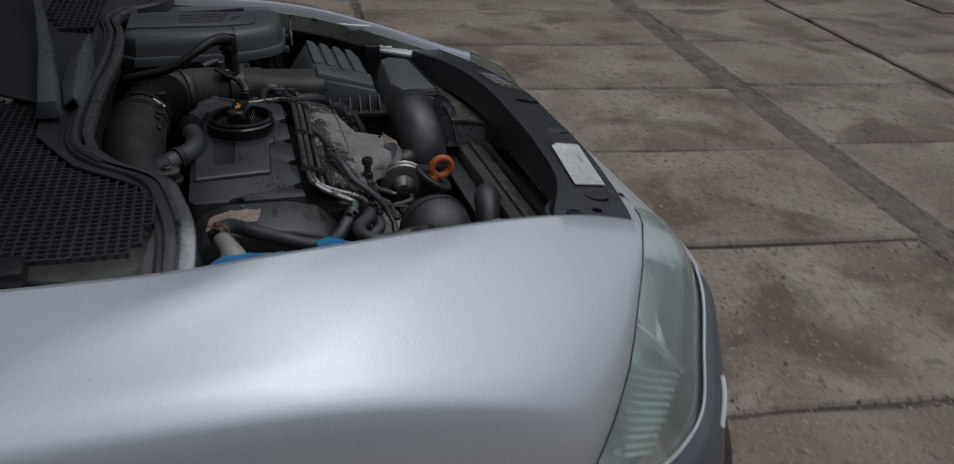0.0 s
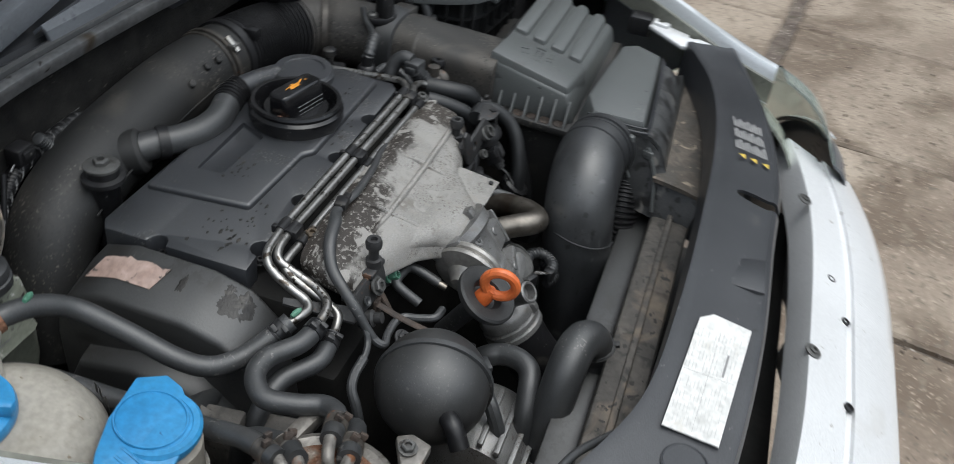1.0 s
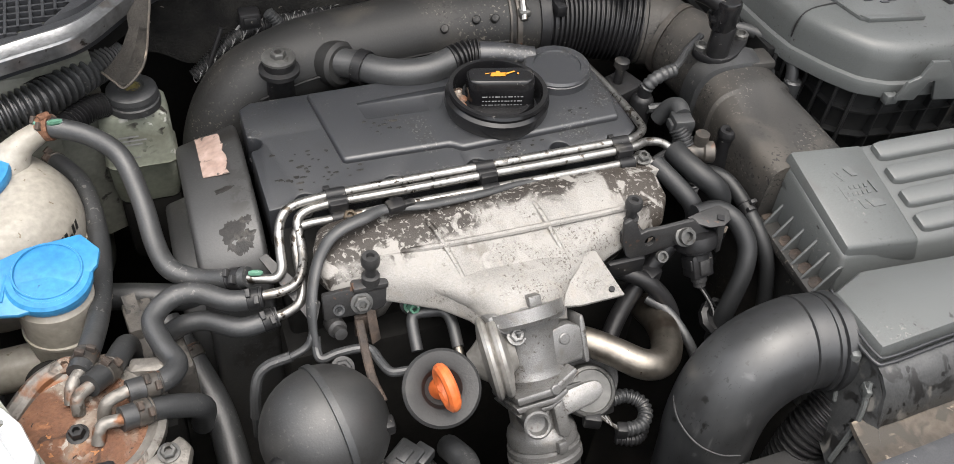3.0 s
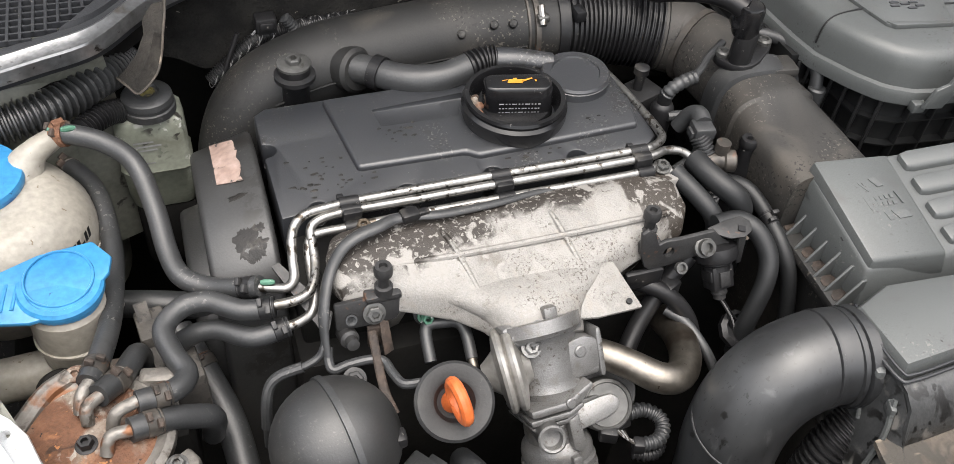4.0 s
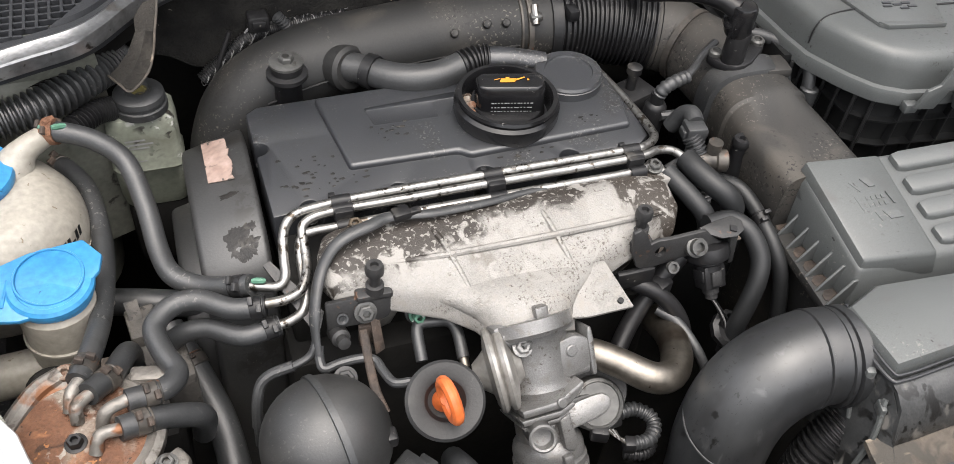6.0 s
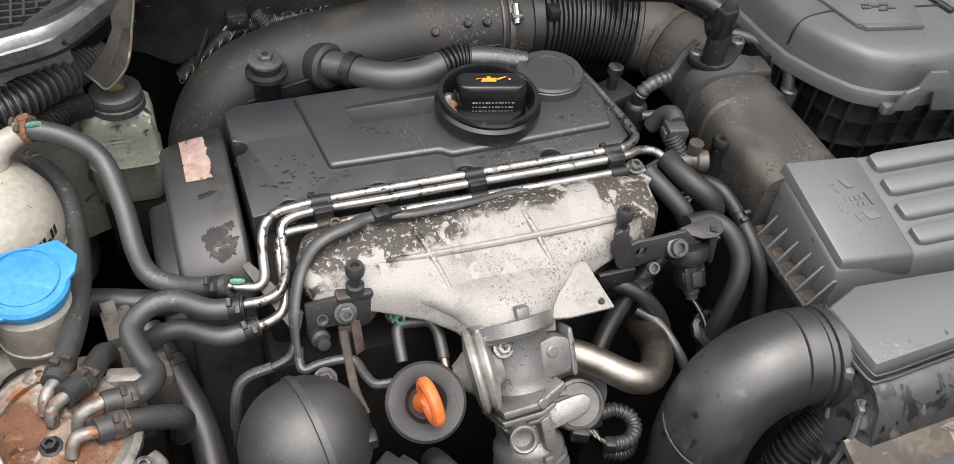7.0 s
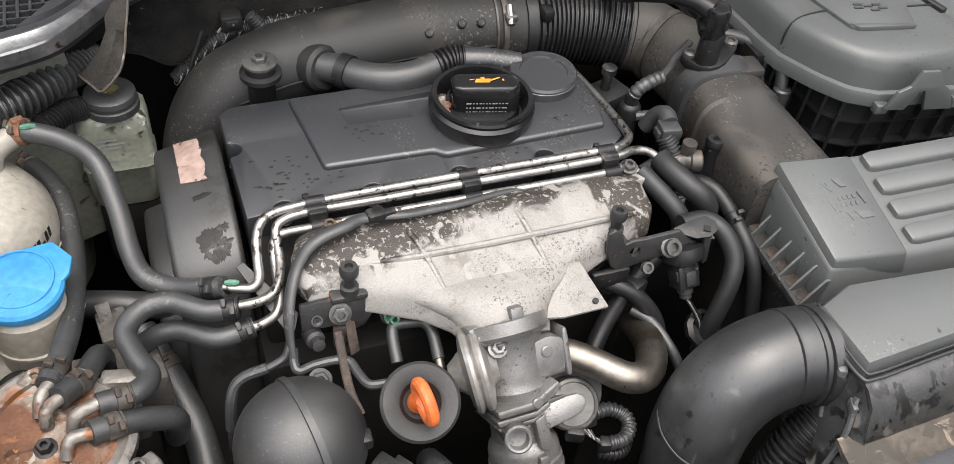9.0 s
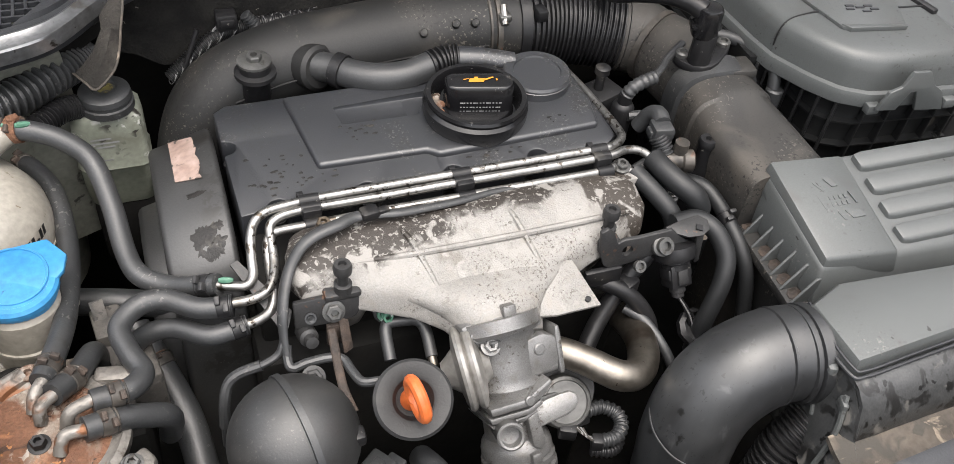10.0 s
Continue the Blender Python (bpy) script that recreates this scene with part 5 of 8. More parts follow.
motor = part("flap_motor", joined(lathe([(0.0265, -0.020), (0.0265, 0.004), (0.0245, 0.008), (0.0215, 0.009), (0.0205, 0.0075), (0.001, 0.0075)], MC, MD, 36), in_valve(box((-0.044, -0.014, -0.012), (-0.006, 0.014, 0.004), 0.003), tuple((MC - E0).dot(v) for v in (EX, AX, EN)))), M_GALV, egr, "round dull aluminium flap motor")
part("arm", arm, M_ALUCLEAN, motor)
part("motor_case", joined(lathe([(0.030, -0.045), (0.031, -0.018), (0.0285, -0.012)], MC + EX * 0.008 - AX * 0.010, MD, 32), in_valve(box((0.000, 0.010, -0.03), (0.030, 0.036, -0.006), 0.004), tuple((MC - E0).dot(v) for v in (EX, AX, EN)))), M_BRACKET, motor, "grey-black motor case")
part("rubber_sleeve", tube([E0 + AX * 0.145, E0 + AX * 0.185, E0 + AX * 0.23 + EX * 0.01, E0 + AX * 0.30 + EX * 0.03], 0.0345, 24), M_DARK, egr, "black rubber sleeve")
part("exhaust_pipe", tube([(0.008, -0.052, 0.838), (0.035, -0.060, 0.836), (0.060, -0.077, 0.832), (0.085, -0.098, 0.828), (0.108, -0.096, 0.820), (0.128, -0.075, 0.812), (0.142, -0.04, 0.80), (0.148, 0.0, 0.78)], [0.0145, 0.0142, 0.0145, 0.015, 0.0155, 0.016, 0.016, 0.016], 18), M_STAINLESS, egr, "bent stainless gas pipe")
part("cable", tube([(0.0520, -0.1000, 0.783), (0.0600, -0.1020, 0.785), (0.0743, -0.1024, 0.785), (0.0863, -0.1123, 0.783), (0.0863, -0.1244, 0.780), (0.0756, -0.1340, 0.778), (0.0588, -0.1341, 0.778)], 0.0068, 14, ripple=(0.0042, 0.0007)), M_RUBBER, motor, "black corrugated cable")
part("cable", tube([(0.0520, -0.1330, 0.765), (0.0675, -0.1395, 0.765), (0.0790, -0.1358, 0.765), (0.0904, -0.1194, 0.765)], 0.006, 12, ripple=(0.0042, 0.0007)), M_DARK, motor, "black corrugated cable")
part("cable_end", box((0.0500, -0.1400, 0.771), (0.0610, -0.1280, 0.786), 0.002, -20), M_DARK, motor, "black cable end")
for k in range(5):
    part("wire", tube([(0.0370 + 0.0022 * k, -0.1150 - 0.0012 * k, 0.786), (0.0420 + 0.0010 * k, -0.1250 - 0.0016 * k, 0.787), (0.0530, -0.1310 - 0.0010 * k, 0.782)], 0.0012, 6), M_INK if k % 2 else M_FELTTORN, motor, "thin grey-brown wire")
part("plug_housing", box((0.024, -0.122, 0.772), (0.042, -0.106, 0.788), 0.003, -25), M_DARK, motor)

# lifting brackets with studs
lbr = part("lifting_bracket", joined(slab_on([(-0.200, 0.016, 0.890), (-0.146, 0.014, 0.895), (-0.140, 0.012, 0.891), (-0.139, 0.008, 0.876), (-0.144, 0.006, 0.868), (-0.153, 0.006, 0.864), (-0.200, 0.010, 0.860)], 0.007, 0.002), box((-0.172, 0.010, 0.888), (-0.138, 0.034, 0.896), 0.003), lathe([(0.009, -0.012), (0.009, 0.004), (0.006, 0.006), (0.006, 0.014), (0.001, 0.015)], (-0.190, 0.004, 0.856), (0.1, -0.8, 0.3), 14)), M_BRACKET, engine, "black steel bracket with a stud")
part("hole", lathe([(0.0055, -0.001), (0.0055, 0.0008), (0.004, 0.0008), (0.0025, -0.001)], (-0.186, 0.0085, 0.8745), (0, -0.85, 0.5), 14), M_RUBBER, lbr)
part("stud", lathe([(0.0085, 0.0), (0.0085, 0.009), (0.0055, 0.010), (0.0055, 0.022), (0.0085, 0.024), (0.009, 0.030), (0.0075, 0.034), (0.004, 0.034), (0.0035, 0.030)], (-0.154, 0.017, 0.895), (0, 0.03, 1), 14), M_BRACKET, lbr)
part("bolt", bolt((-0.165, 0.008, 0.879), (0, -0.85, 0.5), 0.0078, 0.007), M_GALV, lbr, "grey hexagon bolt")
PLATE = [(0.0969, 0.9150), (0.1044, 0.9185), (0.1122, 0.9120), (0.1180, 0.8972), (0.1258, 0.9002), (0.1418, 0.8994), (0.1583, 0.9003), (0.1782, 0.9011), (0.1980, 0.8829), (0.2160, 0.8716), (0.2169, 0.8567), (0.2060, 0.8561), (0.1923, 0.8647), (0.1650, 0.8728), (0.1305, 0.8680), (0.1120, 0.8669), (0.1054, 0.8723), (0.0993, 0.8893)]
plate_bm = rings([[Vector((x, y + 0.12 * (z - 0.885), z)) for x, z in PLATE] for y in (0.0015, 0.0065)])
plate_bm = carved(bevelled(plate_bm, 0.0012), lathe([(0.0062, -0.02), (0.0062, 0.02)], (0.130, 0.004, 0.886), (0, 1, 0), 20))
rbr = part("lifting_bracket", joined(plate_bm, bevelled(slab_on([(0.1763, 0.013, 0.897), (0.1962, 0.0173, 0.898), (0.2172, 0.020, 0.898), (0.225, 0.0117, 0.897), (0.2219, 0.0005, 0.895), (0.211, -0.0051, 0.894), (0.1953, -0.0036, 0.894), (0.1843, 0.0035, 0.895)], 0.004), 0.001), slab_on([(0.2055, -0.002, 0.895), (0.2154, -0.001, 0.894), (0.2190, -0.004, 0.853), (0.2140, -0.004, 0.851)], 0.004, 0.001), box((0.100, 0.006, 0.884), (0.124, 0.034, 0.897), 0.003)), M_BRACKET, engine, "grey-black steel bracket with a stud and a bent tab")
part("tab_hole", lathe([(0.005, -0.0005), (0.005, 0.0006), (0.0005, 0.0006)], (0.211, 0.004, 0.8966), (0.05, -0.16, 1), 4), M_DARK, rbr)
part("stud", lathe([(0.0085, 0.0), (0.0085, 0.009), (0.0055, 0.010), (0.0055, 0.020), (0.0085, 0.022), (0.009, 0.028), (0.0075, 0.032), (0.004, 0.032), (0.0035, 0.028)], (0.115, 0.023, 0.895), (0, 0.03, 1), 14), M_BRACKET, rbr)
part("bolt", lathe([(0.011, -0.004), (0.011, 0.002), (0.0085, 0.003), (0.0085, 0.009), (0.005, 0.009), (0.0045, 0.004), (0.001, 0.004)], (0.168, -0.001, 0.886), (0, -0.75, 0.65), 18), M_GALV, rbr, "grey socket bolt")
part("rear_stud", joined(lathe([(0.016, -0.02), (0.016, 0.0), (0.006, 0.002), (0.0055, 0.022), (0.009, 0.024), (0.009, 0.032), (0.006, 0.034)], (0.209, 0.243, 0.893), (0, 0, 1), 16), box((0.185, 0.222, 0.87), (0.238, 0.262, 0.895), 0.006, 20)), M_DARK, engine, "black threaded stud")

# steel fuel tubes along the cover
TUBES = [
    [(-0.2620, 0.0590, 0.887), (-0.2480, 0.0525, 0.8885), (-0.2350, 0.0500, 0.8885), (-0.2275, 0.0570, 0.891), (-0.2255, 0.0715, 0.897), (-0.2226, 0.0899, 0.906), (-0.2162, 0.1032, 0.913), (-0.2038, 0.1100, 0.917), (-0.1814, 0.1125, 0.9185), (-0.156, 0.1140, 0.919), (-0.098, 0.1128, 0.9215), (-0.015, 0.1102, 0.9245), (0.1325, 0.1064, 0.929), (0.1534, 0.1083, 0.928), (0.1701, 0.1185, 0.926), (0.1766, 0.1337, 0.924), (0.1769, 0.1757, 0.920), (0.1736, 0.223, 0.917), (0.1714, 0.2635, 0.912)],
    [(-0.2533, 0.0335, 0.887), (-0.2326, 0.033, 0.888), (-0.2183, 0.0386, 0.889), (-0.2102, 0.0505, 0.892), (-0.206, 0.0674, 0.896), (-0.2048, 0.0858, 0.903), (-0.2028, 0.0985, 0.909), (-0.1931, 0.1040, 0.913), (-0.1763, 0.1055, 0.915), (-0.1528, 0.1050, 0.9165), (-0.1004, 0.1028, 0.9185), (-0.0157, 0.1003, 0.9218), (0.1329, 0.0965, 0.9262), (0.1676, 0.1030, 0.925), (0.1861, 0.1005, 0.922), (0.197, 0.0912, 0.916), (0.203, 0.0838, 0.911)],
    [(-0.2446, 0.0209, 0.868), (-0.2292, 0.0231, 0.870), (-0.2174, 0.0274, 0.876), (-0.2122, 0.0432, 0.882), (-0.2106, 0.0684, 0.892), (-0.2088, 0.0841, 0.900), (-0.2028, 0.0925, 0.904), (-0.192, 0.0935, 0.906), (-0.1733, 0.0928, 0.907), (-0.1383, 0.0915, 0.909), (-0.1029, 0.0905, 0.911), (-0.0176, 0.0885, 0.9135), (0.1267, 0.0850, 0.9175), (0.1504, 0.0890, 0.9175), (0.1634, 0.0872, 0.914), (0.1759, 0.0759, 0.907)],
]
for pts in TUBES:
    part("fuel_tube", tube(pts, 0.0047, 12), M_STEEL, engine, "bright steel fuel tube")
def tube_clip(x, y, z):
    """A ribbed holder round the three tubes, with grooves between its saddles."""
    bms = [box((x - 0.009, y - 0.014, z - 0.012), (x + 0.009, y + 0.010, z + 0.0035), 0.002)]
    for dy, dz in ((0.0048, 0.0), (-0.0048, -0.0022)):
        bms.append(tube([(x - 0.0095, y + dy, z + dz), (x + 0.0095, y + dy, z + dz)], 0.0066, 14, 2))
    bms.append(tube([(x - 0.0085, y - 0.0175, z - 0.0105), (x + 0.0085, y - 0.0175, z - 0.0105)], 0.0066, 14, 2))
    bms.append(box((x - 0.0105, y + 0.008, z - 0.003), (x - 0.004, y + 0.0135, z + 0.0058), 0.001))
    return joined(*bms)


for x, y, z in ((-0.163, 0.1095, 0.9180), (-0.012, 0.1052, 0.9232), (0.137, 0.1018, 0.9278)):
    part("tube_clip", tube_clip(x, y, z), M_DARK, engine, "black plastic tube clip")
part("screw", bolt((-0.155, 0.087, 0.909), (0, -0.2, 1), 0.007, 0.007), M_GALV, engine)
part("screw", bolt((0.158, 0.088, 0.917), (0, -0.2, 1), 0.007, 0.007), M_GALV, engine)
part("tab", box((0.147, 0.070, 0.895), (0.172, 0.096, 0.914), 0.002), M_ALU, engine, "small cast lug")
part("tube_plate", slab_on([(-0.245, 0.072, 0.895), (-0.238, 0.075, 0.896), (-0.200, 0.022, 0.874), (-0.206, 0.010, 0.866), (-0.214, 0.010, 0.868)], 0.003), M_BRACKET, engine, "thin black holding plate")
part("wiring_sleeve", tube([(0.0650, 0.0880, 0.914), (0.0150, 0.0830, 0.918), (-0.0235, 0.0751, 0.922), (-0.062, 0.0706, 0.925), (-0.0865, 0.0689, 0.927), (-0.1094, 0.0712, 0.928), (-0.1298, 0.0713, 0.929), (-0.1458, 0.0646, 0.930), (-0.1669, 0.0593, 0.928), (-0.1823, 0.0536, 0.922), (-0.195, 0.0437, 0.910), (-0.2046, 0.0271, 0.898), (-0.2102, 0.0115, 0.884), (-0.2123, 0.0001, 0.868), (-0.2128, -0.012, 0.852)], [0.003, 0.0036, 0.0042, 0.0045, 0.0048, 0.005, 0.006, 0.0066, 0.0066, 0.0062, 0.006, 0.0058, 0.0056, 0.0045, 0.004], 12, flat=0.7), M_RUBBER, engine, "taped wiring loom")
part("grommet", joined(box((-0.124, 0.065, 0.926), (-0.106, 0.079, 0.9355), 0.003, 8), box((-0.108, 0.068, 0.927), (-0.096, 0.076, 0.934), 0.002, 8)), M_DARK, engine)


# things below the manifold
part("vacuum_line", tube([(-0.2107, -0.0031, 0.858), (-0.2123, -0.0141, 0.850), (-0.2094, -0.021, 0.847), (-0.1955, -0.0185, 0.847), (-0.1757, -0.0183, 0.847), (-0.164, -0.0236, 0.847), (-0.1599, -0.0387, 0.848), (-0.1539, -0.0541, 0.850), (-0.1391, -0.0575, 0.851)], 0.0044, 10), M_RUBBER, engine, "bent thin black vacuum line")
part("vacuum_line", tube([(-0.2111, 0.0033, 0.868), (-0.2146, -0.0036, 0.860), (-0.2208, -0.0077, 0.852), (-0.2354, -0.0104, 0.847), (-0.2549, -0.0089, 0.840), (-0.266, -0.0117, 0.832), (-0.2718, -0.0193, 0.818), (-0.2752, -0.0266, 0.79), (-0.2765, -0.0274, 0.76)], 0.0036, 10), M_RUBBER, engine, "thin black vacuum line")
part("line_sleeve", tube([(-0.2354, -0.0104, 0.847), (-0.2549, -0.0089, 0.840), (-0.266, -0.0117, 0.832), (-0.2718, -0.0193, 0.818), (-0.2752, -0.0266, 0.79)], 0.0052, 10), M_RUBBER, engine)
part("vacuum_line", tube([(-0.1193, -0.0244, 0.830), (-0.1183, -0.0053, 0.840), (-0.1164, 0.0036, 0.845), (-0.1117, 0.0059, 0.848), (-0.0994, 0.0049, 0.848), (-0.086, 0.003, 0.846), (-0.0805, -0.0074, 0.842), (-0.0816, -0.0333, 0.833)], 0.0058, 12), M_RUBBER, engine, "bent black vacuum line")
part("line_end", lathe([(0.0045, 0.0), (0.0045, 0.012), (0.001, 0.012)], (-0.0814, -0.031, 0.8335), (-0.05, -0.95, -0.3), 12), M_STAINLESS, engine, "bright tube end")
part("rusty_bracket", joined(slab_on([(-0.161, 0.007, 0.868), (-0.152, 0.008, 0.868), (-0.150, -0.007, 0.838), (-0.160, -0.012, 0.838)], 0.004, 0.001), box((-0.172, 0.004, 0.835), (-0.158, 0.009, 0.862), 0.001)), M_RUSTDARK, engine, "rusty steel bracket")
part("stay", tube([(-0.168, 0.006, 0.858), (-0.170, -0.024, 0.850), (-0.171, -0.053, 0.845), (-0.167, -0.075, 0.838)], 0.0042, 8, flat=0.45), M_RUSTDARK, engine, "flat rusty steel stay")
part("bolt", bolt((-0.114, 0.016, 0.850), (0, -0.8, 0.5), 0.006, 0.014), M_GREENPAINT, engine, "green-painted bolt")
part("bolt", bolt((-0.112, 0.022, 0.846), (0, -0.8, 0.6), 0.009, 0.012), M_DARK, engine)
part("bolt", bolt((-0.194, -0.035, 0.846), (0, -0.6, 0.8), 0.008, 0.006), M_BRACKET, engine)

dip = part("dipstick_funnel", lathe([(0.010, -0.09), (0.011, -0.03), (0.022, -0.012), (0.032, -0.008), (0.0345, -0.004), (0.0345, 0.001), (0.032, 0.003), (0.021, 0.0025), (0.018, 0.001), (0.014, -0.008), (0.001, -0.012)], (-0.122, -0.099, 0.874), (-0.06, -0.52, 0.85), 44), M_FUNNEL, engine, "flat black rubber dipstick funnel")
DA = Vector((-0.06, -0.52, 0.85)).normalized()
loop_c = Vector((-0.1215, -0.100, 0.874)) + DA * 0.021
ringb = hoop(loop_c, (1, 0.12, 0.1), 0.0165, 0.0055, 36, 10)
part("dipstick_handle", joined(ringb, lathe([(0.010, -0.012), (0.0095, -0.004), (0.006, 0.004), (0.005, 0.008)], (-0.1225, -0.0995, 0.876), DA, 20)), M_ORANGE, dip, "orange dipstick pull ring")

ball = part("vacuum_reservoir", lathe([(0.058 * math.sin(math.pi * k / 20), -0.058 * math.cos(math.pi * k / 20)) for k in range(21)], (-0.221, -0.079, 0.823), (1, 0.18, 0.02), 40), M_TIMING, engine, "round black plastic vacuum reservoir")
part("seam", lathe([(0.055, -0.004), (0.0605, -0.003), (0.0605, 0.003), (0.055, 0.004)], (-0.217, -0.079, 0.823), (1, 0.22, 0.02), 44), M_RUBBER, ball)
part("nipple", tube([(-0.262, -0.108, 0.835), (-0.272, -0.118, 0.835), (-0.282, -0.13, 0.82)], 0.010, 12), M_DARK, ball)
part("stay_lug", box((-0.178, -0.105, 0.828), (-0.163, -0.09, 0.842), 0.003), M_DARK, ball)

# alternator low in front
alt = part("alternator", lathe([(0.03, -0.055), (0.055, -0.05), (0.062, -0.035), (0.062, 0.035), (0.055, 0.048), (0.03, 0.052), (0.028, 0.065), (0.001, 0.065)], (-0.165, -0.125, 0.69), (1, 0, 0), 36), M_ALUCLEAN, engine, "finned aluminium alternator")
for k in range(10):
    a = math.pi * (0.05 + k * 0.1)
    part("fin", box((-0.215, -0.125 + 0.063 * math.cos(a) - 0.003, 0.69 + 0.063 * math.sin(a) - 0.004), (-0.13, -0.125 + 0.063 * math.cos(a) + 0.003, 0.69 + 0.063 * math.sin(a) + 0.004), 0.001), M_ALUCLEAN, alt)
part("plug", joined(box((-0.172, -0.122, 0.775), (-0.140, -0.096, 0.797), 0.003, 38), box((-0.150, -0.118, 0.780), (-0.130, -0.100, 0.794), 0.002, 38), box((-0.164, -0.114, 0.795), (-0.148, -0.104, 0.800), 0.001, 38), tube([(-0.168, -0.122, 0.785), (-0.180, -0.136, 0.770), (-0.186, -0.150, 0.74)], 0.008, 10)), M_RUBBER, engine, "black cable plug with a locking tab")

for at, d in (((-0.252, 0.0545, 0.8955), (1, -0.3, 0.1)), ((-0.399, 0.218, 0.9705), (1, 0.3, -0.2))):
    part("paint_mark", lathe([(0.002, -0.006), (0.003, -0.002), (0.0028, 0.004), (0.0015, 0.007)], at, d, 8), M_GREENPAINT, engine, "green assembly paint mark")
part("dark_bracket", box((0.086, -0.004, 0.845), (0.128, 0.004, 0.868), 0.003), M_DARK, engine)
part("bolt", lathe([(0.0062, 0.0), (0.0062, 0.005), (0.0040, 0.005), (0.0035, 0.001)], (0.143, -0.006, 0.868), (0, -0.75, 0.65), 16), M_GALV, engine)

# ---- big intake pipe behind the engine ----
pipe = thing("intake_pipe", (-0.02, 0.37, 0.84), "dusty black plastic intake pipe behind the engine", "air pipe")
part("pipe", tube([(-0.252, 0.345, 0.74), (-0.243, 0.352, 0.81), (-0.212, 0.361, 0.865), (-0.145, 0.366, 0.894), (-0.06, 0.372, 0.902), (0.05, 0.376, 0.908), (0.150, 0.370, 0.908)], [0.045, 0.046, 0.047, 0.048, 0.049, 0.048, 0.046], 28), M_PIPE, pipe)
part("clamp", joined(lathe([(0.044, -0.007), (0.0495, -0.006), (0.0495, 0.006), (0.044, 0.007)], (0.153, 0.370, 0.908), (1, -0.12, 0), 36), lathe([(0.044, 0.010), (0.0485, 0.011), (0.0485, 0.014), (0.044, 0.015)], (0.153, 0.370, 0.908), (1, -0.12, 0), 36), box((0.158, 0.325, 0.937), (0.172, 0.345, 0.952), 0.003)), M_DARK, pipe, "black band clamp")
part("band_clamp", joined(lathe([(0.046, -0.0035), (0.0505, -0.003), (0.0505, 0.003), (0.046, 0.0035)], (0.118, 0.372, 0.908), (1, -0.10, 0), 40), lathe([(0.046, -0.012), (0.0495, -0.0115), (0.0495, -0.009), (0.046, -0.0085)], (0.118, 0.372, 0.908), (1, -0.10, 0), 40)), M_CLAMP, pipe, "thin tarnished band clamp")
part("clamp_screw", joined(lathe([(0.0045, -0.012), (0.0045, 0.012), (0.001, 0.012)], (0.119, 0.337, 0.946), (0.1, 0.7, 0.55), 10), box((0.112, 0.330, 0.940), (0.127, 0.341, 0.948), 0.002)), M_STEEL, pipe, "bright clamp screw")
for x, y, z in ((0.060, 0.338, 0.941), (0.083, 0.336, 0.941), (0.02, 0.335, 0.936)):
    part("nub", lathe([(0.005, -0.004), (0.005, 0.002), (0.0035, 0.003), (0.001, 0.0025)], (x, y, z), (0, -0.6, 0.8), 14), M_PIPE, pipe)
part("seam", tube([(-0.2, 0.314, 0.888), (-0.14, 0.316, 0.905), (-0.06, 0.324, 0.908), (0.04, 0.328, 0.912), (0.10, 0.326, 0.914)], 0.0012, 6), M_PIPE, pipe)
part("bellows", tube([(0.158, 0.369, 0.908), (0.20, 0.362, 0.907), (0.24, 0.350, 0.906), (0.282, 0.333, 0.903)], 0.0455, 28, ripple=(0.0062, 0.0022)), M_DARK, pipe, "ribbed rubber bellows")
part("joint", tube([(0.278, 0.335, 0.903), (0.302, 0.322, 0.901), (0.318, 0.302, 0.899)], [0.046, 0.047, 0.044], 28), M_PIPE, pipe)
part("ring_clamp", lathe([(0.044, -0.004), (0.0475, -0.004), (0.0475, 0.004), (0.044, 0.004)], (0.313, 0.302, 0.900), (0.45, -0.9, -0.03), 36), M_CLAMP, pipe, "thin steel hose clamp")
part("meter_housing", tube([(0.314, 0.306, 0.900), (0.322, 0.285, 0.899), (0.329, 0.245, 0.897), (0.331, 0.205, 0.896)], [0.044, 0.048, 0.048, 0.047], 28), M_PIPE, pipe, "air meter housing")
def squared(cx, y, cz, w, h, e, tip=0.0):
    """One loop of a duct: e = 1 round, towards 0.2 square."""
    loop = []
    for k in range(40):
        a = 2 * math.pi * k / 40
        c, sn = math.cos(a), math.sin(a)
        loop.append(Vector((cx + w * abs(c) ** e * (1 if c > 0 else -1), y + tip * sn, cz + h * abs(sn) ** e * (1 if sn > 0 else -1))))
    return loop


part("collar", rings([squared(0.330, 0.214, 0.896, 0.047, 0.047, 1.0), squared(0.330, 0.210, 0.896, 0.053, 0.050, 0.75), squared(0.331, 0.184, 0.893, 0.055, 0.049, 0.6), squared(0.332, 0.182, 0.892, 0.050, 0.046, 0.65)]), M_RUBBER, pipe, "squared collar of the air meter")
part("outlet", rings([squared(0.332, 0.186, 0.892, 0.050, 0.046, 0.65), squared(0.332, 0.165, 0.890, 0.051, 0.047, 0.6), squared(0.331, 0.150, 0.888, 0.054, 0.048, 0.55), squared(0.331, 0.146, 0.888, 0.051, 0.045, 0.55), squared(0.330, 0.10, 0.886, 0.053, 0.044, 0.45), squared(0.335, 0.03, 0.882, 0.052, 0.042, 0.4)]), M_PIPE, pipe, "dusty square outlet to the filter box")
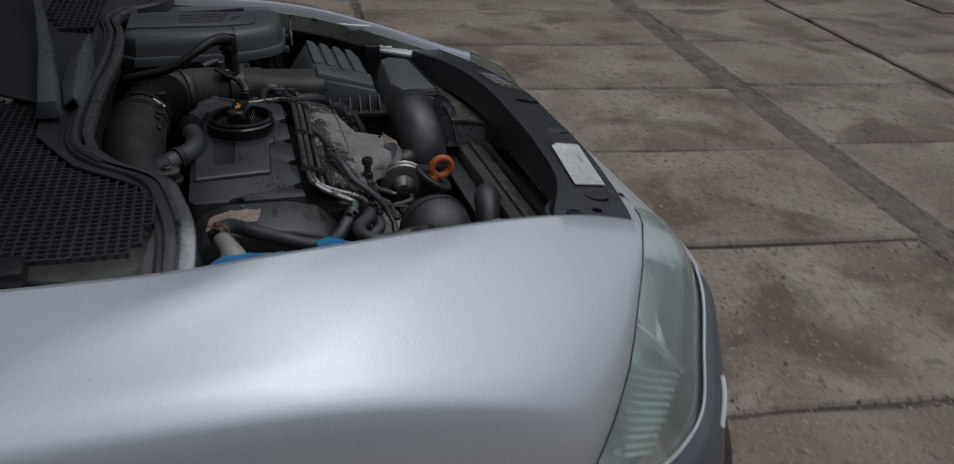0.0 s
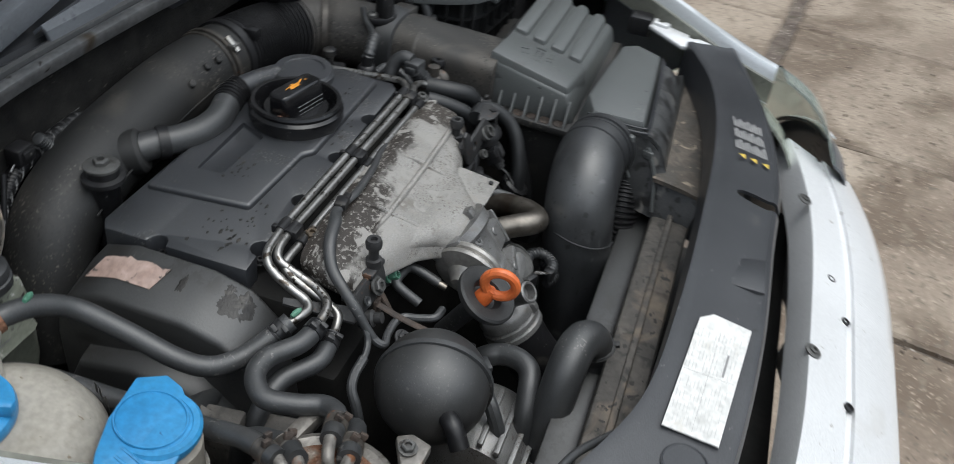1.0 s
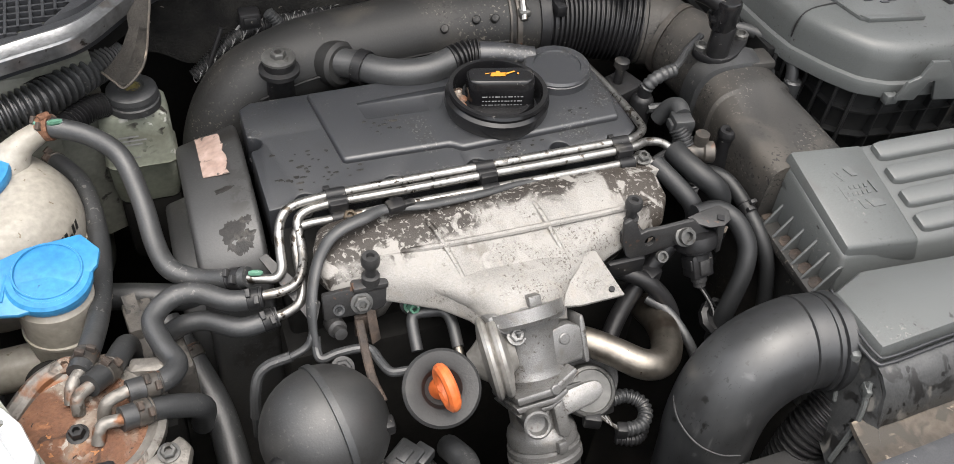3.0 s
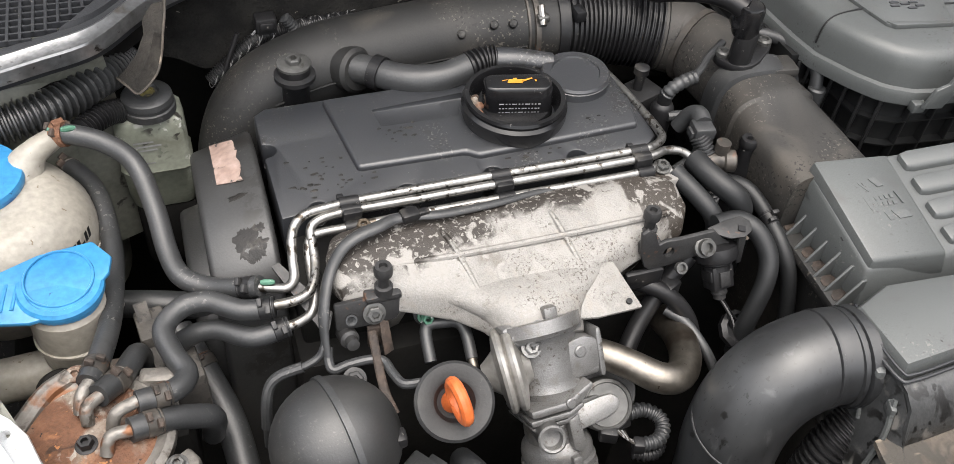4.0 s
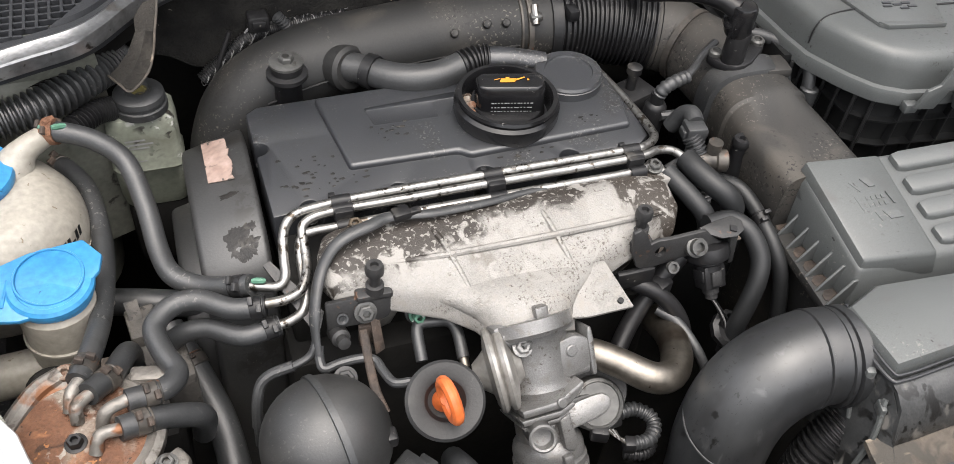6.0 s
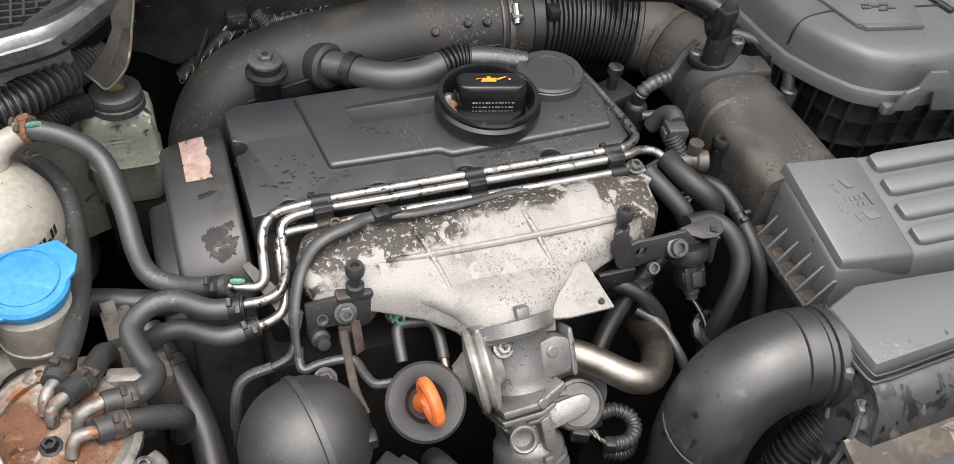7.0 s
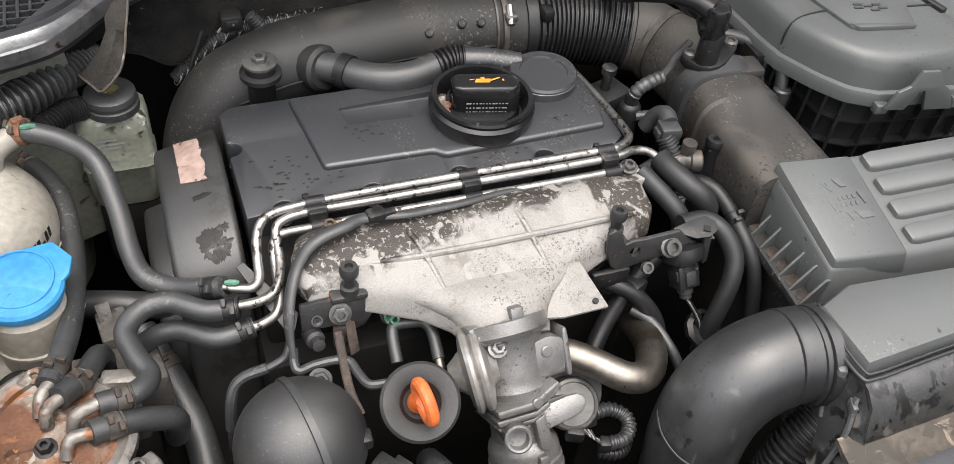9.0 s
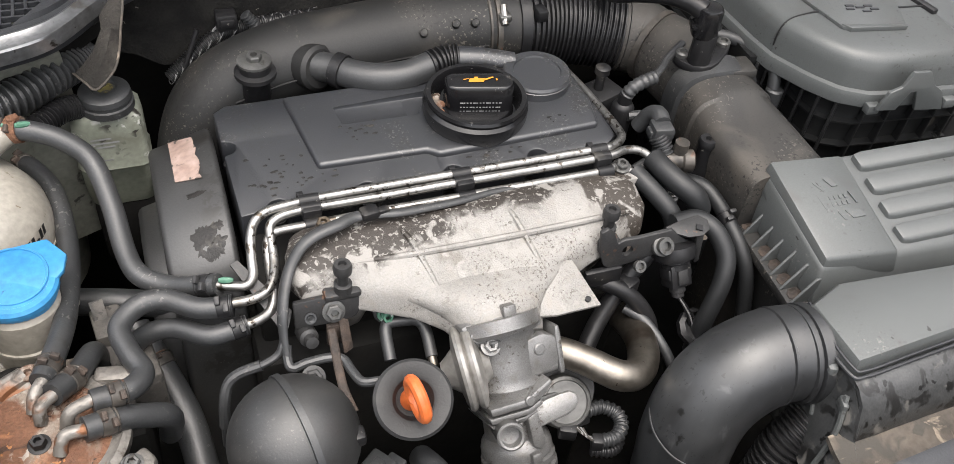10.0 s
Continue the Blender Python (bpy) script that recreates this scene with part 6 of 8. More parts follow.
part("outlet_flange", box((0.343, 0.180, 0.928), (0.378, 0.212, 0.941), 0.004, -6), M_PIPE, pipe)
sens = part("air_sensor", joined(prism(rounded([(0.281, 0.215), (0.292, 0.231), (0.315, 0.222), (0.352, 0.238), (0.366, 0.228), (0.352, 0.212), (0.322, 0.190), (0.300, 0.190)], 1), 0.936, 0.947, 0.003), prism(rounded([(0.290, 0.198), (0.300, 0.220), (0.324, 0.214), (0.316, 0.190)], 1), 0.94, 0.985, 0.003)), M_DARK, pipe, "black air meter sensor plate")
for x, y in ((0.294, 0.218), (0.354, 0.228)):
    part("screw", lathe([(0.0085, -0.004), (0.0085, 0.004), (0.0065, 0.006), (0.0045, 0.006), (0.004, 0.003), (0.001, 0.003)], (x, y, 0.947), (0, 0, 1), 16), M_GALV, sens, "steel star screw")
part("plug", joined(prism(rounded([(0.288, 0.204), (0.296, 0.226), (0.322, 0.220), (0.318, 0.195), (0.300, 0.192)], 2), 0.978, 1.016, 0.004), prism(rounded([(0.284, 0.202), (0.294, 0.23), (0.325, 0.222), (0.320, 0.192)], 1), 0.988, 0.996, 0.002)), M_GLOSSBLACK, sens, "glossy black cable plug")
part("plug_cable", tube([(0.300, 0.212, 1.008), (0.288, 0.226, 1.012), (0.270, 0.245, 1.010), (0.252, 0.275, 0.995), (0.245, 0.32, 0.97), (0.26, 0.40, 0.95)], [0.012, 0.011, 0.009, 0.008, 0.008, 0.008], 12), M_DARK, sens, "taped cable")
part("socket", lathe([(0.026, -0.03), (0.026, 0.0), (0.022, 0.004)], (-0.106, 0.322, 0.915), (0.45, -0.75, 0.25), 28), M_PIPE, pipe, "round breather socket")
lug = part("lug", joined(lathe([(0.015, -0.09), (0.015, -0.016), (0.017, -0.012), (0.0225, -0.010), (0.0225, -0.005), (0.017, -0.003), (0.017, 0.006), (0.001, 0.006)], (-0.176, 0.318, 0.930), (0, 0, 1), 28)), M_DARK, pipe, "rubber mount on the pipe")
part("screw", joined(bolt((-0.176, 0.318, 0.936), (0, 0, 1), 0.0085, 0.010), lathe([(0.0185, 0.0), (0.0185, 0.003), (0.015, 0.004)], (-0.176, 0.318, 0.936), (0, 0, 1), 24), hoop((-0.176, 0.318, 0.9385), (0, 0, 1), 0.0165, 0.0012, 28, 6)), M_GALV, lug, "grey hexagon screw with a washer")

breather = thing("breather_hose", (-0.02, 0.29, 0.90), "short black breather hose between pipe and valve cover", "hose")
part("hose", tube([(-0.110, 0.326, 0.917), (-0.088, 0.308, 0.920), (-0.070, 0.292, 0.921), (-0.048, 0.281, 0.922), (-0.018, 0.277, 0.924), (0.012, 0.283, 0.928)], 0.0165, 18), M_RUBBER, breather)
part("clamp", lathe([(0.016, -0.006), (0.0195, -0.006), (0.0195, 0.006), (0.016, 0.006)], (-0.086, 0.306, 0.920), (0.7, -0.7, 0), 24), M_DARK, breather)
part("bellows", tube([(0.010, 0.282, 0.928), (0.03, 0.285, 0.931), (0.045, 0.283, 0.932)], 0.016, 18, ripple=(0.005, 0.002)), M_DARK, breather)
part("spout", tube([(0.044, 0.283, 0.932), (0.07, 0.277, 0.932), (0.105, 0.268, 0.928)], [0.015, 0.014, 0.013], 16), M_COVER, breather)

# ---- air filter box ----
airbox = thing("air_filter_box", (0.43, -0.02, 0.70), "dusty grey-black plastic air filter box with a ribbed lid", "air filter")


def tipped(bm):
    for v in bm.verts:
        v.co.z += (v.co.y - 0.037) * 0.27
    return bm


part("body", joined(prism([(0.303, 0.085), (0.60, 0.085), (0.60, -0.09), (0.298, -0.09)], 0.66, 0.846, 0.006), prism([(0.289, 0.095), (0.61, 0.095), (0.61, -0.102), (0.2775, -0.100)], 0.842, 0.854, 0.003)), M_PIPE, airbox, "dusty black lower half of the filter box")
lid = rings([[Vector(p) for p in q] for q in ([(0.305, 0.082, 0.852), (0.60, 0.08, 0.852), (0.60, -0.092, 0.852), (0.299, -0.092, 0.852)], [(0.300, 0.043, 0.926), (0.595, 0.034, 0.921), (0.590, -0.084, 0.889), (0.307, -0.076, 0.895)])])
bevelled(lid, 0.006, 2)
small_top = rings([[Vector(p) for p in q] for q in ([(0.299, 0.044, 0.90), (0.399, 0.040, 0.90), (0.402, -0.086, 0.87), (0.307, -0.078, 0.87)], [(0.3035, 0.0405, 0.936), (0.393, 0.0355, 0.931), (0.395, -0.0815, 0.901), (0.3095, -0.0740, 0.904)])])
bevelled(small_top, 0.004, 2)
top = part("lid", joined(lid, small_top), M_BOX, airbox, "smooth and ribbed lid")
for k in range(4):
    y = 0.028 - 0.029 * k
    rib = prism([(0.408, y + 0.007), (0.420, y + 0.009), (0.578, y + 0.007), (0.590, y + 0.003), (0.588, y - 0.009), (0.576, y - 0.013), (0.420, y - 0.012), (0.410, y - 0.010)], 0.905, 0.9305, 0.003, 2)
    part("rib", tipped(rib), M_BOX, top)
for k in range(10):
    x = 0.325 + 0.028 * k
    part("tooth", tipped(prism([(x, -0.086), (x + 0.012, -0.086), (x + 0.006, -0.104)], 0.858, 0.878, 0.0)), M_BOX, top)
for k in range(9):
    # gussets between the ledge and the lid's wall
    y = 0.078 - 0.020 * k
    x = 0.2785 + 0.06 * (y + 0.10)
    part("gusset", bevelled(rings([[Vector((x, yy, 0.8535)), Vector((x + 0.026, yy, 0.8535)), Vector((x + 0.026, yy, 0.886)), Vector((x + 0.020, yy, 0.886))] for yy in (y - 0.0014, y + 0.0014)]), 0.0006, 1), M_BOX, airbox)
for k in range(8):
    # dry brown dirt in the pockets between the gussets
    y = 0.068 - 0.020 * k
    x = 0.2785 + 0.06 * (y + 0.10)
    if k != 3:
        part("dirt", prism(rounded([(x + 0.003, y - 0.008), (x + 0.023, y - 0.008), (x + 0.022, y + 0.008), (x + 0.004 + 0.001 * (k % 3), y + 0.007)], 1, 0.3), 0.8530, 0.8550, 0.0006), M_RUSTDARK, airbox)
# embossed star of small bars on the lid
for k in range(5):
    for q in range(2):
        u, v = 0.342 + 0.0062 * k, -0.010 - 0.0075 * q
        part("emboss", tipped(prism([(u, v), (u + 0.0036, v + 0.0004), (u + 0.0032, v - 0.0042), (u - 0.0003, v - 0.0046)], 0.928, 0.9342, 0.0)), M_BOX, top)
for poly in ([(0.338, 0.008), (0.342, 0.009), (0.349, -0.003), (0.346, -0.004)], [(0.353, 0.010), (0.361, 0.011), (0.366, 0.000), (0.359, 0.000)], [(0.350, -0.028), (0.354, -0.028), (0.357, -0.038), (0.353, -0.038)], [(0.359, -0.028), (0.376, -0.030), (0.379, -0.038), (0.364, -0.038)], [(0.336, -0.008), (0.338, -0.008), (0.340, -0.024), (0.338, -0.024)], [(0.374, -0.008), (0.376, -0.008), (0.379, -0.022), (0.377, -0.022)]):
    part("emboss", tipped(prism(poly, 0.928, 0.9344, 0.0)), M_BOX, top)

# ---- front intake scoop with its elbow ----
scoop = thing("intake_scoop", (0.36, -0.17, 0.70), "dusty black intake scoop with a big glossy elbow duct", "air duct")
top_plan = [(0.258, -0.194), (0.256, -0.120), (0.300, -0.103), (0.482, -0.116), (0.500, -0.140), (0.478, -0.180)]
part("box", stack(top_plan, [(0.80, -0.012), (0.880, -0.004), (0.893, 0.0), (0.902, 0.001), (0.907, 0.004), (0.909, 0.009)]), M_BOX, scoop, "smooth box with a flat top")
for d, z, r in ((-0.001, 0.9005, 0.0013), (-0.004, 0.8955, 0.0018)):
    part("lip", tube([(0.262, -0.115 , z), (0.2575 + d, -0.15, z), (0.2575 + d, -0.190 + d, z), (0.268, -0.1965 + d, z), (0.32, -0.1935 + d, z + 0.001), (0.40, -0.1885 + d, z + 0.002), (0.476, -0.182 + d, z + 0.003)], r, 8), M_CARRIER, scoop, "grooved lip of the lid")
face = []
for k in range(13):
    t = k / 12
    x0, x1 = 0.256 + 0.225 * t, 0.250 + 0.27 * t
    yb = -0.198 + 0.012 * t
    face.append([Vector((x0, yb, 0.893)), Vector((x0, yb - 0.010, 0.890)), Vector((x0, yb - 0.022, 0.880)), Vector((x1, yb - 0.032, 0.866)), Vector((x1, yb - 0.037, 0.850)), Vector((x1, yb - 0.037, 0.835))])
part("front_face", sheet(face, 0.004), M_WETBOX, scoop, "rain-spotted sloping front face")
part("ledge", sheet([[Vector((0.232 + 0.29 * t, -0.222 + 0.012 * t, 0.846)), Vector((0.228 + 0.30 * t, -0.236 + 0.012 * t, 0.847 + 0.002 * noise.noise(Vector((t * 9, 0, 0))))), Vector((0.226 + 0.30 * t, -0.262 + 0.012 * t, 0.844)), Vector((0.224 + 0.30 * t, -0.290 + 0.014 * t, 0.838)), Vector((0.224 + 0.30 * t, -0.294 + 0.014 * t, 0.80))] for t in (k / 12 for k in range(13))], 0.006), M_SAND, scoop, "sand-caked ledge of the scoop")
part("cheek", sheet([[Vector((0.254, -0.150, 0.880)), Vector((0.250, -0.150, 0.82)), Vector((0.246, -0.150, 0.77))], [Vector((0.2565, -0.196, 0.893)), Vector((0.246, -0.196, 0.85)), Vector((0.236, -0.19, 0.79))], [Vector((0.2525, -0.230, 0.866)), Vector((0.242, -0.226, 0.84)), Vector((0.226, -0.22, 0.79))], [Vector((0.2505, -0.236, 0.848)), Vector((0.232, -0.24, 0.83)), Vector((0.218, -0.24, 0.79))], [Vector((0.226, -0.290, 0.838)), Vector((0.220, -0.288, 0.81)), Vector((0.212, -0.28, 0.78))]], 0.004), M_WETBOX, scoop, "dusty side wall of the scoop")
part("cheek_rib", joined(tube([(0.251, -0.205, 0.878), (0.240, -0.222, 0.845), (0.221, -0.232, 0.80)], 0.0028, 6), tube([(0.251, -0.170, 0.86), (0.243, -0.19, 0.83)], 0.0022, 6)), M_BOX, scoop)
elbow = part("elbow", tube([(0.285, -0.150, 0.860), (0.262, -0.144, 0.860), (0.226, -0.137, 0.860), (0.187, -0.138, 0.850), (0.160, -0.142, 0.822), (0.149, -0.148, 0.775), (0.149, -0.154, 0.725), (0.152, -0.16, 0.62)], [0.0455, 0.0455, 0.046, 0.0465, 0.0465, 0.0465, 0.046, 0.045], 32, 8), M_SLICK, scoop, "glossy black elbow speckled with drops")
for x, r, w in ((0.268, 0.0475, 0.0020), (0.252, 0.0485, 0.0045), (0.242, 0.0475, 0.0018), (0.220, 0.0472, 0.0012)):
    part("rib", lathe([(0.044, -w - 0.002), (r, -w), (r, w), (0.044, w + 0.002)], (x, -0.1372 - max(0.0, x - 0.226) * 0.2, 0.860), (1, -0.12, 0.0), 40), M_SLICK, elbow)
for pts in ([(0.150, -0.098, 0.795), (0.1285, -0.108, 0.800), (0.1115, -0.125, 0.802), (0.1035, -0.150, 0.800), (0.110, -0.175, 0.795), (0.128, -0.191, 0.790), (0.150, -0.1955, 0.785)],):
    part("seam", tube(pts, 0.0011, 6), M_RUBBER, elbow, "fine mould seam")
part("clip", joined(box((0.244, -0.185, 0.868), (0.254, -0.168, 0.892), 0.003, -20), box((0.246, -0.214, 0.862), (0.252, -0.200, 0.874), 0.002, -20)), M_BOX, scoop, "small moulded clip")
part("bellows", tube([(0.262, -0.185, 0.81), (0.235, -0.190, 0.775), (0.222, -0.195, 0.72)], 0.023, 20, ripple=(0.006, 0.002)), M_DARK, scoop, "corrugated lower duct")

# ---- battery and fuse box ----
batt = thing("battery_box", (0.48, 0.24, 0.62), "black plastic battery box with a stepped cover", "battery box")
RIM = rounded([(0.370, 0.42), (0.384, 0.190), (0.410, 0.138), (0.432, 0.108), (0.466, 0.089), (0.615, 0.076), (0.62, 0.42)], 1, 0.14)
BODY = [(0.376, 0.41), (0.376, 0.200), (0.424, 0.194), (0.430, 0.132), (0.445, 0.116), (0.466, 0.106), (0.605, 0.092), (0.61, 0.41)]
bbody = part("body", stack(BODY, [(0.62, 0.02), (0.80, 0.008), (0.945, 0.0)]), M_RIBBED, batt, "ribbed lower box")
for z in (0.795, 0.835, 0.872, 0.906):
    part("rib", stack(BODY, [(z, 0.004), (z, -0.005), (z + 0.003, -0.006), (z + 0.004, 0.004)]), M_RIBBED, bbody)
for x in (0.475, 0.508, 0.541, 0.574, 0.600):
    y = 0.106 - (x - 0.466) * 0.1
    part("rib", box((x, y - 0.006, 0.72), (x + 0.003, y + 0.01, 0.940), 0.0008), M_RIBBED, bbody)
for x, y in ((0.428, 0.155), (0.430, 0.130), (0.445, 0.116), (0.426, 0.178), (0.405, 0.197), (0.390, 0.199)):
    part("rib", box((x - 0.007, y - 0.006, 0.72), (x - 0.001, y - 0.002, 0.940), 0.0008, 35), M_RIBBED, bbody)
bc = part("cover", stack(RIM, [(0.938, 0.006), (0.939, 0.0), (0.951, -0.001), (0.956, 0.001), (0.9575, 0.006), (0.956, 0.008), (0.976, 0.010), (0.988, 0.0125), (0.994, 0.017), (0.9975, 0.025), (0.999, 0.04)]), M_BOX, batt, "smooth rounded cover with a thick rim")
part("cover_seam", tube([(0.3945, 0.192, 0.965), (0.396, 0.193, 0.982), (0.402, 0.194, 0.9925), (0.412, 0.195, 0.9975), (0.43, 0.196, 0.9995), (0.45, 0.196, 1.0), (0.50, 0.190, 1.0), (0.585, 0.182, 1.0)], 0.0011, 6), M_DARK, bc)
panel = part("panel", prism([(0.440, 0.40), (0.440, 0.222), (0.452, 0.160), (0.460, 0.154), (0.530, 0.144), (0.565, 0.22), (0.565, 0.40)], 0.996, 1.003, 0.002), M_BOX, bc, "raised panel with grooves")
part("panel_edge", prism([(0.452, 0.163), (0.459, 0.153), (0.530, 0.143), (0.526, 0.147)], 0.998, 1.0045, 0.0008), M_BOX, bc)
for k in range(5):
    part("groove", tube([(0.462 + 0.017 * k, 0.30, 1.0032), (0.468 + 0.017 * k, 0.215 - 0.004 * k, 1.0032)], 0.0012, 6), M_DARK, panel)
part("emboss", joined(*[prism([(0.478 + u, 0.188 + v - 0.15 * u), (0.488 + u, 0.1865 + v - 0.15 * u), (0.488 + u, 0.1895 + v - 0.15 * u), (0.478 + u, 0.191 + v - 0.15 * u)], 1.002, 1.0042, 0.0) for u, v in ((0, 0), (0.014, 0.003), (0.026, 0.006), (0.003, 0.007), (0.018, -0.005), (0.03, -0.001))]), M_CARRIER, panel)
part("latch", bevelled(rings([[Vector((x, y, z)) for x, z in ((0.488, 0.996), (0.513, 0.993), (0.530, 0.972), (0.545, 0.962), (0.560, 0.934), (0.517, 0.940), (0.505, 0.968), (0.497, 0.968), (0.487, 0.945), (0.459, 0.949), (0.467, 0.972), (0.482, 0.977))] for y in (0.073, 0.0775)]), 0.001), M_BOX, bc, "forked plastic latch")
for x, y in ((0.466, 0.086), (0.566, 0.076)):
    part("hinge_lug", box((x - 0.008, y - 0.005, 0.936), (x + 0.008, y + 0.006, 0.948), 0.002, -6), M_BOX, bc)
part("gap", box((0.572, 0.165, 0.993), (0.582, 0.30, 1.003), 0.002, 12), M_DARK, bc)
fuse = thing("fuse_box", (0.70, 0.25, 0.60), "flat grey-black fuse box cover beside the battery", "fuse box")
part("base", box((0.628, 0.10, 0.60), (0.80, 0.42, 0.93), 0.01), M_DARK, fuse)
part("cover", stack(rounded([(0.626, 0.42), (0.626, 0.10), (0.80, 0.09), (0.80, 0.42)], 1, 0.1), [(0.925, 0.0), (0.955, 0.001), (0.964, 0.006), (0.966, 0.014)]), M_BOX, fuse, "flat dusty cover")

# ---- coolant tank ----
tank = thing("coolant_tank", (-0.485, 0.2, 0.78), "milky white plastic coolant tank with a blue cap", "coolant tank")
TC = Vector((-0.482, 0.200, 0.862))
part("bottle", joined(lathe([(0.001, -0.086), (0.05, -0.082), (0.078, -0.055), (0.087, -0.02), (0.088, 0.0), (0.086, 0.02), (0.076, 0.040), (0.060, 0.053), (0.048, 0.057), (0.036, 0.058)], TC, (0, -0.05, 1), 48), tube([(-0.458, 0.228, 0.906), (-0.447, 0.234, 0.922), (-0.436, 0.239, 0.933), (-0.418, 0.248, 0.939)], [0.026, 0.018, 0.0125, 0.0105], 16)), M_WHITE, tank)
part("seam", lathe([(0.085, -0.003), (0.0895, -0.002), (0.0895, 0.002), (0.085, 0.003)], TC + Vector((0, 0, -0.004)), (0, -0.05, 1), 48), M_WHITE, tank)
CC = Vector((-0.494, 0.221, 0.917))
tcap = part("cap", lathe([(0.042, -0.004), (0.0455, 0.001), (0.0475, 0.006), (0.0475, 0.011), (0.046, 0.0145), (0.036, 0.0175), (0.018, 0.019), (0.001, 0.0195)], CC, (0.02, -0.06, 1), 44), M_BLUE, tank, "blue screw cap with a grip bar")
part("grip", prism([(-0.5060, 0.2650), (-0.5135, 0.2620), (-0.4985, 0.2190), (-0.4800, 0.1725), (-0.4715, 0.1745), (-0.4870, 0.2210)], 0.930, 0.9425, 0.003), M_BLUE, tcap)
part("hose_clip", joined(lathe([(0.0105, -0.006), (0.0128, -0.006), (0.0132, 0.0), (0.0128, 0.006), (0.0105, 0.006)], (-0.411, 0.2495, 0.9415), (0.85, -0.35, 0.15), 20), box((-0.416, 0.246, 0.950), (-0.405, 0.254, 0.957), 0.0015, 20)), M_RUST, tank, "rusty spring clip")
part("furring", joined(*[box((-0.4215 + 0.004 * k, 0.244 + 0.004 * k, 0.9475 - 0.004 * k), (-0.4185 + 0.004 * k, 0.250 + 0.004 * k, 0.9525 - 0.003 * k), 0.001, 30) for k in range(2)]), M_VERDIGRIS, tank, "green furring on the hose end")
pr = bmesh.new()
for k in range(5):
    a0 = -0.42 - 0.07 * k
    for h in (0, 1):
        q = []
        for da, dz in ((0, 0), (0.05, 0), (0.05, 0.012), (0, 0.012)):
            a = a0 + da
            z = 0.004 + h * 0.016 + dz * (1 if (k + h) % 3 else 0.4)
            rr = 0.0885
            q.append(pr.verts.new(TC + Vector((rr * math.cos(a), rr * math.sin(a), z - 0.0))))
        pr.faces.new(q)
part("print", pr, M_DARK, tank)

# ---- washer filler ----
wash = thing("washer_bottle", (-0.43, 0.09, 0.70), "white plastic washer bottle neck with a blue flap cap", "washer bottle")
part("neck", joined(lathe([(0.018, -0.12), (0.024, -0.09), (0.030, -0.075), (0.032, -0.055), (0.0335, -0.012), (0.030, -0.008), (0.030, 0.0)], (-0.424, 0.088, 0.893), (0.03, 0.05, 1), 36), tube([(-0.43, 0.085, 0.80), (-0.46, 0.082, 0.80), (-0.54, 0.078, 0.80)], [0.026, 0.021, 0.021], 20), box((-0.40, 0.086, 0.862), (-0.378, 0.092, 0.869), 0.002)), M_WHITE, wash)
part("flange", lathe([(0.0325, 0), (0.036, 0.001), (0.036, 0.004), (0.0325, 0.005)], (-0.424, 0.087, 0.842), (0.03, 0.05, 1), 36), M_WHITE, wash)
flap = lathe([(0.033, -0.012), (0.034, -0.004), (0.0365, -0.002), (0.0365, 0.003), (0.034, 0.006), (0.029, 0.006), (0.028, 0.0048), (0.001, 0.0055)], (-0.424, 0.090, 0.900), (0.02, -0.10, 1), 40)
tongue = slab_on([(-0.440, 0.122, 0.9125), (-0.394, 0.128, 0.9125), (-0.379, 0.108, 0.9095), (-0.383, 0.092, 0.906), (-0.41, 0.062, 0.900), (-0.45, 0.056, 0.900), (-0.497, 0.066, 0.900), (-0.500, 0.098, 0.905), (-0.47, 0.112, 0.910)], 0.006, 0.002)
wcap = part("flap_cap", joined(flap, tongue), M_BLUE, wash, "blue flap cap with a finger tab")
part("ridge", joined(*[tube([(-0.490 + 0.009 * k, 0.072, 0.9018), (-0.484 + 0.009 * k, 0.098, 0.9065)], 0.0018, 8) for k in range(4)], hoop((-0.424, 0.094, 0.9075), (0.02, -0.17, 1), 0.0285, 0.0012, 40, 6)), M_BLUE, wcap)

# ---- fluid reservoir ----
res = thing("fluid_reservoir", (-0.347, 0.385, 0.66), "yellowed plastic fluid reservoir with a black cap", "reservoir")
part("bottle", joined(rings([[Vector((-0.336 + sx * w, 0.352 + sy * d, z)) for sx, sy in ((-1, -0.7), (-0.85, -0.92), (-0.7, -1), (0.7, -1), (0.9, -0.9), (1, -0.7), (1, 0.6), (0.6, 1), (-0.6, 1), (-1, 0.6))] for z, w, d in ((0.757, 0.034, 0.026), (0.777, 0.037, 0.030), (0.812, 0.038, 0.031), (0.815, 0.040, 0.033), (0.819, 0.038, 0.031), (0.857, 0.038, 0.031), (0.876, 0.036, 0.029), (0.882, 0.031, 0.027), (0.884, 0.025, 0.024))])), M_GREEN, res)
part("cap", lathe([(0.022, -0.002), (0.0285, 0.0), (0.0285, 0.008), (0.0265, 0.009), (0.0265, 0.013), (0.0275, 0.014), (0.0265, 0.020), (0.022, 0.0235), (0.014, 0.024), (0.012, 0.021), (0.001, 0.021)], (-0.332, 0.345, 0.884), (0, 0, 1), 28), M_RUBBER, res, "ribbed black screw cap")
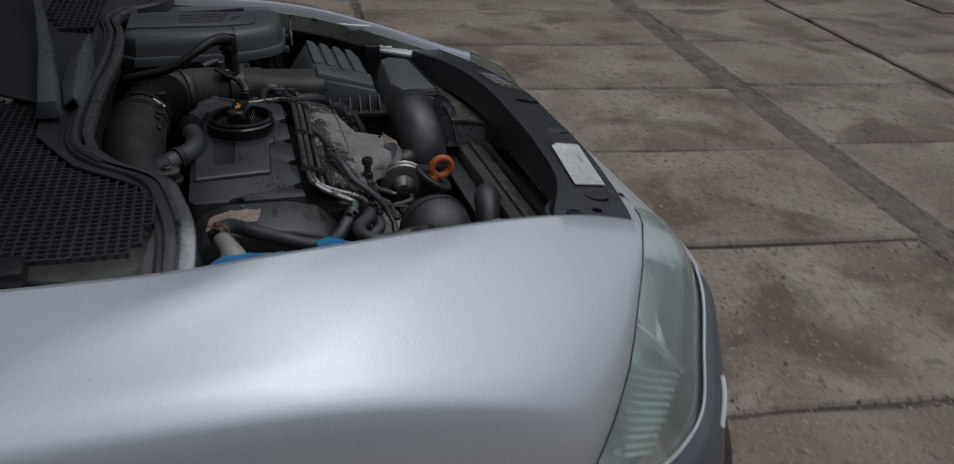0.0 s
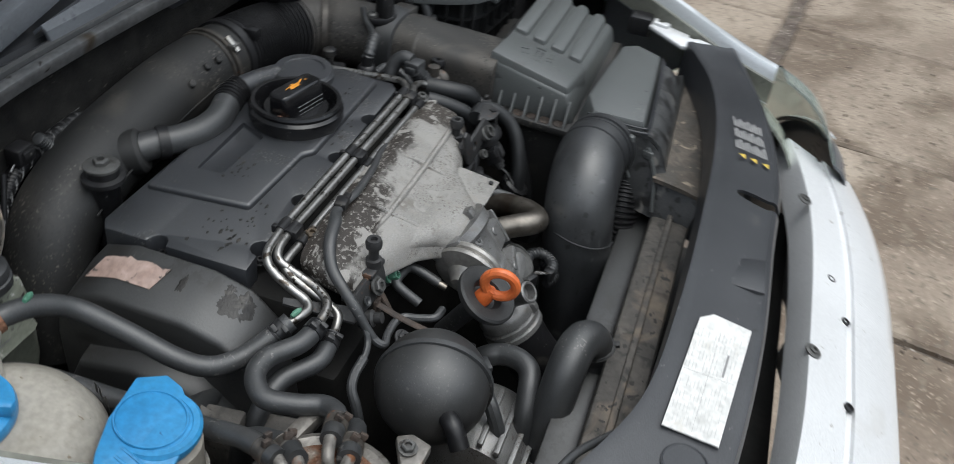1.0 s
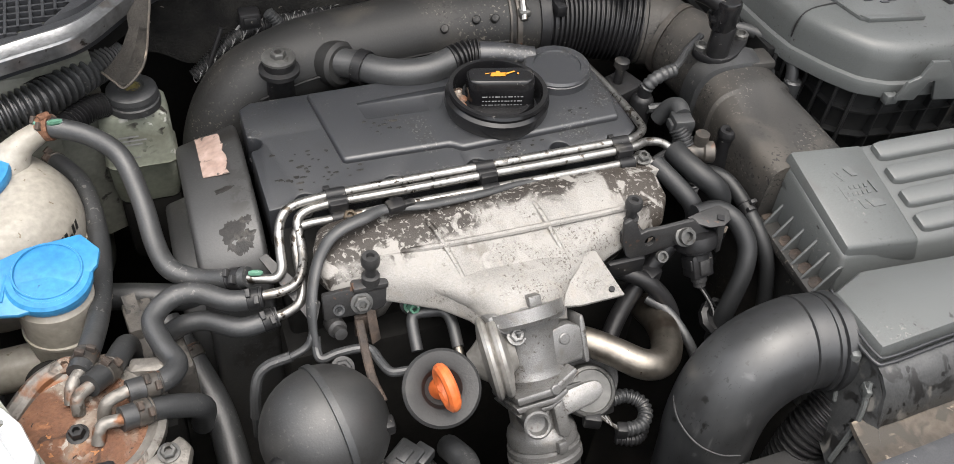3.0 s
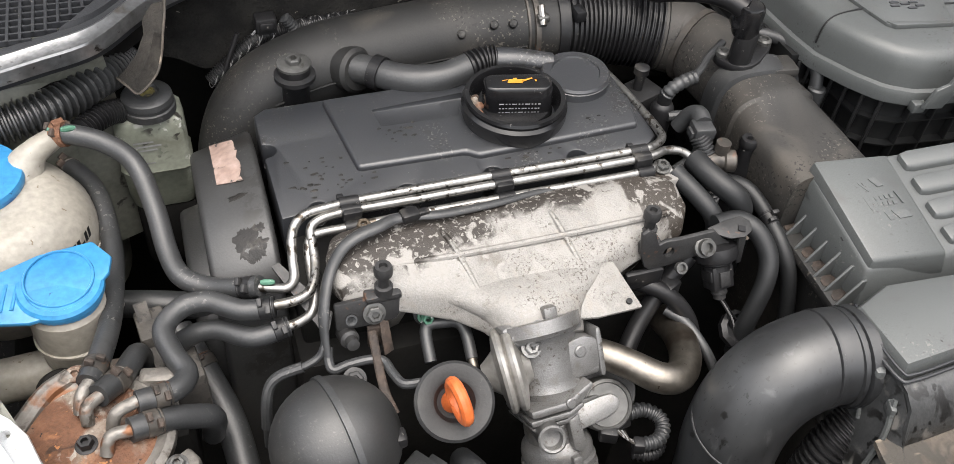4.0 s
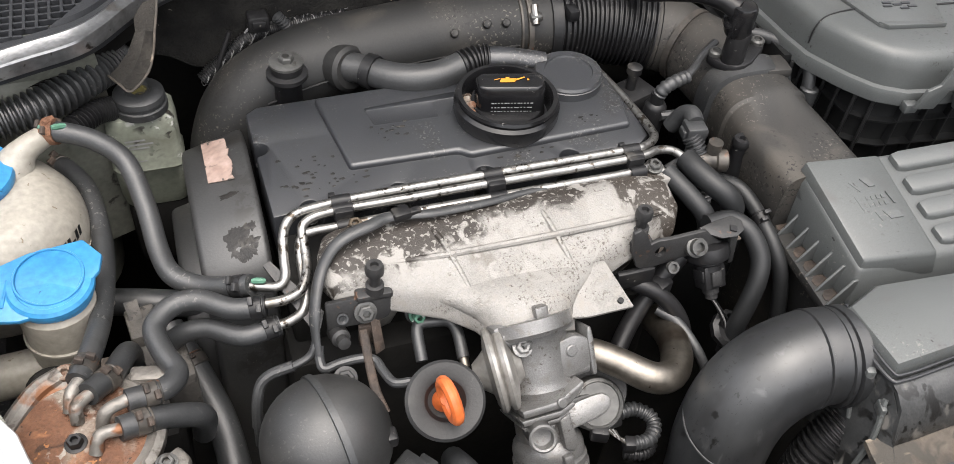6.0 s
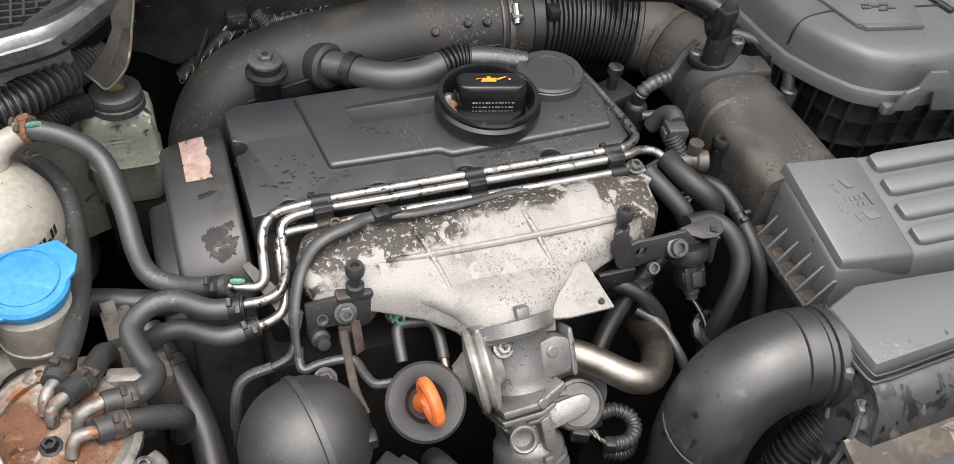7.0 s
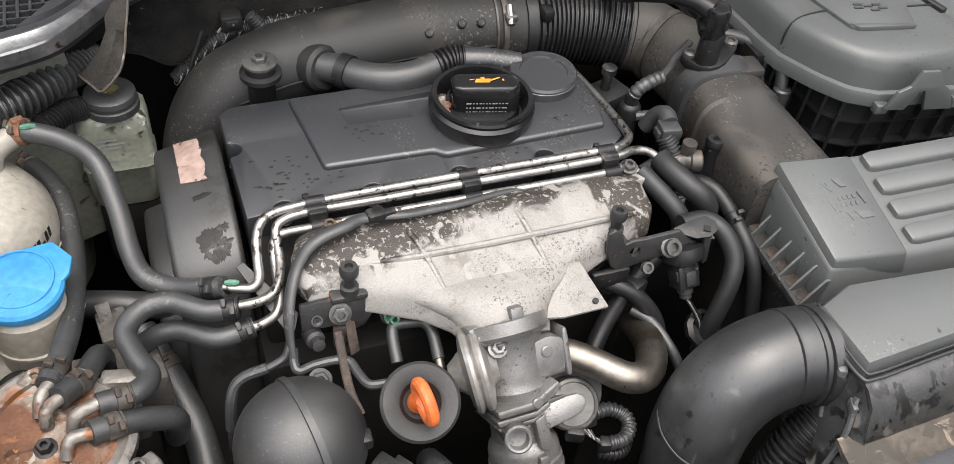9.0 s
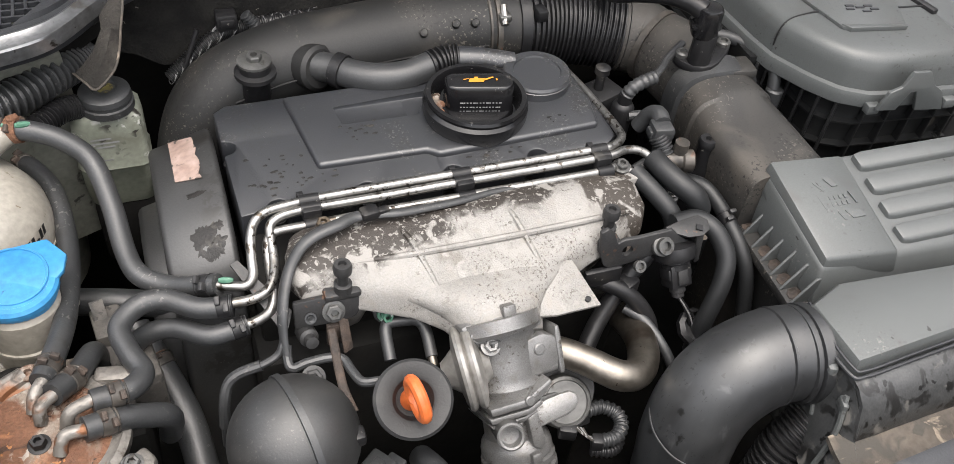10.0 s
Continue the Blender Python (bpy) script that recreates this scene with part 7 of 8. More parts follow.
part("flap", lathe([(0.0085, 0.0), (0.0085, 0.001), (0.006, 0.0015), (0.0055, 0.0005), (0.001, 0.0006)], (-0.331, 0.347, 0.905), (0, 0, 1), 20), M_FADED, res, "faded yellow cap centre")
bars([(0.12, 0.2, 0.55, 0.25), (0.12, 0.32, 0.7, 0.37), (0.2, 0.44, 0.6, 0.49), (0.1, 0.75, 0.3, 0.8), (0.15, 0.86, 0.5, 0.9)], lambda u, v: Vector((-0.362 + 0.05 * u, 0.3202, 0.868 - 0.045 * v)), M_INK, res)
part("lower_tank", box((-0.37, 0.325, 0.66), (-0.30, 0.38, 0.757), 0.01), M_BAY, res)

# ---- fuel filter with its rusty lid ----
filt = thing("fuel_filter", (-0.412, -0.05, 0.70), "fuel filter with a rusty steel lid and aluminium clamp", "fuel filter")
part("can", lathe([(0.052, -0.16), (0.054, -0.01), (0.052, 0.0)], (-0.412, -0.05, 0.862), (0, 0, 1), 36), M_BAY, filt)
part("lid", lathe([(0.056, -0.006), (0.056, 0.001), (0.050, 0.004), (0.044, 0.0035), (0.030, 0.007), (0.012, 0.008), (0.001, 0.008)], (-0.412, -0.05, 0.866), (0, 0, 1), 44), M_RUST, filt, "flaking rusty lid")
part("clamp_ring", joined(lathe([(0.055, -0.010), (0.064, -0.010), (0.066, -0.006), (0.066, 0.002), (0.060, 0.005), (0.055, 0.003)], (-0.412, -0.05, 0.866), (0, 0, 1), 44), slab_on([(-0.365, -0.100, 0.878), (-0.338, -0.085, 0.880), (-0.330, -0.098, 0.880), (-0.336, -0.118, 0.880), (-0.385, -0.115, 0.876)], 0.012, 0.003), tube([(-0.425, 0.015, 0.868), (-0.445, 0.002, 0.868), (-0.468, -0.03, 0.866), (-0.482, -0.05, 0.862)], 0.009, 10), lathe([(0.013, -0.012), (0.013, 0.004)], (-0.421, 0.014, 0.864), (0, 0, 1), 20), box((-0.372, -0.012, 0.856), (-0.325, 0.004, 0.872), 0.004, -12)), M_RUSTALU, filt, "rust-stained aluminium clamp ring")
part("bolt", bolt((-0.348, -0.100, 0.880), (0, -0.1, 1), 0.0065, 0.006), M_GALV, filt)
part("bolt", bolt((-0.421, 0.014, 0.868), (0, -0.1, 1), 0.008, 0.007), M_RUST, filt)
part("bolt", bolt((-0.414, -0.059, 0.873), (0, -0.1, 1), 0.0065, 0.009), M_DARK, filt)
for pts in ([(-0.406, -0.008, 0.889), (-0.414, -0.020, 0.886), (-0.417, -0.030, 0.876)], [(-0.398, -0.022, 0.886), (-0.410, -0.032, 0.886), (-0.412, -0.040, 0.874)], [(-0.371, -0.039, 0.890), (-0.388, -0.045, 0.888), (-0.394, -0.050, 0.874)], [(-0.376, -0.060, 0.882), (-0.394, -0.063, 0.884), (-0.400, -0.072, 0.873)]):
    part("spigot", tube(pts, 0.0054, 12), M_RUSTALU, filt, "bent steel hose spigot")

# ---- hoses of the left side ----
hose("coolant_hose", [(-0.415, 0.251, 0.940), (-0.401, 0.244, 0.943), (-0.373, 0.235, 0.934), (-0.350, 0.218, 0.917), (-0.339, 0.176, 0.895), (-0.334, 0.132, 0.877), (-0.325, 0.104, 0.870), (-0.302, 0.086, 0.868), (-0.276, 0.068, 0.879), (-0.258, 0.057, 0.889)], 0.0100, "long black coolant hose bent round the belt cover", clamps=(0.03, 0.95), group="rubber hoses")
hose("fuel_hose", [(-0.250, 0.031, 0.887), (-0.278, 0.037, 0.885), (-0.306, 0.055, 0.885), (-0.329, 0.055, 0.883), (-0.346, 0.037, 0.880), (-0.341, 0.010, 0.878), (-0.332, -0.014, 0.878), (-0.343, -0.032, 0.884), (-0.372, -0.040, 0.889)], 0.0098, "black rubber fuel hose in an S bend to the filter", clamps=(0.05, 0.93), group="rubber hoses")
hose("fuel_hose", [(-0.240, 0.022, 0.868), (-0.273, 0.020, 0.865), (-0.302, 0.041, 0.860), (-0.327, 0.048, 0.850), (-0.345, 0.050, 0.825), (-0.350, 0.045, 0.77)], 0.0094, "black rubber fuel hose from the steel tubes", clamps=(0.07,), group="rubber hoses")
hose("fuel_hose", [(-0.424, 0.300, 0.86), (-0.410, 0.275, 0.868), (-0.393, 0.238, 0.866), (-0.385, 0.165, 0.860), (-0.388, 0.085, 0.868), (-0.396, 0.025, 0.884), (-0.408, -0.010, 0.889)], 0.0098, "long black rubber fuel hose to the filter", clamps=(0.95, 0.06), group="rubber hoses")
hose("fuel_hose", [(-0.373, 0.050, 0.80), (-0.372, 0.040, 0.850), (-0.383, 0.000, 0.876), (-0.401, -0.024, 0.887)], 0.0102, "short black rubber fuel hose to the filter", clamps=(0.8,), group="rubber hoses")
hose("fuel_hose", [(-0.322, -0.020, 0.79), (-0.318, -0.036, 0.838), (-0.335, -0.046, 0.862), (-0.358, -0.053, 0.876), (-0.380, -0.060, 0.882)], 0.0105, "short black rubber fuel hose beside the filter", clamps=(0.85,), group="rubber hoses")
hose("heater_hose", [(-0.340, 0.100, 0.80), (-0.330, 0.075, 0.79), (-0.318, 0.045, 0.775), (-0.306, 0.005, 0.76), (-0.300, -0.05, 0.735), (-0.296, -0.12, 0.70)], 0.015, "black heater hose low beside the engine", clamps=(0.3,), group="rubber hoses")
hose("heater_hose", [(-0.40, 0.15, 0.80), (-0.36, 0.135, 0.805), (-0.315, 0.125, 0.80), (-0.27, 0.12, 0.79)], 0.014, "dark hose behind the belt cover", group="rubber hoses")
solo("bracket_plate", joined(slab_on([(-0.372, 0.09, 0.86), (-0.36, 0.092, 0.86), (-0.345, -0.002, 0.80), (-0.352, -0.006, 0.80)], 0.006), box((-0.372, 0.055, 0.74), (-0.345, 0.092, 0.85), 0.003, 8), box((-0.352, 0.01, 0.76), (-0.322, 0.06, 0.835), 0.005, 10)), M_RADIATOR, "grimy grey steel engine mount plate", "bracket")
solo("engine_mount", joined(box((-0.47, -0.01, 0.68), (-0.34, 0.06, 0.78), 0.012), lathe([(0.02, 0), (0.02, 0.05), (0.014, 0.055)], (-0.44, 0.03, 0.79), (0, 0, 1), 20)), M_BAY, "dark engine mount beneath the hoses", "engine mount")
# corrugated conduits near the strut tower
hose("conduit", [(-0.53, 0.286, 0.925), (-0.485, 0.288, 0.928), (-0.45, 0.295, 0.93), (-0.411, 0.315, 0.93), (-0.376, 0.348, 0.928), (-0.356, 0.385, 0.915), (-0.35, 0.43, 0.89)], 0.0165, "corrugated black cable conduit below the scuttle", "conduit", M_RUBBER, (0.0070, 0.0030))
hose("conduit", [(-0.40, 0.295, 0.905), (-0.375, 0.325, 0.90), (-0.358, 0.345, 0.88), (-0.36, 0.35, 0.82)], 0.012, "thin corrugated black conduit", "conduit", M_DARK, (0.005, 0.0015))
felt = sheet([[Vector(p) for p in r] for r in (((-0.322, 0.425, 1.003), (-0.306, 0.415, 1.006), (-0.292, 0.41, 1.003)), ((-0.3197, 0.368, 0.996), (-0.3080, 0.360, 1.000), (-0.2960, 0.362, 0.996)), ((-0.3210, 0.338, 0.983), (-0.3108, 0.330, 0.988), (-0.3024, 0.334, 0.983)), ((-0.3326, 0.330, 0.964), (-0.3198, 0.319, 0.969), (-0.3076, 0.326, 0.964)), ((-0.3462, 0.333, 0.946), (-0.3309, 0.316, 0.951), (-0.3164, 0.318, 0.946)), ((-0.3566, 0.341, 0.932), (-0.3457, 0.318, 0.935), (-0.3359, 0.312, 0.930)))], 0.003)
felt_flap = solo("felt_flap", felt, M_FELTTORN, "torn brown-grey felt flap hanging over the reservoir", "felt flap")
part("frayed_edge", tube([(-0.292, 0.409, 1.0035), (-0.296, 0.3615, 0.9965), (-0.3024, 0.3335, 0.9835), (-0.3076, 0.3255, 0.9645), (-0.3164, 0.3175, 0.9465), (-0.3359, 0.3115, 0.9305), (-0.3457, 0.3175, 0.9355), (-0.3566, 0.3405, 0.9325)], 0.0013, 6), M_SAND, felt_flap, "pale frayed edge")
mat_rows = []
HEM = [(-0.33, 0.90), (-0.297, 0.895), (-0.264, 0.875), (-0.232, 0.888), (-0.204, 0.915), (-0.15, 0.912), (-0.09, 0.918), (0.0, 0.925), (0.2, 0.93), (0.5, 0.93)]
for (p, s_) in smooth_path([(x, 0, z) for x, z in HEM], 5):
    w = 0.008 * noise.noise(Vector((p.x * 14, 1.3, 0)))
    mat_rows.append([Vector((p.x, 0.418 + w, p.z)), Vector((p.x, 0.422 - w, p.z + (1.0 - p.z) * 0.35)), Vector((p.x, 0.425 + 0.6 * w, p.z + (1.0 - p.z) * 0.7)), Vector((p.x, 0.424, 1.0))])
solo("insulation_mat", sheet(mat_rows, 0.004), M_FELT, "black felt insulation mat hanging from the scuttle", "insulation mat")
solo("firewall_mat", sheet([[Vector((x, 0.505, 0.70)), Vector((x, 0.50 + 0.01 * noise.noise(Vector((x * 9, 0, 0))), 0.86)), Vector((x, 0.50, 0.98))] for x in (-0.34 + 0.06 * k for k in range(15))], 0.008), M_BAY, "black padded mat on the firewall", "insulation mat")
sleeve = hose("braided_sleeve", [(-0.262, 0.395, 0.872), (-0.235, 0.402, 0.893), (-0.20, 0.408, 0.915), (-0.15, 0.411, 0.922), (-0.09, 0.412, 0.925)], 0.0085, "black braided cable sleeve behind the intake pipe", "cable", M_DARK, (0.004, 0.0008))
for turn in (1, -1):
    # pale braid wound both ways round the sleeve
    line = smooth_path([(-0.262, 0.395, 0.872), (-0.235, 0.402, 0.893), (-0.20, 0.408, 0.915), (-0.15, 0.411, 0.922), (-0.09, 0.412, 0.925)], 16)
    part("braid", tube([p + Vector((0.4 * math.sin(turn * k * 1.1), math.cos(turn * k * 1.1), 0.9 * math.sin(turn * k * 1.1))).normalized() * 0.0096 for k, (p, s_) in enumerate(line)], 0.0005, 5, 2), M_INK, sleeve, "pale braid threads")
clipb = thing("cable_clip", (-0.19, 0.405, 0.925), "black plastic cable clip on the insulation mat", "clip")
part("block", joined(box((-0.204, 0.396, 0.925), (-0.180, 0.416, 0.945), 0.003), box((-0.200, 0.392, 0.932), (-0.184, 0.398, 0.942), 0.002)), M_DARK, clipb)
part("torn_patch", slab_on([(-0.212, 0.412, 0.908), (-0.200, 0.404, 0.932), (-0.206, 0.406, 0.926), (-0.222, 0.413, 0.900)], 0.001), M_WHITEINK, clipb, "torn pale shred")
hose("corrugated_tube", [(-0.172, 0.398, 0.945), (-0.160, 0.396, 0.928), (-0.152, 0.40, 0.905)], 0.006, "short corrugated tube under the clip", "conduit", M_RUBBER, (0.004, 0.001))
hose("thin_cable", [(-0.225, 0.40, 0.93), (-0.245, 0.392, 0.885), (-0.262, 0.385, 0.83), (-0.27, 0.38, 0.76)], 0.003, "thin black cable behind the intake pipe", "cable", M_DARK)

# ---- hoses of the right side ----
hose("fuel_hose", [(0.1994, 0.0949, 0.914), (0.2033, 0.0775, 0.913), (0.2124, 0.0569, 0.909), (0.2252, 0.0438, 0.901), (0.2340, 0.0400, 0.885), (0.2370, 0.0420, 0.860), (0.2370, 0.0460, 0.82)], 0.0122, "thick black rubber hose over the bracket", mat=M_SHADEDHOSE, group="rubber hoses")
hose("fuel_hose", [(0.1726, 0.0847, 0.910), (0.1794, 0.0685, 0.906), (0.1882, 0.0525, 0.899), (0.1973, 0.0379, 0.889), (0.2040, 0.0330, 0.870), (0.2060, 0.0330, 0.84)], 0.0102, "black rubber hose from the steel tubes", mat=M_SHADEDHOSE, group="rubber hoses")
hose("coolant_hose", [(0.1915, 0.0218, 0.889), (0.2198, 0.0230, 0.888), (0.2349, 0.0074, 0.883), (0.2421, -0.0129, 0.866), (0.2374, -0.0275, 0.846), (0.2273, -0.0375, 0.82), (0.2198, -0.0423, 0.79), (0.2189, -0.0439, 0.75)], 0.0102, "bent black hose dropping beside the filter box", mat=M_SHADEDHOSE, group="rubber hoses")
hose("coolant_hose", [(0.2431, 0.0948, 0.876), (0.2596, 0.0733, 0.880), (0.2680, 0.0512, 0.873), (0.2707, 0.0244, 0.864), (0.2739, 0.0028, 0.852), (0.2783, -0.0151, 0.83), (0.2810, -0.0300, 0.79), (0.2800, -0.045, 0.74), (0.278, -0.05, 0.70)], 0.0084, "long black hose dropping beside the filter box", mat=M_SHADEDHOSE, group="rubber hoses", clamps=(0.34,))
hose("wiring_loom", [(0.2159, 0.1194, 0.922), (0.221, 0.1099, 0.912), (0.225, 0.0993, 0.898), (0.226, 0.0881, 0.884), (0.2269, 0.0831, 0.866), (0.2297, 0.0856, 0.84)], 0.0092, "corrugated black wiring loom", "cable", M_RUBBER, (0.0046, 0.0014))
sensor = thing("sensor_plug", (0.216, 0.12, 0.88), "black sensor plug on a metal fitting", "sensor")
part("plug", joined(box((0.210, 0.112, 0.915), (0.233, 0.134, 0.934), 0.003, -8), box((0.207, 0.116, 0.918), (0.236, 0.130, 0.928), 0.002, -8), tube([(0.224, 0.128, 0.930), (0.226, 0.142, 0.931), (0.222, 0.152, 0.922), (0.214, 0.156, 0.905)], [0.010, 0.0105, 0.010, 0.009], 12)), M_RUBBER, sensor)
part("fitting", joined(lathe([(0.010, -0.03), (0.010, 0.0), (0.012, 0.002), (0.012, 0.012), (0.008, 0.014), (0.006, 0.010)], (0.238, 0.095, 0.903), (0.9, -0.35, 0.1), 16), lathe([(0.008, -0.02), (0.008, 0.02)], (0.236, 0.10, 0.905), (0, 0, 1), 12)), M_CLAMP, sensor, "grey metal fitting")
post = thing("threaded_post", (0.272, 0.105, 0.80), "dark ribbed post with a bolt head beside the duct", "post")
part("post", lathe([(0.016, -0.08), (0.013, -0.02), (0.009, 0.0), (0.009, 0.012)], (0.276, 0.108, 0.895), (0, 0, 1), 14), M_DARK, post)
part("head", lathe([(0.010, 0.0), (0.011, 0.004), (0.009, 0.009), (0.004, 0.009), (0.003, 0.005)], (0.276, 0.108, 0.907), (0, 0, 1), 14), M_DARK, post)
vac = thing("vacuum_valve", (0.205, 0.185, 0.86), "black vacuum valve with a bent line", "valve")
part("body", lathe([(0.012, -0.05), (0.013, 0.0), (0.011, 0.004), (0.008, 0.006), (0.008, 0.018)], (0.211, 0.188, 0.910), (0, 0, 1), 18), M_DARK, vac)
part("line", tube([(0.211, 0.187, 0.926), (0.216, 0.186, 0.936), (0.232, 0.190, 0.940), (0.247, 0.194, 0.940)], [0.0075, 0.0075, 0.0075, 0.0075], 12, ripple=(0.006, 0.0006)), M_RUBBER, vac)
part("line", tube([(0.245, 0.194, 0.940), (0.262, 0.206, 0.943), (0.276, 0.219, 0.945), (0.303, 0.236, 0.950)], 0.0045, 10), M_RUBBER, vac)
part("line", tube([(0.212, 0.176, 0.905), (0.238, 0.17, 0.905), (0.242, 0.15, 0.898), (0.225, 0.125, 0.888), (0.195, 0.115, 0.88)], 0.006, 10), M_RUBBER, vac)
hose("breather_line", [(0.355, 0.262, 0.940), (0.378, 0.240, 0.943), (0.395, 0.208, 0.942), (0.400, 0.182, 0.936), (0.400, 0.172, 0.915), (0.398, 0.165, 0.88)], 0.0075, "bent black breather line with a sleeve", "hose")
solo("line_sleeve", lathe([(0.0095, -0.04), (0.0105, 0.012), (0.0085, 0.014)], (0.400, 0.168, 0.905), (0.02, 0.05, 1), 16), M_RUBBER, "black rubber line sleeve", "sleeve")
plug = thing("injector_plug", (0.17, -0.03, 0.79), "grey-black round sensor with a cable plug", "sensor")
SD = Vector((0.06, -0.52, -0.85)).normalized()
S0 = Vector((0.190, 0.006, 0.868))
part("collar", lathe([(0.012, -0.01), (0.022, -0.006), (0.0235, 0.002), (0.022, 0.008), (0.017, 0.010), (0.015, 0.012)], S0, SD, 24), M_DARK, plug)
def along_sensor(bm):
    m = SD.to_track_quat("Z", "Y").to_matrix().to_4x4()
    m.translation = S0
    bmesh.ops.transform(bm, verts=bm.verts, matrix=m)
    return bm


part("body", along_sensor(joined(lathe([(0.0165, 0.006), (0.0165, 0.012), (0.0135, 0.014), (0.0135, 0.020)], (0, 0, 0), (0, 0, 1), 24), box((-0.0125, -0.0105, 0.014), (0.0125, 0.0105, 0.040), 0.002), box((-0.0145, -0.0085, 0.018), (0.0145, 0.0085, 0.030), 0.0015))), M_DARK, plug, "black plug with a latch")
part("latch", along_sensor(joined(box((-0.006, 0.0100, 0.020), (0.006, 0.0135, 0.036), 0.001), box((-0.006, -0.0135, 0.020), (0.006, -0.0100, 0.036), 0.001))), M_BRACKET, plug)
part("boot", along_sensor(lathe([(0.0085, 0.038), (0.0085, 0.046), (0.0065, 0.047), (0.0065, 0.052), (0.003, 0.054)], (0, 0, 0), (0, 0, 1), 16)), M_BRACKET, plug, "grey seal")
tip = S0 + SD * 0.052
for k, (dx, dy) in enumerate(((0.0, 0.0), (0.0022, -0.0012), (-0.0015, 0.0015))):
    part("wire", tube([tip + Vector((dx, dy, 0)), tip + Vector((0.008 + dx, -0.008, -0.012)), tip + Vector((0.017 + dx * 2, -0.016 + dy, -0.030)), tip + Vector((0.020, -0.026 + dy, -0.055))], 0.0010, 6), M_INK if k == 0 else M_DARK, plug, "thin wire")
part("socket_ring", lathe([(0.012, -0.01), (0.020, -0.008), (0.021, 0.0), (0.016, 0.003), (0.013, -0.004)], (0.214, -0.042, 0.79), (0.1, -0.5, 0.85), 10), M_DARK, plug)
hose("vacuum_line", [(0.135, -0.015, 0.815), (0.15, -0.035, 0.812), (0.16, -0.065, 0.80), (0.17, -0.09, 0.775), (0.19, -0.10, 0.75)], 0.0055, "thin black line behind the elbow", "hose")
solo("cable_bracket", joined(tube([(0.085, -0.035, 0.775), (0.11, -0.012, 0.80), (0.14, 0.004, 0.835), (0.165, 0.012, 0.862)], 0.0095, 14), tube([(0.10, 0.012, 0.845), (0.135, -0.012, 0.835), (0.16, -0.03, 0.80), (0.165, -0.045, 0.75)], 0.009, 12), box((0.128, -0.012, 0.822), (0.150, 0.008, 0.846), 0.004, 25)), M_DARK, "dark cable and bracket under the manifold", "cable bracket")

# ---- low front: radiator, fan shroud and hoses ----
rad = thing("radiator", (0.12, -0.24, 0.30), "dusty radiator behind the lock carrier", "radiator")
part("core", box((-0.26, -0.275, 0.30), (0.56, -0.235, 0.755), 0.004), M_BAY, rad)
part("top_tank", joined(box((-0.27, -0.285, 0.752), (0.57, -0.232, 0.795), 0.008), box((-0.27, -0.262, 0.79), (0.57, -0.254, 0.803), 0.002)), M_RADIATOR, rad, "dust-caked plastic top tank")
part("shroud", joined(box((-0.26, -0.225, 0.40), (0.56, -0.205, 0.765), 0.004), box((-0.26, -0.232, 0.755), (0.56, -0.195, 0.768), 0.003)), M_TIMING, rad, "black fan shroud")
hose("radiator_hose", [(-0.160, -0.190, 0.62), (-0.150, -0.193, 0.73), (-0.125, -0.196, 0.795), (-0.088, -0.202, 0.815), (-0.062, -0.216, 0.795), (-0.055, -0.230, 0.72)], 0.0215, "thick grey-black radiator hose in an arch", clamps=(0.85,), group="rubber hoses")
hose("coolant_hose", [(-0.105, -0.090, 0.755), (-0.104, -0.106, 0.770), (-0.100, -0.1215, 0.775), (-0.104, -0.1425, 0.779), (-0.116, -0.1575, 0.777), (-0.136, -0.1635, 0.765), (-0.158, -0.168, 0.735), (-0.168, -0.172, 0.66)], 0.0125, "black hose beside the vacuum reservoir", group="rubber hoses")
hose("bowden_cable", [(-0.385, -0.20, 0.90), (-0.36, -0.215, 0.895), (-0.30, -0.235, 0.885), (-0.25, -0.262, 0.87)], 0.004, "thin black bonnet release cable", "cable")

# ---- paving slabs ----
TURN = Matrix.Rotation(radians(GROUND_TURN), 4, "Z")
ROWS_OF_SLABS = [(-0.17, 1.96, 0.31), (-2.28, 1.14, 0.36), (-3.47, 1.22, 0.1), (-4.74, 1.22, 0.3), (1.85, 1.96, 0.31), (3.87, 1.96, 0.31)]
shapes = {}
for top, deep, shift in ROWS_OF_SLABS:
    for i in range(-5, 9):
        key = (round(deep, 2), (i * 5 + int(top * 7)) % 5)
        if key not in shapes:
            w, pts = 0.935, []
            for (x0, y0), (x1, y1) in zip(((0, -deep), (w, -deep), (w, 0), (0, 0)), ((w, -deep), (w, 0), (0, 0), (0, -deep))):
                for j in range(8):
                    t = j / 8
                    pts.append((x0 + (x1 - x0) * t + random.uniform(-0.009, 0.009), y0 + (y1 - y0) * t + random.uniform(-0.009, 0.009)))
            shapes[key] = finish(prism(pts, -0.05, 0.0, 0.010, 1), "slab", M_SLAB, (0, 0, 0))
        ob = new("slab", shapes[key])
        ob.matrix_world = TURN @ Matrix.Translation((shift + 0.01 + 0.955 * i, top, random.uniform(-0.010, 0.004))) @ Matrix.Rotation(radians(random.uniform(-0.5, 0.5)), 4, "Z") @ Matrix.Rotation(radians(random.uniform(-0.35, 0.35)), 4, "Y")
        ob.parent = ground
pebbles, faces = [], []
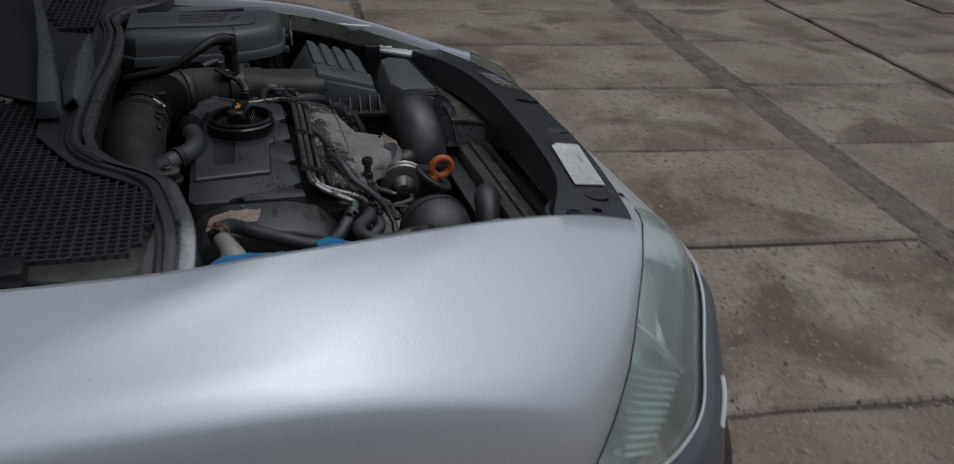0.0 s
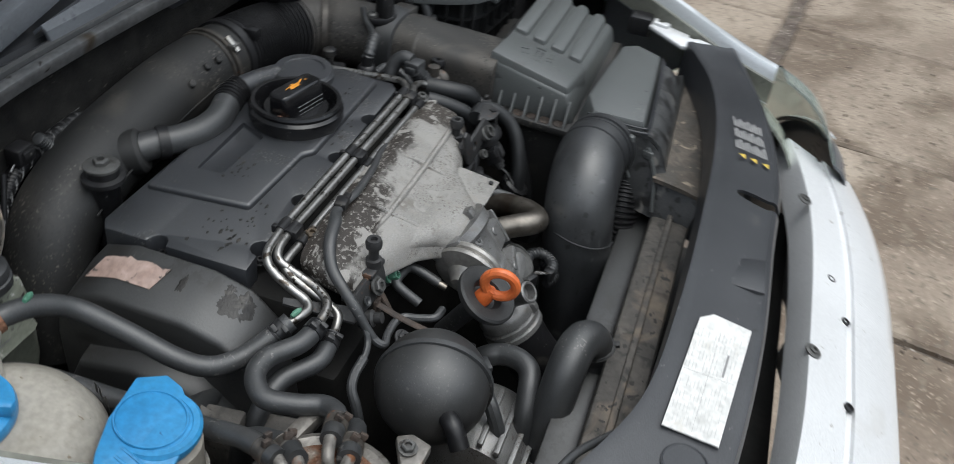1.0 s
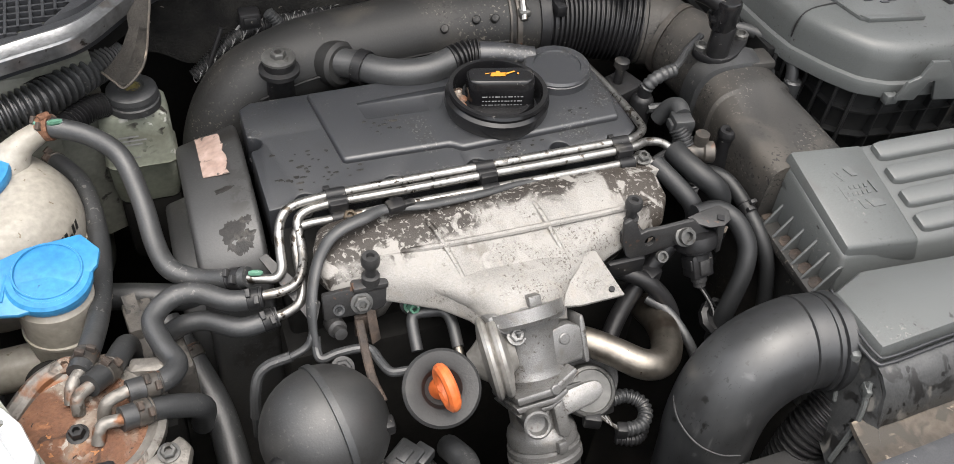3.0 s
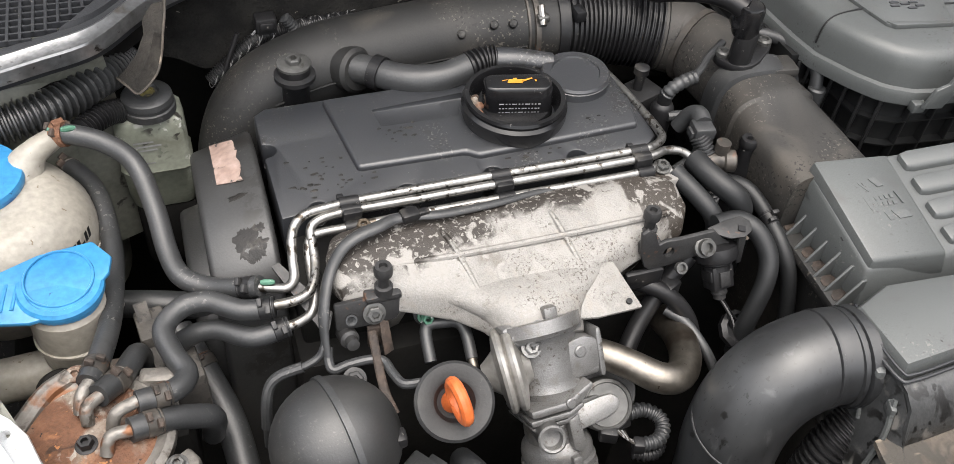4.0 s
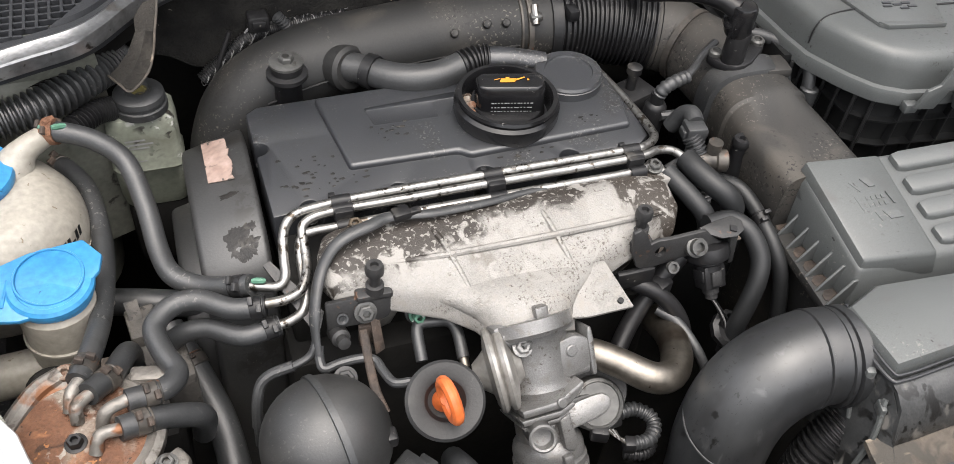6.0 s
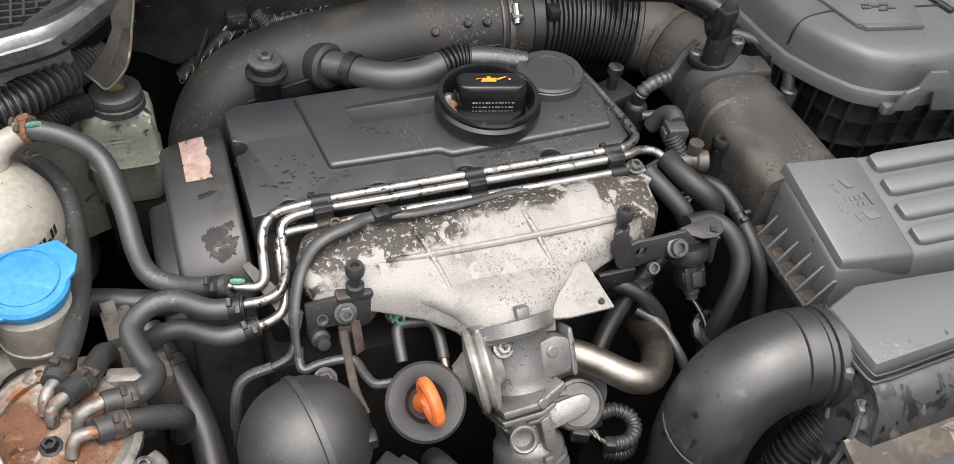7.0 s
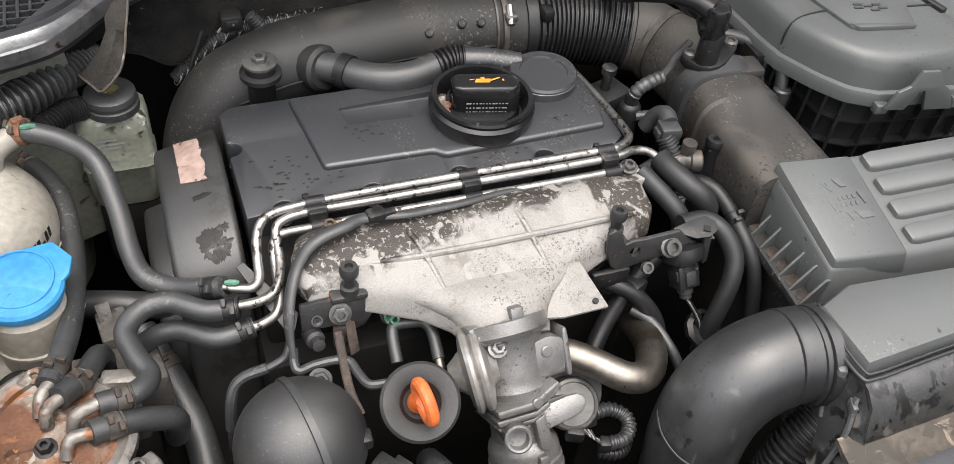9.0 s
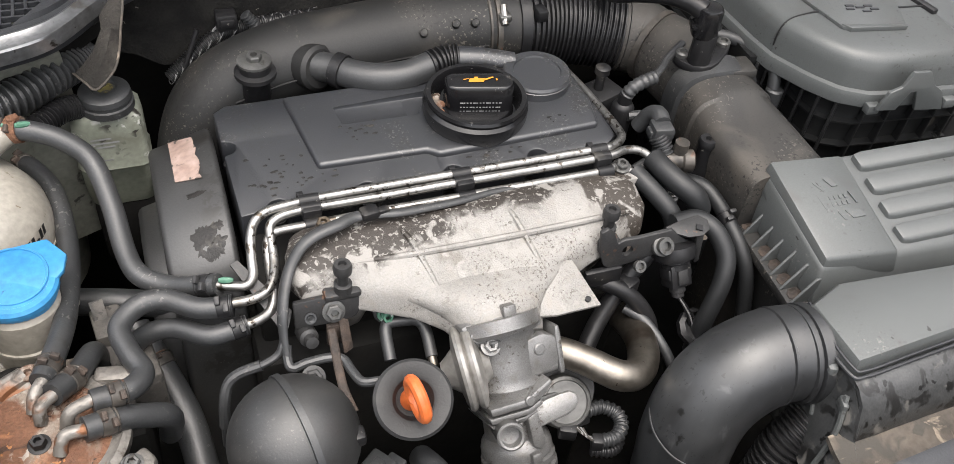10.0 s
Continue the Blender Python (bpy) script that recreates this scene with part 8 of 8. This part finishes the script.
for k in range(14000):
    x, y = random.uniform(-0.3, 3.6), random.uniform(-4.2, -0.2)
    spread = noise.noise(Vector((x * 1.3, y * 1.3, 0))) + 0.5 * noise.noise(Vector((x * 5, y * 5, 3)))
    z = 0.0
    if k % 4 == 0:
        x, z = 0.31 + 0.955 * random.randint(-1, 3) + random.gauss(-0.003, 0.028), -0.006
    elif k % 4 == 1:
        y, z = random.choice((-0.17, -2.13, -2.2, -2.28, -3.45, -4.7)) + random.gauss(0, 0.03), -0.006
    elif spread < random.uniform(-0.4, 0.5):
        continue
    r = random.uniform(0.0015, 0.0045) if k % 9 else random.uniform(0.003, 0.007)
    at = TURN @ Vector((x, y, z))
    n0, turn = len(pebbles), random.uniform(0, 6.28)
    for h, w in ((-0.3, 0.9), (0.25, 1.0), (0.7, 0.5)):
        for q in range(5):
            a = turn + 1.2566 * q + h
            ww = w * random.uniform(0.75, 1.2)
            pebbles.append((at.x + r * ww * math.cos(a), at.y + r * ww * math.sin(a) * 0.8, at.z + r * h))
    for lev in (0, 5):
        for q in range(5):
            faces.append((n0 + lev + q, n0 + lev + (q + 1) % 5, n0 + lev + 5 + (q + 1) % 5, n0 + lev + 5 + q))
    faces.append(tuple(n0 + 10 + q for q in range(5)))
me = bpy.data.meshes.new("grit")
me.from_pydata(pebbles, [], faces)
me.materials.append(M_GRIT)
grit_ob = new("grit", me)
grit_ob.parent = ground
tagged(grit_ob, "scattered pale and brown grit", kind="stuff")
# earth that fills the channel between the slab rows, trodden almost level
strip = []
for k in range(90):
    x = -1.2 + 0.08 * k
    strip.append([TURN @ Vector((x, y + 0.012 * noise.noise(Vector((x * 3, y * 9, 7))), z + 0.007 * noise.noise(Vector((x * 7, y * 20, 2))))) for y, z in ((-2.112, -0.012), (-2.145, -0.004), (-2.19, -0.003), (-2.24, -0.005), (-2.288, -0.012))])
part("earth_fill", rings(strip, caps=False, closed=False), M_EARTH, ground, "sandy earth filling the channel")
# broken pale concrete kerb pieces in the channel between the slab rows
for k in range(0, 9, 2):
    x = -0.2 + 0.62 * k + random.uniform(-0.05, 0.05)
    w = random.uniform(0.38, 0.55)
    pts = rounded([(0, random.uniform(-0.01, 0.01)), (w, 0), (w + random.uniform(-0.03, 0.03), 0.075), (w * 0.4, 0.082), (0.02, 0.07)], 1, 0.15)
    ob = new("kerb_piece", finish(prism(pts, -0.06, 0.0, 0.008, 1), "kerb_piece", M_KERB, (0, 0, 0)))
    ob.matrix_world = TURN @ Matrix.Translation((x, -2.255 + random.uniform(-0.012, 0.012), random.uniform(-0.020, -0.008))) @ Matrix.Rotation(radians(random.uniform(-6, 6)), 4, "Z")
    ob.parent = ground
